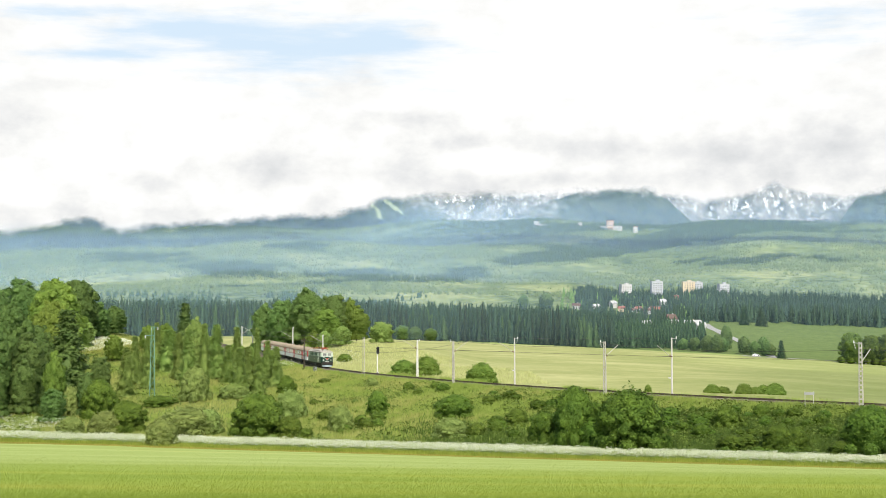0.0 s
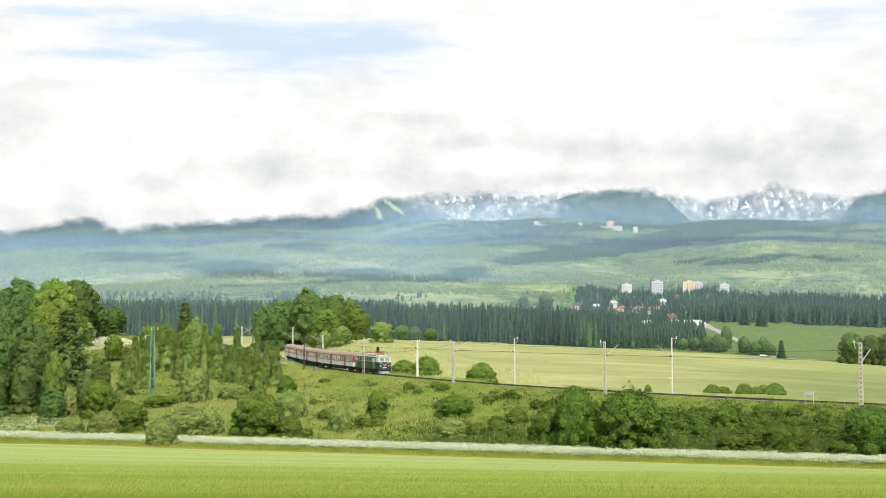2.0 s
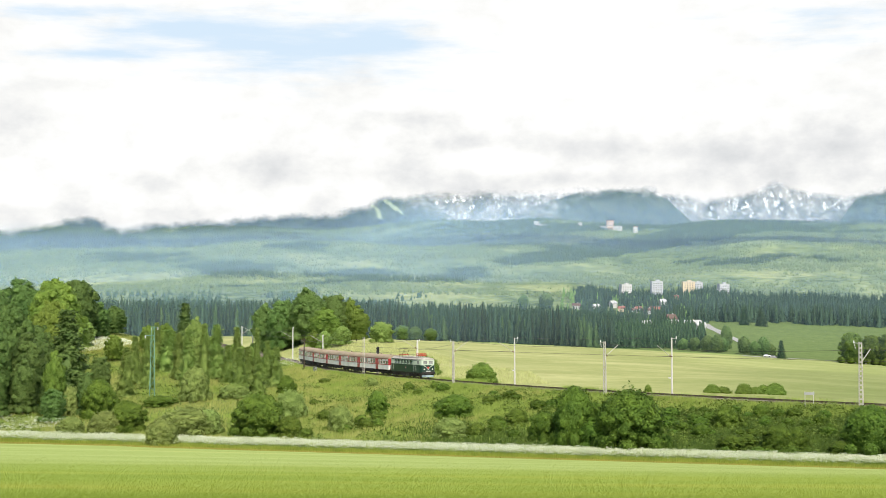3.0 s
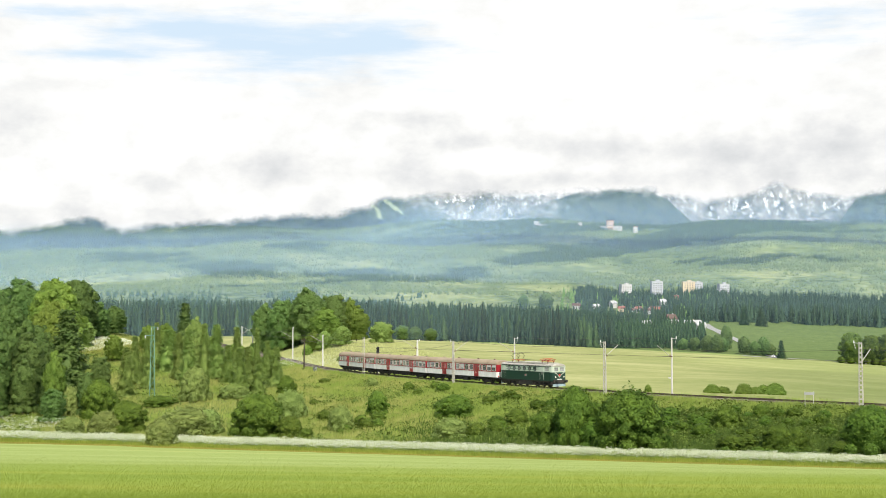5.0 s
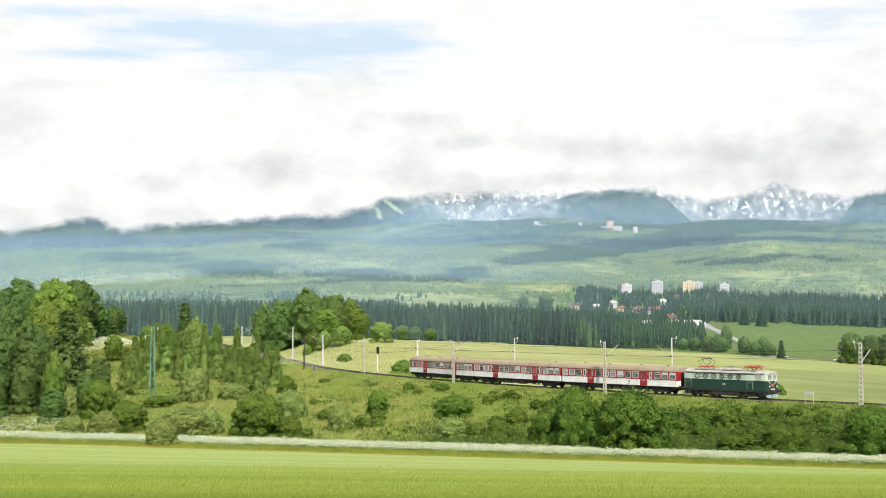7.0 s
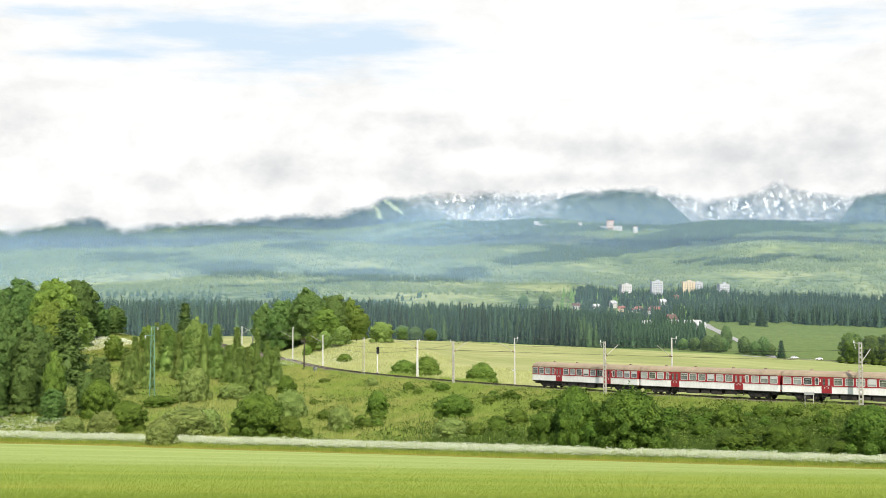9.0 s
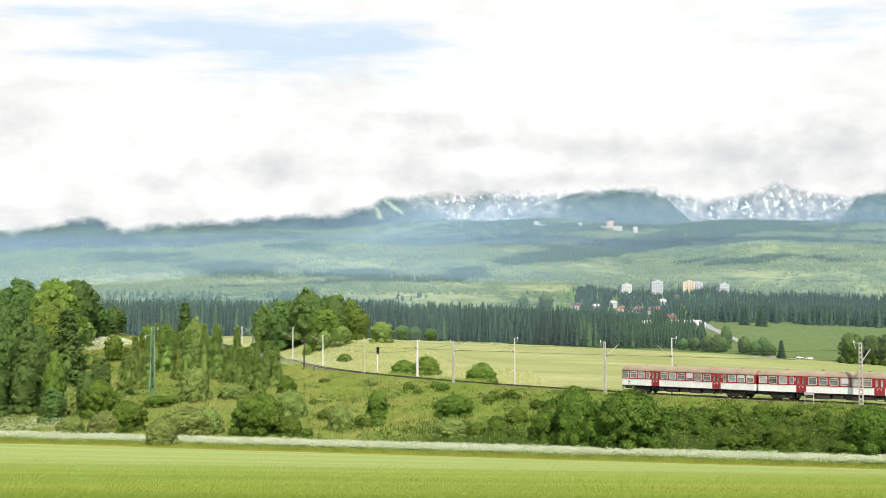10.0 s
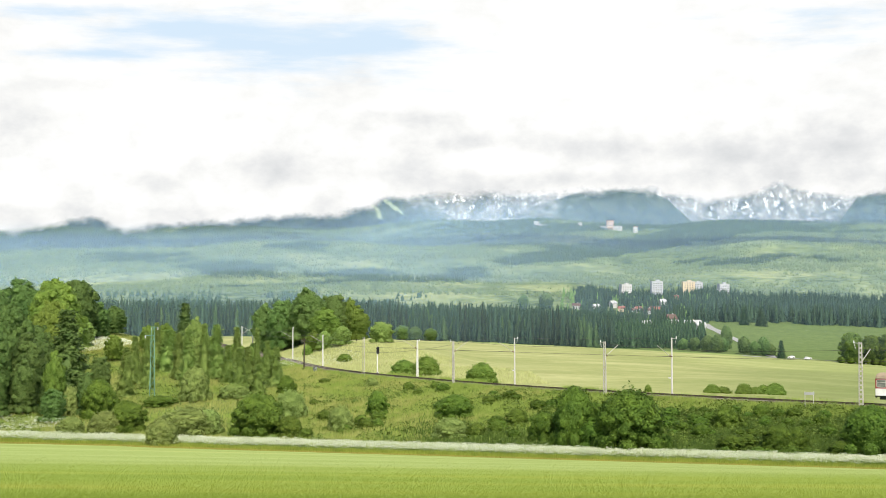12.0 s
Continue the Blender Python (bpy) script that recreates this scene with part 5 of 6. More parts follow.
plant_rows("broadleaf_tree", "big_bush", LEAF_BANK, [r for r in TREE_DARK if r[1] > 500], "dense green field tree beside the road", "tree", "broadleaf trees", (67,))
plant_rows("broadleaf_tree", "tree", LEAF_DARK, [r for r in TREE_DARK if r[1] < 400], "dark green broadleaf tree with a dense crown", "tree", "broadleaf trees", (61, 62, 63))
FIELD_TREES = [(88.7, 1500, 16, 13), (113.0, 1500, 18, 19)]
plant_rows("broadleaf_tree", "tree", LEAF_GROVE, FIELD_TREES, "round dark green tree on the far meadow", "tree", "broadleaf trees", (75,))
plant_rows("broadleaf_tree", "tree", LEAF_GROVE, [r for r in TREE_MID if r[1] > 500], "bushy mid-green tree at the far field edge", "tree", "broadleaf trees", (73, 74))
plant_rows("broadleaf_tree", "tree", LEAF_MID, [r for r in TREE_MID if r[1] < 500], "mid-green broadleaf tree with a rounded crown", "tree", "broadleaf trees", (71, 72))
HILL_ROUND = [(-46.8, 258, 12.0, 5.6), (-75.3, 284, 7.6, 6.4)]
plant_rows("broadleaf_tree", "big_bush", LEAF_PALE, HILL_ROUND, "rounded yellow-green sunlit tree on the hill", "tree", "grove on the hill", (87,))
plant_rows("broadleaf_tree", "big_bush", LEAF_PALE, TREE_ROUND, "round light green tree at the field edge", "tree", "broadleaf trees", (81,))
plant_rows("broadleaf_tree", "big_bush", LEAF_GROVE, HILL_FILL, "bushy mid-green young tree on the hillside", "tree", "grove on the hill", (82, 83))
HILL_BACK = [(-61.0, 284, 6.0, 5.0), (-56.5, 279, 7.2, 5.4), (-51.0, 282, 7.0, 5.0), (-47.0, 278, 6.6, 4.6), (-43.0, 283, 6.4, 5.0), (-39.0, 277, 6.2, 4.4), (-35.5, 280, 6.4, 4.4)]
plant_rows("broadleaf_tree", "tree", LEAF_MID, HILL_BACK, "young broadleaf tree behind the larches", "tree", "grove on the hill", (85, 86))
plant_rows("larch_tree", "larch", NEEDLE_BRIGHT, [(x, y, h * random.uniform(0.72, 1.08), w * random.uniform(1.3, 1.9)) for x, y, h, w in LARCH], "slender young light green larch", "tree", "young larches on the hill", (91, 92, 93))
plant_rows("spruce_tree", "spruce", LEAF_DARK, HILL_SPRUCE, "dark green spruce among the hillside trees", "tree", "single spruces", (97, 98))
plant_rows("spruce_tree", "spruce", NEEDLE, SPRUCE, "single dark green spruce by the field", "tree", "single spruces", (95, 96))


# far woods: jagged tiered conifers, one object each
def conifer_cloud(name, spots, tiers, sides, label, leaf, ragged=0.25):
    rng = np.random.RandomState(7)
    n = len(spots)
    x, y, z, h, w = spots.T
    turn = rng.uniform(0, 6.283, n)
    verts = np.zeros((n, tiers, sides + 1, 3))
    shift = rng.uniform(-0.5, 0.5, n)
    for t in range(tiers):
        level = np.clip((t + shift * (tiers > 1)) / tiers, 0, 0.98)
        z0 = z + h * (0.05 + 0.88 * level)
        z1 = z + h * np.minimum(1.0, 0.05 + 0.88 * level + 1.9 / (tiers + 0.9))
        r = w * 0.5 * (1 - level) ** 0.8 + 0.15
        lean = rng.normal(0, 0.04, (2, n)) * w
        verts[:, t, 0] = np.stack([x + lean[0], y + lean[1], z1], -1)
        for k in range(sides):
            a = turn + t * 0.7 + 6.283 * k / sides
            q = r * rng.uniform(1 - ragged * 1.6, 1 + ragged * 0.8, n)
            verts[:, t, k + 1] = np.stack([x + np.cos(a) * q, y + np.sin(a) * q, z0 - rng.uniform(0, 0.05, n) * h], -1)
    base = np.arange(n * tiers)[:, None] * (sides + 1)
    faces = np.concatenate([np.stack([base[:, 0], base[:, 0] + 1 + k, base[:, 0] + 1 + (k + 1) % sides], -1) for k in range(sides)])
    ob = mesh_object(name, verts.reshape(-1, 3), faces, leaf)
    return tagged(ob, label, "woods", kind="stuff")


def scatter(count, u_range, y_range, height, width, seed, keep):
    rng = np.random.RandomState(seed)
    y = np.sqrt(rng.uniform(y_range[0] ** 2, y_range[1] ** 2, count))
    u = rng.uniform(*u_range, count)
    x = u * y
    ok = keep(x, y, u, rng)
    x, y = x[ok], y[ok]
    z = ground_height(x, y)
    h = height * rng.triangular(0.42, 0.9, 1.28, len(x)) * (1 - 0.3 * ease(y, 1600, 1750) * (y < 1950))
    return np.stack([x, y, z, h, width * h / height * rng.uniform(0.8, 1.2, len(x))], -1)


SIGHTS = [(241, 1800), (282, 1800), (324, 1800), (344, 1820), (366, 1780), (233, 1496), (207, 1236), (185, 1242), (210, 1170), (336, 1506), (221, 1472), (254, 1580), (286, 1680), (219, 1526), (196, 1570), (147, 1510), (171, 1526), (200, 1526), (211, 1508), (209, 1110), (363, 1500)]


def open_plots(x, y):
    """True where no house plot, garden or lane lies."""
    ok = np.ones(len(x), bool)
    for hx, hy in SIGHTS:
        deep = 0 if hy > 1700 else 100 if hy > 1400 else 110
        ok &= ~((np.abs(x - hx * y / hy) < (7 if hy > 1400 else 5)) & (y < hy + 8) & (y > hy - deep))
    return ok & ~((np.abs(x - 209) < 14) & (y < 1190))


belt = scatter(5600, (-0.30, 0.125), (805, 1060), 20.5, 5.2, 1, lambda x, y, u, r: y > 815 + 12 * waves(x, y * 0, 160, 6))


def spray_wood(name, spots, sprays, label, leaf, size=1.4):
    """Conifers of many drooping needle sprays."""
    rng = np.random.RandomState(17)
    n = len(spots)
    x, y, z, h, w = (np.repeat(c, sprays) for c in spots.T)
    t = np.tile((np.arange(sprays) + 0.5) / sprays, n) ** 1.3
    t = np.clip(t + rng.normal(0, 0.02, len(t)), 0.01, 0.985)
    a = rng.uniform(0, 6.283, len(t))
    q = rng.uniform(0.45, 1.0, len(t))
    r = (w * 0.5 * (1 - t) ** 0.72 + 0.1) * q
    pts = np.stack([x + np.cos(a) * r, y + np.sin(a) * r, z + h * t - 0.35 * q], -1)
    nrm = np.stack([np.cos(a) * 0.8, np.sin(a) * 0.8, np.full(len(t), 0.55)], -1)
    v, f = leaf_mesh(pts, nrm, (size * (1.0 - 0.6 * t))[:, None], rng, 0.1)
    cv, cf, cn = spire_cores(*spots.T, rng, power=0.75)
    ob = mesh_object(name, np.concatenate([v, cv]), np.concatenate([f, cf + len(v)]), leaf)
    soften(ob.data, np.concatenate([np.repeat(nrm * (1, 1, 0.6) + rng.normal(0, 0.25, nrm.shape), 3, axis=0), cn]))
    return tagged(ob, label, "woods", kind="stuff")


front = belt[:, 1] < 872
leafy = front & (waves(belt[:, 0], belt[:, 1], 70, 23) > 0.12)
for k in range(7):
    spray_wood("spruce_forest_edge", belt[front & ~leafy][k::7] * (1, 1, 1, 1, 1.2), 130, "dark green spruces along the forest edge", FOREST_NEEDLE)
broad = belt[leafy][::2] * (1, 1, 1, 0.8, 1.7)
spray_wood("broadleaf_forest_edge", broad, 150, "mid-green broadleaf trees along the forest edge", MIXED_LEAF)
for k in range(4):
    spray_wood("spruce_forest", belt[~front][k::4] * (1, 1, 1, 1, 1.2), 60, "dark dense spruce forest behind the hay field", FOREST_NEEDLE, 2.2)
near_wood = scatter(700, (0.12, 0.192), (830, 1080), 14, 5.6, 4, lambda x, y, u, r: open_plots(x, y) & (y > 838) & (y > 830 + (u - 0.12) * 900))
spray_wood("spruce_wood", near_wood, 150, "dark spruces at the edge of the village", NEEDLE)
village_wood = scatter(7600, (0.03, 0.42), (1130, 1900), 17, 6.2, 2, lambda x, y, u, r: (waves(x, y, 120, 8) > -0.55) & open_plots(x, y) & ((u < 0.185) | (y > 1200 + 14 * waves(x, y * 0, 60, 47))) & ~((u + 0.012 * waves(x, y, 90, 39) < 0.098) & (u > 0.03) & (y > 1330)))
gardens = scatter(1000, (0.085, 0.24), (1200, 1720), 13, 9.5, 37, lambda x, y, u, r: open_plots(x, y) & (waves(x, y, 80, 38) + r.uniform(-0.4, 0.4, len(x)) > 0.1) & ((u < 0.185) | (y > 1310)))
spray_wood("village_trees", gardens, 70, "leafy green garden trees among the village houses", LEAF_GROVE)
for k in range(6):
    spray_wood("spruce_forest", village_wood[k::6] * (1, 1, 1, 1, 1.35), 60, "dark spruce forest among the village houses", FOREST_NEEDLE, 2.2)


# dark woods, some put in for cloud shadows, and open clearings on the slopes, each by bearing, height, half sizes and
# density
SLOPE_WOODS_AND_SHADE = [(830, 483, 48, 9, 1.6), (905, 466, 48, 8, 1.5), (980, 456, 55, 10, 1.7), (1060, 444, 60, 11, 1.7), (1145, 431, 60, 11, 1.6), (1230, 418, 70, 10, 1.5), (1320, 402, 100, 9, 1.4), (640, 488, 60, 6, 1.3), (540, 438, 60, 7, 1.0), (400, 482, 60, 10, 1.2),
               (220, 458, 80, 8, 0.9), (1300, 466, 70, 7, 1.0), (1450, 458, 80, 8, 0.9), (1050, 405, 120, 8, 0.8), (130, 425, 120, 14, 0.9), (760, 497, 90, 5, 0.8)]
SLOPE_CLEARINGS = [(960, 479, 80, 7, 1.3), (1060, 468, 70, 7, 1.1), (1160, 456, 70, 7, 1.0), (820, 464, 60, 6, 1.0), (910, 446, 55, 6, 1.0), (1010, 428, 55, 6, 1.0), (1110, 413, 50, 4, 0.7), (1290, 490, 110, 9, 1.5), (1430, 442, 80, 9, 1.2), (600, 467, 100, 8, 0.9), (230, 492, 140, 14, 0.8), (930, 508, 140, 6, 1.0), (1100, 478, 90, 7, 1.0), (1480, 490, 90, 12, 0.8), (420, 450, 90, 8, 0.8)]


def patches(x, y):
    """How densely dark conifers stand on the slopes, cloud-shadow bands among them."""
    u, tan_up = x / y, (ground_height(x, y) - EYE[2]) / y
    v = y - 0.5 * x
    high = 0.35 * ease(y - 900 * np.clip(u, -0.1, 0.3), 2650, 3250) * (1 - 0.5 * ease(u, 0.1, 0.2))
    stand = masses(u, tan_up, SLOPE_WOODS_AND_SHADE) - masses(u, tan_up, SLOPE_CLEARINGS)
    return stand + high + 0.55 * waves(x * 0.45, v * 1.2, 420, 14) + 0.55 * waves(x * 0.6, v * 1.4, 170, 15) + 0.35 * waves(x, y, 55, 16)


foot = scatter(7000, (-0.36, 0.06), (1060, 1600), 7, 4.5, 31, lambda x, y, u, r: waves(x, y, 160, 32) + r.uniform(-0.3, 0.3, len(x)) - 14 * np.clip(u + 0.03, 0, 1) > 0.12)
conifer_cloud("slope_conifers", foot, 2, 6, "dark conifer stands at the foot of the slopes", NEEDLE, 0.4)
stands = scatter(130000, (-0.36, 0.36), (1560, 3440), 7.5, 4.2, 3, lambda x, y, u, r: patches(x, y) + r.uniform(-0.12, 0.12, len(x)) > 0.46)
conifer_cloud("slope_conifers", stands, 2, 5, "dark blue-green conifer stands, some in place of cloud shadows on the slopes", NEEDLE)
mixed = scatter(90000, (-0.36, 0.36), (1620, 3440), 5.0, 3.8, 5, lambda x, y, u, r: (patches(x, y) + r.uniform(-0.9, 0.5, len(x)) > -0.25) & (patches(x, y) < 0.52))
conifer_cloud("slope_woods", mixed, 1, 6, "light green mixed woods scattered over the slopes", SLOPE_LEAF)


# grass and flowers
def blades(name, x, y, height, width, lean, material, label, seed, category="grass"):
    rng = np.random.RandomState(seed)
    n = len(x)
    z = ground_height(x, y) - 0.03
    a = rng.uniform(-1.35, 1.35, n)
    h = height * rng.uniform(0.5, 1.25, n)
    w = width * rng.uniform(0.6, 1.3, n)
    lx, ly = rng.normal(0, lean, n) * h, np.abs(rng.normal(0, lean, n)) * h
    p = np.stack([x, y, z], -1)
    side = np.stack([np.cos(a) * w, np.sin(a) * w * 0.5, np.zeros(n)], -1)
    tip = p + np.stack([lx, ly, h], -1)
    v = np.stack([p - side, p + side, tip], 1).reshape(-1, 3)
    f = np.arange(n * 3).reshape(-1, 3)
    ob = mesh_object(name, v, f, material)
    soften(ob.data, np.repeat(np.array((0.0, -0.4, 1.0)) + rng.normal(0, 0.35, (n, 3)), 3, axis=0))
    return tagged(ob, label, category, kind="stuff")


def meadow_grass():
    rng = np.random.RandomState(5)
    n = 240000
    y = 36 * (165 / 36.0) ** (rng.uniform(0, 1, n) ** 1.9)
    x = rng.uniform(-0.37, 0.37, n) * y
    ok = y < 168 - 0.31 * x
    blades("meadow_grass", x[ok], y[ok], 0.09, 0.012, 0.6, GRASS, "short bright green sown meadow", 6)


def bank_grass():
    rng = np.random.RandomState(8)
    n = 300000
    x = rng.uniform(-95, 75, n)
    edge = 169 - 0.31 * x
    top = np.minimum(np.interp(x, LINE_X, LINE_Y) - 2.1 / np.cos(np.interp(x, LINE_X, LINE_A)), 330)
    y = edge + 5.5 + (top - edge - 5.5) * rng.uniform(0, 1, n)
    ok = np.abs(x / y) < 0.40
    x, y = x[ok], y[ok]
    gold = waves(x, y, 24, 33) + 0.6 * waves(x, y, 7, 34) + rng.normal(0, 0.3, len(x)) - 0.5 * ease(x, 5, 35) + 0.35 * (1 - ease(x, -20, 10)) > 0.25
    up = (y - edge[ok] - 6) / (top[ok] - edge[ok] - 6)
    # the weed blades put the right bank's shade into their dark colour
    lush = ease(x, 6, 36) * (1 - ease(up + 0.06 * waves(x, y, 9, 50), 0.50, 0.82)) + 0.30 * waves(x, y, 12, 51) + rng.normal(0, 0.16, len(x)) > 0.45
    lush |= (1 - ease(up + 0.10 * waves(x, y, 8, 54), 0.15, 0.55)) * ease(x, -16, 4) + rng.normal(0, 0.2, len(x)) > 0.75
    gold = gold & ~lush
    blades("bank_nettles", x[lush], y[lush], 0.75, 0.085, 0.35, SHADED_WEED, "dark green weeds on the lower bank, darkened for its shade", 19, "weeds")
    gold_or_lush = gold | lush
    blades("bank_grass", x[~gold_or_lush], y[~gold_or_lush], 0.62, 0.06, 0.3, GRASS_TALL, "tall uncut green grass on the railway bank", 9)
    s = rng.uniform(-40, 175, 16000)
    o = rng.uniform(-4.2, -2.15, len(s))
    spots = np.array([line_at(a, b)[:2] for a, b in zip(s, o)])
    tuft = waves(s, s * 0, 18, 35) + 0.6 * waves(s, o * 3, 5, 36) > -0.35
    blades("shoulder_grass", spots[tuft, 0], spots[tuft, 1], 0.85, 0.06, 0.3, GRASS_TALL, "tall grass tufts along the ballast shoulder", 15)
    s = rng.uniform(20, 175, 14000)
    o = 2.4 + 3.0 * rng.uniform(0, 1, len(s)) ** 1.5
    spots = np.array([line_at(a, b)[:2] for a, b in zip(s, o)])
    tuft = waves(s, s * 0, 30, 48) + 0.7 * waves(s, o * 3, 7, 49) > 0.1
    blades("trackside_weeds", spots[tuft, 0], spots[tuft, 1], 0.95, 0.07, 0.4, GRASS_TALL, "yellow-green weeds along the far side of the track", 16)
    blades("ripe_grass", x[gold], y[gold], 0.66, 0.06, 0.3, GRASS_GOLD, "ripe yellow-green grass on the railway bank", 10)


def flower_strip():
    rng = np.random.RandomState(12)
    n = 20000
    x = rng.uniform(-75, 66, n)
    thick = 0.65 + 0.35 * waves(x, x * 0, 26, 40)
    y = 169 - 0.31 * x + 1.2 + 6.3 * rng.uniform(0, 1, n) ** 0.8
    ok = rng.rand(n) < np.where(x < -30, 0.55 + 0.3 * thick, 0.75 + 0.25 * thick)
    x, y = x[ok], y[ok]
    n = len(x)
    h = rng.triangular(0.5, 0.8, 1.2, n)
    z = ground_height(x, y)
    pts, nrm = [], []
    for k in range(5):
        pts.append(np.stack([x + rng.normal(0, 0.16, n), y + rng.normal(0, 0.16, n), z + h - np.abs(rng.normal(0, 0.11, n))], -1))
        nrm.append(np.tile((0.0, -0.4, 1.0), (n, 1)))
    v, f = leaf_mesh(np.concatenate(pts), np.concatenate(nrm), 0.15, rng, 0.1)
    tagged(mesh_object("cow_parsley", v, f, UMBEL), "dense strip of white flowering cow parsley", "flowers", kind="stuff")
    blades("flower_stems", np.repeat(x, 6) + rng.normal(0, 0.2, n * 6), np.repeat(y, 6) + rng.normal(0, 0.2, n * 6), 0.95, 0.035, 0.12, GRASS_TALL, "green stalks under the white flowers", 13, "flowers")
    m = 26000
    x = rng.uniform(-75, 66, m)
    y = 169 - 0.31 * x + rng.uniform(-1.6, 2.0, m)
    blades("verge_grass", x, y, 0.55, 0.05, 0.3, VERGE, "rough grass verge in front of the flowers", 14)
    m = 20000
    x = rng.uniform(-75, 66, m)
    y = 169 - 0.31 * x - 1.2 - 4.5 * rng.uniform(0, 1, m) ** 1.3
    keep = waves(x, y, 40, 52) + 0.5 * waves(x, y * 4, 9, 53) > -0.35
    blades("dry_margin", x[keep], y[keep], 0.22, 0.05, 0.5, DRY_MARGIN, "yellowish dry grass along the meadow margin", 20)


def bank_herbs():
    """Leafy weeds and low scrub between the grasses."""
    rng = np.random.RandomState(18)
    n = 5200
    x = rng.uniform(-95, 75, n)
    edge = 169 - 0.31 * x
    top = np.minimum(np.interp(x, LINE_X, LINE_Y) - 3.0 / np.cos(np.interp(x, LINE_X, LINE_A)), 330)
    y = edge + 7 + (top - edge - 7) * rng.uniform(0, 1, n) ** 1.2
    ok = (np.abs(x / y) < 0.40) & (waves(x, y, 30, 44) + 0.7 * waves(x, y, 9, 45) + rng.normal(0, 0.25, n) + 0.35 * ease(x, 0, 30) - 0.3 * (x < -20) > 0.0)
    x, y = x[ok], y[ok]
    size = rng.triangular(0.3, 0.5, 1.5, len(x))
    pts, nrm = [], []
    for k in range(40):
        d = rng.normal(0, 1, (len(x), 3))
        d /= np.linalg.norm(d, axis=1, keepdims=True)
        d[:, 2] = np.abs(d[:, 2])
        r = size * rng.uniform(0.7, 1.0, len(x))
        px, py = x + d[:, 0] * r * 1.3, y + d[:, 1] * r * 1.3
        pts.append(np.stack([px, py, ground_height(px, py) + d[:, 2] * r], -1))
        nrm.append(d)
    v, f = leaf_mesh(np.concatenate(pts), np.concatenate(nrm), 0.24, rng)
    ob = mesh_object("bank_herbs", v, f, HERB)
    soften(ob.data, np.repeat(np.concatenate(nrm) + (0, -0.1, 0.3), 3, axis=0))
    tagged(ob, "leafy green weeds and low scrub on the bank", "weeds", kind="stuff")


def scrub():
    """Low scrub that covers much of the lower bank."""
    rng = np.random.RandomState(71)
    kinds = [make_plant("scrub", leaf, seed) for leaf, seed in ((LEAF_BUSH, 101), (LEAF_BUSH, 102), (LEAF_BANK, 103), (LEAF_BANK, 104))]
    spots = []
    while len(spots) < 96:
        x = -24 + 86 * rng.uniform(0, 1) ** 0.65
        edge, top = 169 - 0.31 * x + 8, float(np.interp(x, LINE_X, LINE_Y)) - 6
        y = edge + (top - edge) * rng.uniform(0, 1) ** 1.6 * 0.85
        if float(waves(x, y, 26, 44)) > (-0.25 if x > 8 else 0.15) and min(math.dist((x, y), q) for q in ((16.9, 176.0), (23.5, 172.2), (50.9, 163.2))) > 7.0 and all(math.dist((x, y), q) > 1.6 for q in spots):
            spots.append((x, y))
            h = rng.uniform(0.8, 2.0)
            # dark leaves from x = 8 on also carry the bank's shade
            plant("bush", kinds[len(spots) % 2 + (2 if x < 8 else 0)], x, y, h, h * rng.uniform(1.3, 2.2), rng.uniform(0, 360), "low green scrub bush on the railway bank", "bush", "scrub on the bank")


scrub()


def rough_pasture():
    """Tall pale grass between the track and the grove."""
    rng = np.random.RandomState(81)
    n = 42000
    x, y = rng.uniform(-75, 20, n), rng.uniform(255, 425, n)
    beyond = (y - np.interp(x, LINE_X, LINE_Y)) * np.cos(np.interp(x, LINE_X, LINE_A))
    left = np.interp(y, LINE_Y[::-1], LINE_X[::-1]) - x
    ok = (beyond > 4.5) & (left < -3) & (beyond < 55 + 20 * waves(x, y, 30, 83))
    blades("pasture_grass", x[ok], y[ok], 0.7, 0.09, 0.35, PASTURE, "rough pale grass between track and grove", 82)


rough_pasture()


def flower_patch(name, cx, cy, rx, ry, n, label, material, seed):
    rng = np.random.RandomState(seed)
    a, q = rng.uniform(0, 6.283, n), np.sqrt(rng.uniform(0, 1, n))
    x, y = cx + np.cos(a) * q * rx, cy + np.sin(a) * q * ry
    pts = np.stack([x, y, ground_height(x, y) + rng.uniform(0.5, 1.1, n)], -1)
    v, f = leaf_mesh(pts, np.tile((0.0, -0.5, 1.0), (n, 1)), 0.22, rng, 0.1)
    tagged(mesh_object(name, v, f, material), label, "flowers", kind="stuff")


flower_patch("hill_flowers", -75, 292, 9, 14, 7000, "sunlit white and yellow flowers on the hill crest", UMBEL, 61)
flower_patch("yellow_flowers", -70, 286, 9, 12, 6000, "sunlit yellow flowers on the hill crest", LEAF_YELLOW, 62)
flower_patch("pasture_flowers", -38, 352, 17, 26, 1100, "white flowers in the rough pasture", UMBEL, 64)
flower_patch("hedge_flowers", -66, 204, 11, 7, 800, "scattered white flowers below the hill", UMBEL, 63)
meadow_grass()
bank_grass()
bank_herbs()
flower_strip()

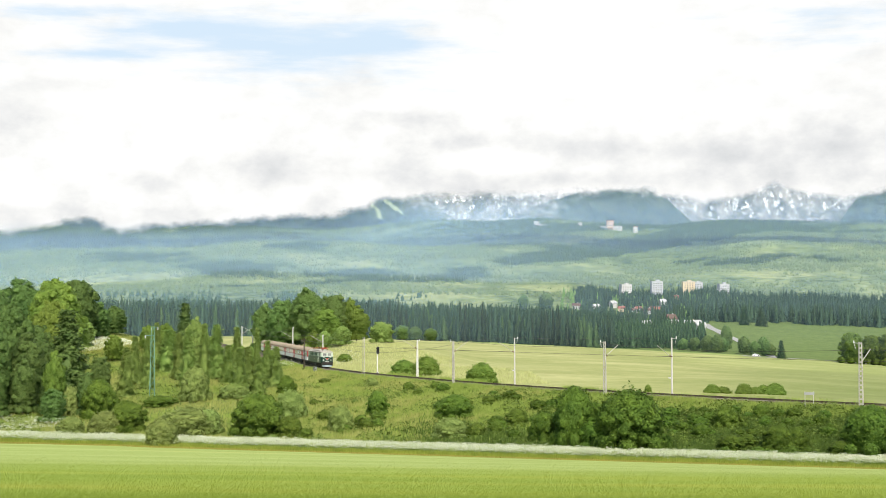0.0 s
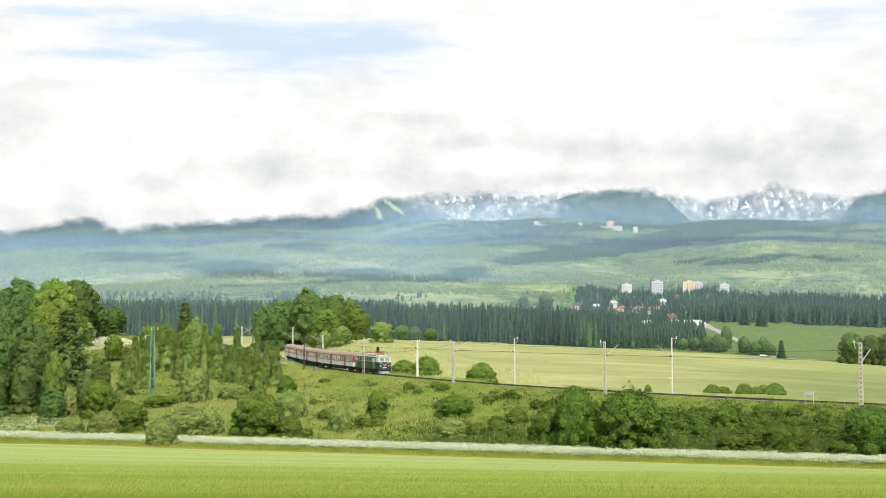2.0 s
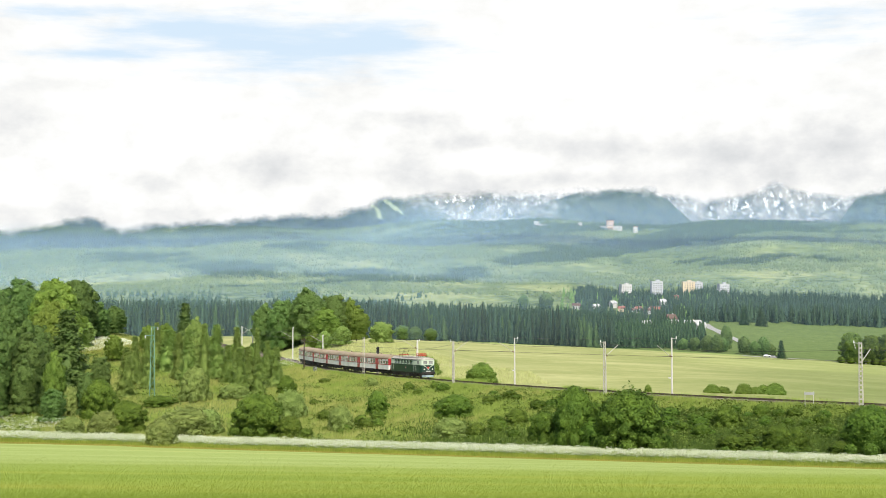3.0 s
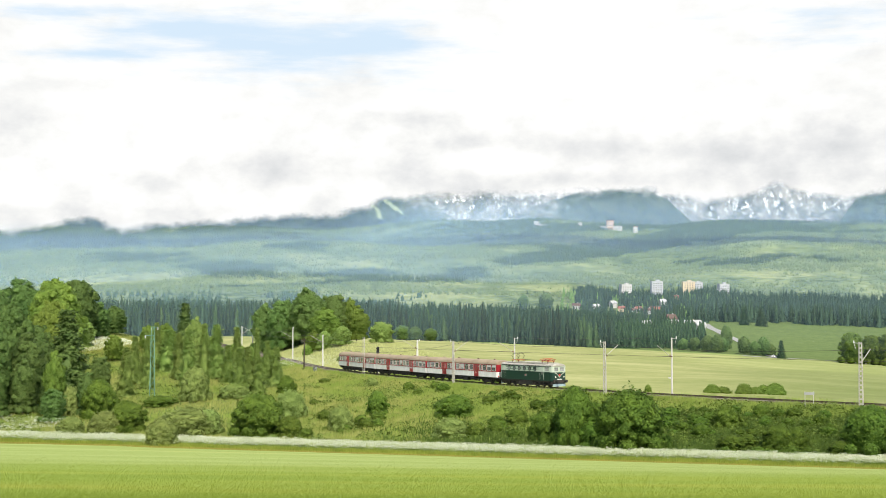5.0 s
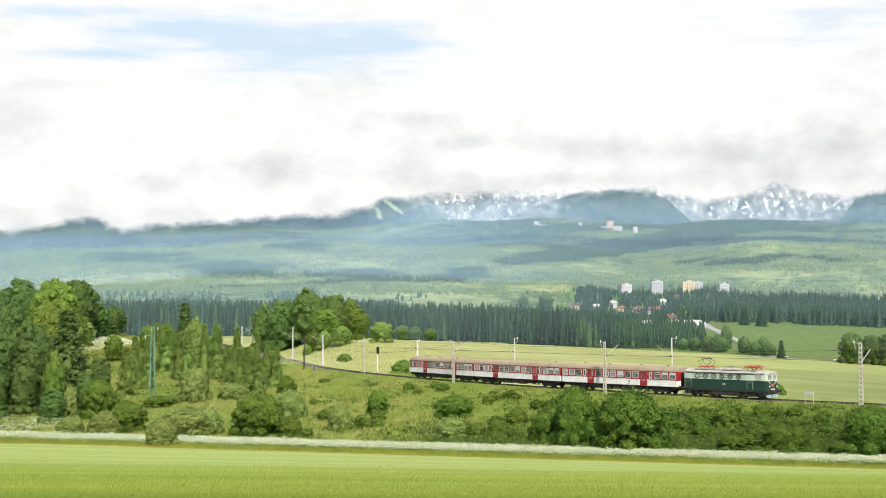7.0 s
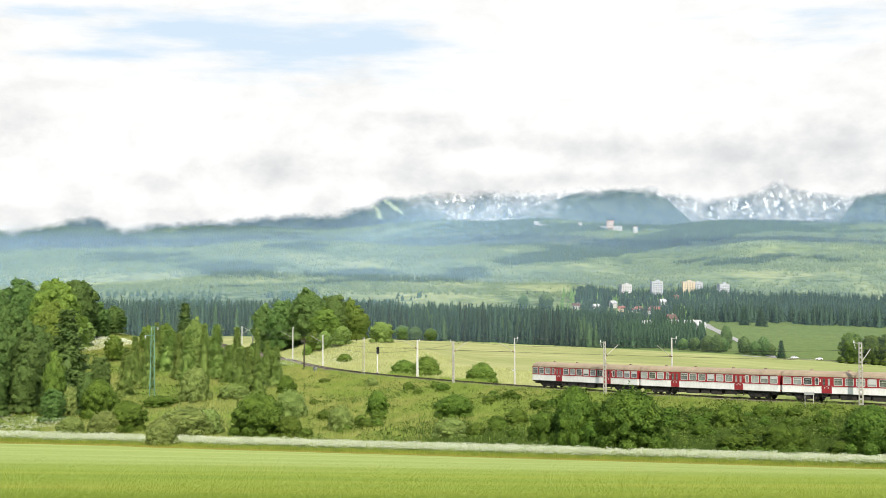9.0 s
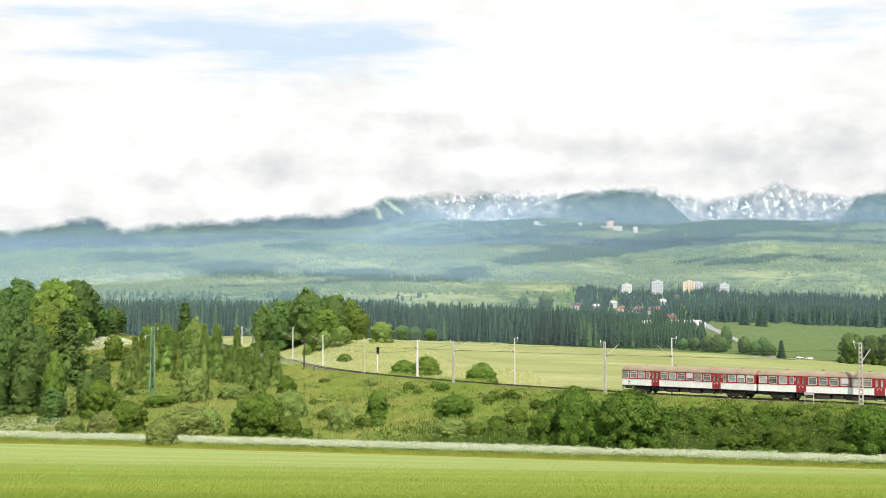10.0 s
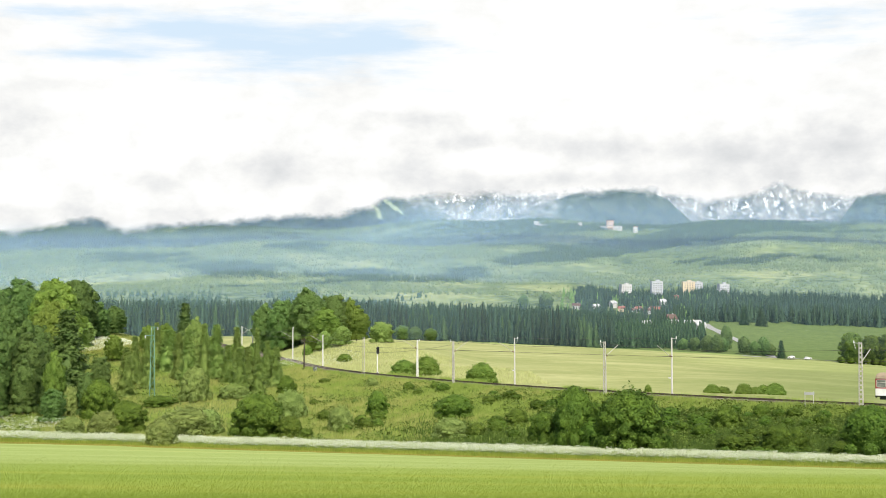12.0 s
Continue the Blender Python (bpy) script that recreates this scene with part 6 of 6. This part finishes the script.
# ---- line-side fixtures ----
def lattice_post(parent, height, foot, head, material, name="post"):
    """Two channel legs joined by flat battens, tapering."""
    for side in (-1, 1):
        bm = bmesh.new()
        for k in (-1, 1):
            rod(bm, (side * foot / 2, k * 0.09, -0.9), (side * head / 2, k * 0.05, height), 0.06, 0.05, 5)
        part("leg", bm, material, parent)
    n = int(height / 0.55)
    first = None
    for k in range(n):
        z = 0.2 + (height - 0.4) * k / (n - 1)
        w = foot + (head - foot) * z / height
        if first is None:
            first = part("batten", box(bmesh.new(), 0, 0, 0, 1.0, 0.16, 0.24), material, parent)
            first.matrix_basis = Matrix.Translation((0, 0, z)) @ Matrix.Diagonal((w, 1, 1, 1))
        else:
            share("batten", first, parent, Matrix.Translation((0, 0, z)) @ Matrix.Diagonal((w, 1, 1, 1)))


def mast(s, side, height, lattice):
    """A catenary mast with its cantilever over the track; its y axis points to the track."""
    base = line_at(s, side, -0.7)
    a = float(np.interp(s, LINE_S, LINE_A))
    label = "weathered white lattice catenary mast beside the track" if lattice else "slim pale concrete catenary mast behind the track"
    m = empty("catenary_mast", Matrix.Translation(base) @ Matrix.Rotation(a + (0 if side < 0 else math.pi), 4, "Z"), label, "mast", "catenary masts along the track")
    if lattice:
        lattice_post(m, height, 0.56, 0.34, RUST_STEEL if s > 60 else WHITE_STEEL)
    else:
        part("post", rod(bmesh.new(), (0, 0, -0.9), (0, 0, height), 0.17, 0.11, 12), CONCRETE, m)
    part("foundation", box(bmesh.new(), 0, 0, -0.35, 1.0, 0.9, 0.9, 0.05), CONCRETE, m)
    reach = abs(side)
    part("cantilever", rod(bmesh.new(), (0, 0.1, 6.0), (0, reach, 7.75), 0.045, sides=6), RUST_STEEL, m, "inclined cantilever tube")
    part("tie_rod", rod(bmesh.new(), (0, 0.1, height - 0.5), (0, reach, 7.78), 0.02, sides=5), WIRE, m)
    part("steady_arm", rod(bmesh.new(), (0, 0.1, 6.1), (0, reach + 0.2, 6.2), 0.025, sides=5), WIRE, m)
    for y0, z0, y1, z1 in ((0.12, 6.02, 0.5, 6.25), (0.12, 6.1, 0.5, 6.12)):
        bm = bmesh.new()
        for k in range(5):
            t = k / 4
            p = Vector((0, y0 + (y1 - y0) * t, z0 + (z1 - z0) * t))
            q = p + Vector((0, 0.04, 0.01))
            rod(bm, p, q, 0.10, 0.07, 8)
        part("insulator", bm, PORCELAIN, m)
    bm = bmesh.new()
    rod(bm, (0, 0, height - 0.15), (-0.85, -0.05, height - 0.15), 0.04, sides=6)
    rod(bm, (-0.85, -0.05, height - 0.15), (-0.62, -0.05, height - 0.85), 0.03, sides=6)
    part("feeder_bracket", bm, RUST_STEEL, m)
    part("feeder_insulator", rod(bmesh.new(), (-0.85, -0.05, height - 0.15), (-0.85, -0.05, height + 0.2), 0.08, 0.05, 8), WHITE_STEEL, m)
    if not lattice:
        part("number_plate_board", box(bmesh.new(), 0.28, 0.19, 2.9, 0.5, 0.03, 0.22), WHITE_STEEL, m, "small white board on the mast")
    return m


MASTS = [(160.75, -2.9, 8.7, True), (126.25, 3.2, 8.9, False), (118.25, -2.9, 8.3, True), (88.25, 3.2, 8.5, False), (78.0, -2.9, 7.9, True),
         (51.5, 3.2, 7.7, True), (-18.25, 3.2, 7.7, True), (-60.25, 3.2, 8.8, True), (-116.25, -3.0, 8.2, True), (-136.25, 3.2, 7.6, True)]
for row in MASTS:
    mast(*row)


def overhead_wire(name, label, stops, radius, dip):
    verts, faces = [], []
    pts = []
    for a, b in zip(stops, stops[1:]):
        for k in range(8):
            t = k / 8
            s = a[0] + (b[0] - a[0]) * t
            pts.append(line_at(s, a[1] + (b[1] - a[1]) * t, a[2] + (b[2] - a[2]) * t - dip * abs(b[0] - a[0]) ** 2 / 3600 * 4 * t * (1 - t)))
    bm = bmesh.new()
    for p, q in zip(pts, pts[1:]):
        rod(bm, p, q, radius, sides=4)
    me = bpy.data.meshes.new(name)
    bm.to_mesh(me)
    bm.free()
    me.materials.append(WIRE)
    tagged(new(name, me), label, "wire")


SPANS = sorted(m[0] for m in MASTS if m[0] != 88.25 and m[0] != 126.25 and m[0] != 51.5) + [222.0, 282.0]
overhead_wire("contact_wire", "taut copper contact wire above the track", [(s, 0.15 if k % 2 else -0.15, 5.48) for k, s in enumerate(SPANS)], 0.02, 0.05)
overhead_wire("messenger_wire", "sagging messenger wire above the track", [(s, 0.0, 7.0) for s in SPANS], 0.02, 1.1)
overhead_wire("feeder_wire", "feeder wire along the mast heads", [(m[0], m[1] * 1.05, m[2] - 0.6) for m in sorted(m for m in MASTS if m[1] > 0)], 0.022, 0.9)


def head_span(s):
    """White two-post gantry head beside the signal."""
    base = line_at(s, -3.3, -0.7)
    a = float(np.interp(s, LINE_S, LINE_A))
    m = empty("twin_mast", Matrix.Translation(base) @ Matrix.Rotation(a, 4, "Z"), "white twin-post lattice mast with cross ties", "mast")
    for k in (-0.4, 0.4):
        part("post", box(bmesh.new(), k, 0.4, 3.5, 0.11, 0.11, 9.2, 0.02), RUST_STEEL, m)
    for z in (1.5, 3.0, 4.5, 6.0, 7.3):
        part("cross_tie", box(bmesh.new(), 0, 0.4, z, 0.8, 0.07, 0.08), RUST_STEEL, m)
    return m


head_span(38.0)


def signal(s):
    base = line_at(s, 2.8, -0.7)
    m = empty("colour_light_signal", Matrix.Translation(base) @ Matrix.Rotation(-0.75, 4, "Z"), "railway light signal with black head on white post", "signal")
    part("post", rod(bmesh.new(), (0, 0, -0.9), (0, 0, 4.9), 0.12, 0.11, 12), WHITE_STEEL, m)
    bm = bmesh.new()
    box(bm, 0.25, -0.1, 5.3, 0.62, 0.28, 1.5, 0.12)
    head = part("signal_head", bm, BLACK, m, "black signal head")
    for z in (4.95, 5.3, 5.65):
        part("visor", rod(bmesh.new(), (0.25, -0.24, z), (0.25, -0.46, z + 0.02), 0.13, 0.14, 10), BLACK, head)
    part("back_board", box(bmesh.new(), -0.12, 0.02, 4.9, 0.45, 0.08, 0.7, 0.02), WHITE_STEEL, m)
    part("ladder", box(bmesh.new(), -0.3, 0.1, 2.2, 0.05, 0.05, 4.6), WHITE_STEEL, m)
    part("relay_box", box(bmesh.new(), 0.1, 0, 0.4, 0.5, 0.4, 0.8, 0.03), CONCRETE, m)


signal(30.5)


def timber_pole():
    base = line_at(-5.5, -4.0, -0.9)
    m = empty("timber_pole", Matrix.Translation(base), "dark creosoted timber pole with small crossarm", "pole")
    part("post", rod(bmesh.new(), (0, 0, -0.8), (0, 0, 7.6), 0.17, 0.12, 10), TIMBER, m)
    part("crossarm", box(bmesh.new(), 0, 0, 7.0, 0.9, 0.1, 0.12), TIMBER, m)
    for k in (-0.38, 0.38):
        part("insulator", rod(bmesh.new(), (k, 0, 7.05), (k, 0, 7.3), 0.06, 0.04, 8), PORCELAIN, m)


timber_pole()


DULL_GREY = plain("dull_grey_casing", (0.20, 0.21, 0.21), 0.7)


def relay_cabinet():
    base = line_at(6.5, -4.2, -1.0)
    m = empty("relay_cabinet", Matrix.Translation(base) @ Matrix.Rotation(-0.9, 4, "Z"), "small grey concrete relay cabinet", "cabinet")
    part("body", box(bmesh.new(), 0, 0, 0.65, 0.7, 0.6, 1.4, 0.04), DULL_GREY, m)
    part("lid", box(bmesh.new(), 0, 0, 1.4, 0.8, 0.7, 0.08, 0.02), DULL_GREY, m)


relay_cabinet()


GREY_BOARD = plain("dull_grey_board", (0.26, 0.27, 0.27), 0.6)


def line_sign():
    base = line_at(153.75, -3.3, -0.9)
    m = empty("line_sign", Matrix.Translation(base) @ Matrix.Rotation(-0.1, 4, "Z"), "pale grey board on two thin posts", "sign")
    for k in (-0.55, 0.55):
        part("post", rod(bmesh.new(), (k, 0, -0.6), (k, 0, 2.3), 0.04, sides=8), CONCRETE, m)
    part("board", box(bmesh.new(), 0, -0.05, 2.05, 1.3, 0.04, 0.34, 0.01), GREY_BOARD, m)


line_sign()


def power_mast():
    x, y = -49.3, 232.0
    m = empty("lattice_power_mast", pose(x, y, ground_at(x, y), 0, 0, 20), "slim green lattice power mast on the hillside", "power mast")
    h = 11.8
    for a in (-1, 1):
        for b in (-1, 1):
            part("leg", rod(bmesh.new(), (a * 0.42, b * 0.42, -0.4), (a * 0.24, b * 0.24, h), 0.04, 0.035, 5), GREEN_STEEL, m)
    n = 13
    for k in range(n):
        z0, z1 = h * k / n, h * (k + 1) / n
        w0, w1 = 0.42 - 0.18 * z0 / h, 0.42 - 0.18 * z1 / h
        flip = 1 if k % 2 else -1
        for pts in (((flip * w0, -w0, z0), (-flip * w1, -w1, z1)), ((flip * w0, w0, z0), (-flip * w1, w1, z1)), ((-w0, flip * w0, z0), (-w1, -flip * w1, z1)), ((w0, flip * w0, z0), (w1, -flip * w1, z1))):
            part("brace", rod(bmesh.new(), *pts, 0.02, sides=4), GREEN_STEEL, m)
    part("crossarm", rod(bmesh.new(), (-1.3, 0, 10.4), (0.3, 0, 10.4), 0.06, sides=6), GREEN_STEEL, m)
    part("crossarm", rod(bmesh.new(), (-0.3, 0, 11.8), (0.9, 0, 11.8), 0.06, sides=6), GREEN_STEEL, m)
    for x0, z0 in ((-1.25, 10.4), (0.85, 11.8), (-0.2, 11.8)):
        part("insulator", rod(bmesh.new(), (x0, 0, z0), (x0, 0, z0 - 0.45), 0.07, 0.09, 8), WHITE_STEEL, m)


power_mast()


# ---- village, hotels and road ----
WALL_WHITE = plain("white_render", (0.50, 0.49, 0.47), 0.85)
WALL_CREAM = plain("cream_render", (0.58, 0.47, 0.31), 0.85)
WALL_GREY = plain("grey_panel_wall", (0.42, 0.44, 0.47), 0.85)
ROOF_RED = surface("red_roof_tiles", (0.17, 0.06, 0.045), (0.27, 0.11, 0.08), 0.4, 0.8, fine=3)
ROOF_GREY = surface("grey_sheet_roof", (0.30, 0.30, 0.30), (0.5, 0.5, 0.5), 0.4, 0.6, fine=3)
ROOF_BROWN = surface("dark_brown_roof", (0.07, 0.04, 0.03), (0.14, 0.09, 0.07), 0.4, 0.8, fine=3)


def house(x, y, wide, deep, eaves, ridge, wall, roof, turn, label, sink=1.0):
    m = empty("house", pose(x, y, ground_at(x, y), 0, 0, turn), label, "house", "village houses")
    part("wall", box(bmesh.new(), 0, 0, (eaves - sink) / 2, wide, deep, eaves + sink), wall, m)
    bm = bmesh.new()
    o = 0.6
    loft(bm, [(-deep / 2 - o, eaves - 0.2), (deep / 2 + o, eaves - 0.2), (0, eaves + ridge)], [(-wide / 2 - o, 1, 0), (wide / 2 + o, 1, 0)])
    r = part("roof", bm, roof, m)
    part("chimney", box(bmesh.new(), wide * 0.2, 0.4, eaves + ridge, 0.8, 0.8, 1.6), wall, r)
    first = None
    for floor in range(max(1, int(eaves / 2.9))):
        for k in range(max(2, int(wide / 2.6))):
            wx = -wide / 2 + (k + 0.5) * wide / max(2, int(wide / 2.6))
            p = Matrix.Translation((wx, -deep / 2 - 0.02, 1.6 + 2.9 * floor))
            if first is None:
                first = part("window", box(bmesh.new(), 0, 0, 0, 1.2, 0.08, 1.4), GLASS, m)
                first.matrix_basis = p
            else:
                share("window", first, m, p)


def tower_block(x, y, wide, high, wall, label, sink=12):
    m = empty("apartment_block", pose(x, y, ground_at(x, y), 0, 0, random.uniform(-12, 12)), label, "building", "apartment blocks")
    part("wall", box(bmesh.new(), 0, 0, (high - sink) / 2, wide, 12, high + sink), wall, m)
    part("roof_house", box(bmesh.new(), wide * 0.1, 0, high + 1.2, wide * 0.3, 5, 2.4), wall, m)
    part("roof", box(bmesh.new(), 0, 0, high + 0.15, wide + 0.4, 12.4, 0.4), ROOF_GREY, m)
    first = None
    for floor in range(int(high / 2.9)):
        for k in range(int(wide / 3.2)):
            p = Matrix.Translation((-wide / 2 + (k + 0.5) * 3.2 + (wide % 3.2) / 2, -6.02, 1.6 + 2.9 * floor))
            if first is None:
                first = part("window", box(bmesh.new(), 0, 0, 0, 1.7, 0.08, 1.4), GLASS, m)
                first.matrix_basis = p
            else:
                share("window", first, m, p)

HOUSES = [(232.9, 1496.0, 15, 8, 3, 5, WALL_WHITE, ROOF_RED, 10), (206.6, 1236.0, 8, 8, 6.5, 4.5, WALL_WHITE, ROOF_BROWN, 20), (185.5, 1242.0, 16, 9, 5, 3, WALL_WHITE, ROOF_GREY, -8),
          (210.1, 1170.0, 21, 9, 4, 2, WALL_CREAM, ROOF_GREY, -14), (336.1, 1506.0, 12, 9, 5, 3.5, WALL_GREY, ROOF_GREY, 25), (221.2, 1472.0, 9, 8, 6, 3, WALL_WHITE, ROOF_BROWN, 0),
          (254.5, 1580.0, 7, 7, 6.5, 3.5, WALL_WHITE, ROOF_GREY, 15), (286.0, 1680.0, 7, 7, 6.5, 3.5, WALL_CREAM, ROOF_RED, -5), (218.6, 1526.0, 7, 6, 4, 2.5, WALL_WHITE, ROOF_RED, 5),
          (195.7, 1570.0, 7, 7, 5, 3, WALL_WHITE, ROOF_GREY, 30), (147.5, 1510.0, 8, 7, 4, 3, WALL_WHITE, ROOF_BROWN, 0), (171.2, 1526.0, 7, 7, 3.5, 2.5, WALL_WHITE, ROOF_GREY, 12),
          (199.6, 1526.0, 7, 6, 3.5, 2.5, WALL_CREAM, ROOF_RED, -18), (211.0, 1508.0, 7, 6, 4, 2.5, WALL_WHITE, ROOF_BROWN, 40), (209.4, 1110.0, 7, 6, 3.2, 2.5, WALL_WHITE, ROOF_GREY, 8), (362.7, 1500.0, 8, 7, 3.5, 2.5, WALL_WHITE, ROOF_GREY, 0)]
ROOF_WORD = {ROOF_RED: "red tiled", ROOF_GREY: "grey sheet-metal", ROOF_BROWN: "dark brown"}
WALL_WORD = {WALL_WHITE: "white", WALL_CREAM: "cream", WALL_GREY: "grey"}
for x, y, wide, deep, eaves, ridge, wall, roof, turn in HOUSES:
    house(x, y, wide, deep, eaves, ridge, wall, roof, turn, f"{WALL_WORD[wall]} rendered house with {ROOF_WORD[roof]} roof among spruces")
for x, y, wide, high, wall in ((241.0, 1800, 14.0, 19.5, WALL_WHITE), (282.0, 1800, 15.0, 24.5, WALL_GREY), (323.8, 1800, 15.7, 21.0, WALL_CREAM), (340.5, 1825, 12.5, 19.0, WALL_GREY), (370.0, 1800, 13.0, 19.0, WALL_GREY), (356.0, 1780, 10.0, 9.0, WALL_WHITE)):
    tower_block(x, y, wide, high, wall, f"{WALL_WORD[wall]} panel apartment block above the village trees")


WALL_SALMON = plain("salmon_render", (0.55, 0.40, 0.33), 0.85)


def hotel(x, y, wings, label):
    m = empty("mountain_hotel", pose(x, y, ground_at(x, y)), label, "hotel")
    for dx, wide, high, roof in wings:
        w = part("wing", box(bmesh.new(), dx, 0, high / 2 - 6, wide, 12, high + 12), WALL_SALMON if high > 20 else WALL_WHITE, m)
        part("roof", box(bmesh.new(), dx, 0, high + 0.5, wide + 1, 13, 1.0), roof, m)
        for k in range(int(high / 8)):
            part("window_band", box(bmesh.new(), dx, -6.05, 3.0 + 8 * k, wide * 0.8, 0.1, 1.4), GLASS, w)


hotel(216.7, 3150, ((0, 12, 13, ROOF_GREY), (13, 11, 6, ROOF_GREY), (21, 7, 4, ROOF_GREY)), "white stepped mountain hotel on the ridge")
hotel(392.6, 3200, ((0, 16, 22, ROOF_RED), (-17, 14, 9, ROOF_GREY), (19, 18, 9, ROOF_GREY)), "large white mountain hotel with central tower")
hotel(452.2, 3200, ((0, 9, 14, ROOF_RED),), "small white mountain lodge with red roof")
hotel(322.3, 3200, ((0, 8, 11, ROOF_GREY),), "small white hut on the wooded ridge")
hotel(-114.0, 2100, ((0, 6, 4, ROOF_RED),), "lone white cottage on the slope")

ASPHALT = surface("pale_worn_asphalt", (0.20, 0.20, 0.20), (0.34, 0.33, 0.32), 0.3, 0.9, fine=3)


def road(points, width, label):
    pts = []
    for a, b in zip(points, points[1:]):
        n = max(2, int(math.dist(a, b) / 6))
        pts += [(a[0] + (b[0] - a[0]) * k / n, a[1] + (b[1] - a[1]) * k / n) for k in range(n)]
    pts.append(points[-1])
    verts = []
    for k, (x, y) in enumerate(pts):
        p, q = pts[max(k - 1, 0)], pts[min(k + 1, len(pts) - 1)]
        d = Vector((q[0] - p[0], q[1] - p[1], 0)).normalized()
        for s in (-1, 1):
            vx, vy = x - s * d.y * width / 2, y + s * d.x * width / 2
            verts.append((vx, vy, ground_at(vx, vy) + 0.25))
    tagged(mesh_object("road", verts, grid_faces(len(pts), 2), ASPHALT), label, "road", kind="structure")


road([(175, 800), (205, 804), (240, 806), (330, 815)], 7, "pale country road along the far field edge")
road([(199, 812), (204, 860), (209, 930), (212, 985), (214, 1050), (218, 1110), (228, 1190)], 6, "pale lane up to the village")

CAR_WHITE = plain("white_car_paint", (0.80, 0.80, 0.80), 0.25)


def build_car(label):
    car = empty("car", Matrix(), label, "car", "cars on the road")
    bm = bmesh.new()
    loft(bm, [(-0.86, 0.30), (0.86, 0.30), (0.88, 0.62), (0.80, 0.92), (-0.80, 0.92), (-0.88, 0.62)], [(-2.1, 0.86, 0.12), (-1.9, 0.98, 0), (1.2, 1, 0), (1.95, 0.96, 0.16), (2.15, 0.85, 0.26)])
    part("body", bm, CAR_WHITE, car)
    bm = bmesh.new()
    loft(bm, [(-0.74, 0.90), (0.74, 0.90), (0.60, 1.42), (-0.60, 1.42)], [(-1.95, 0.95, 0.40), (-1.35, 1, 0), (0.15, 1, 0), (1.05, 0.95, 0.46)])
    part("cabin_glass", bm, GLASS, car)
    part("roof", box(bmesh.new(), -0.6, 0, 1.43, 1.5, 1.2, 0.05, 0.02), CAR_WHITE, car)
    for x in (-1.3, 1.3):
        for y in (-0.78, 0.78):
            part("wheel", rod(bmesh.new(), (x, y - 0.1, 0.31), (x, y + 0.1, 0.31), 0.31, sides=14), BLACK, car)
    return car


white_car = build_car("white hatchback driving on the country road")
second_car = copy_thing(white_car, Matrix())


# ---- movement ----
def vehicle_pose(middle, pivot):
    a, b = line_at(middle - pivot), line_at(middle + pivot)
    d = b - a
    return Matrix.Translation((a + b) / 2) @ Matrix.Rotation(math.atan2(d.y, d.x), 4, "Z") @ Matrix.Rotation(-math.atan2(d.z, d.xy.length), 4, "Y")


SCRUB_BY_TRACK = [(44.2, 225.0, 0.6, 2.8), (46.0, 225.8, 0.45, 3.4), (49.6, 225.4, 0.7, 3.2), (54.6, 225.0, 0.8, 3.8), (51.4, 225.2, 0.5, 2.4)]
plant_rows("bush", "bush", LEAF_MID, SCRUB_BY_TRACK, "low green scrub beside the track", "bush", "bushes beside the track", (42,))


def motions():
    times = [k * 0.25 for k in range(49)]
    nose = 1.7
    walk(locomotive, [(t, vehicle_pose(SPEED * t + nose - 7.87, 3.95)) for t in times])
    for k, coach in enumerate(coaches):
        walk(coach, [(t, vehicle_pose(SPEED * t + nose - 15.74 - 12.25 - 24.5 * k, 8.6)) for t in times])
    ticks = range(0, 361)
    for thing in (locomotive, *coaches):
        for wheel in [o for o in thing.children_recursive if o.name.startswith("wheelset")]:
            radius, x = wheel.location.z, wheel.location.x
            walk(wheel, [(k / 30, pose(x, 0, radius, 0, math.degrees(SPEED * k / 30 / radius) % 360, 0)) for k in ticks])
    for car, rows, turn in ((white_car, ((0.0, 287.0), (5.6, 242.5), (6.5, 235.5), (8.8, 223.0), (10.4, 214.0), (12.0, 205.5)), 181), (second_car, ((0.0, 184.0), (8.8, 206.0), (10.4, 211.0), (12.0, 214.5)), 2)):
        lane = 805.5 + (1.6 if turn > 90 else -1.6)
        walk(car, [(t, pose(x, lane, ground_at(x, lane) + 0.27, 0, 0, turn)) for t, x in rows])
    for cloud, turn in ((cloud_bank, -0.20), (high_cloud, 0.12)):
        walk(cloud, [(0.0, pose(0, 0, 0)), (12.0, pose(0, 0, 0, 0, 0, turn))])


motions()
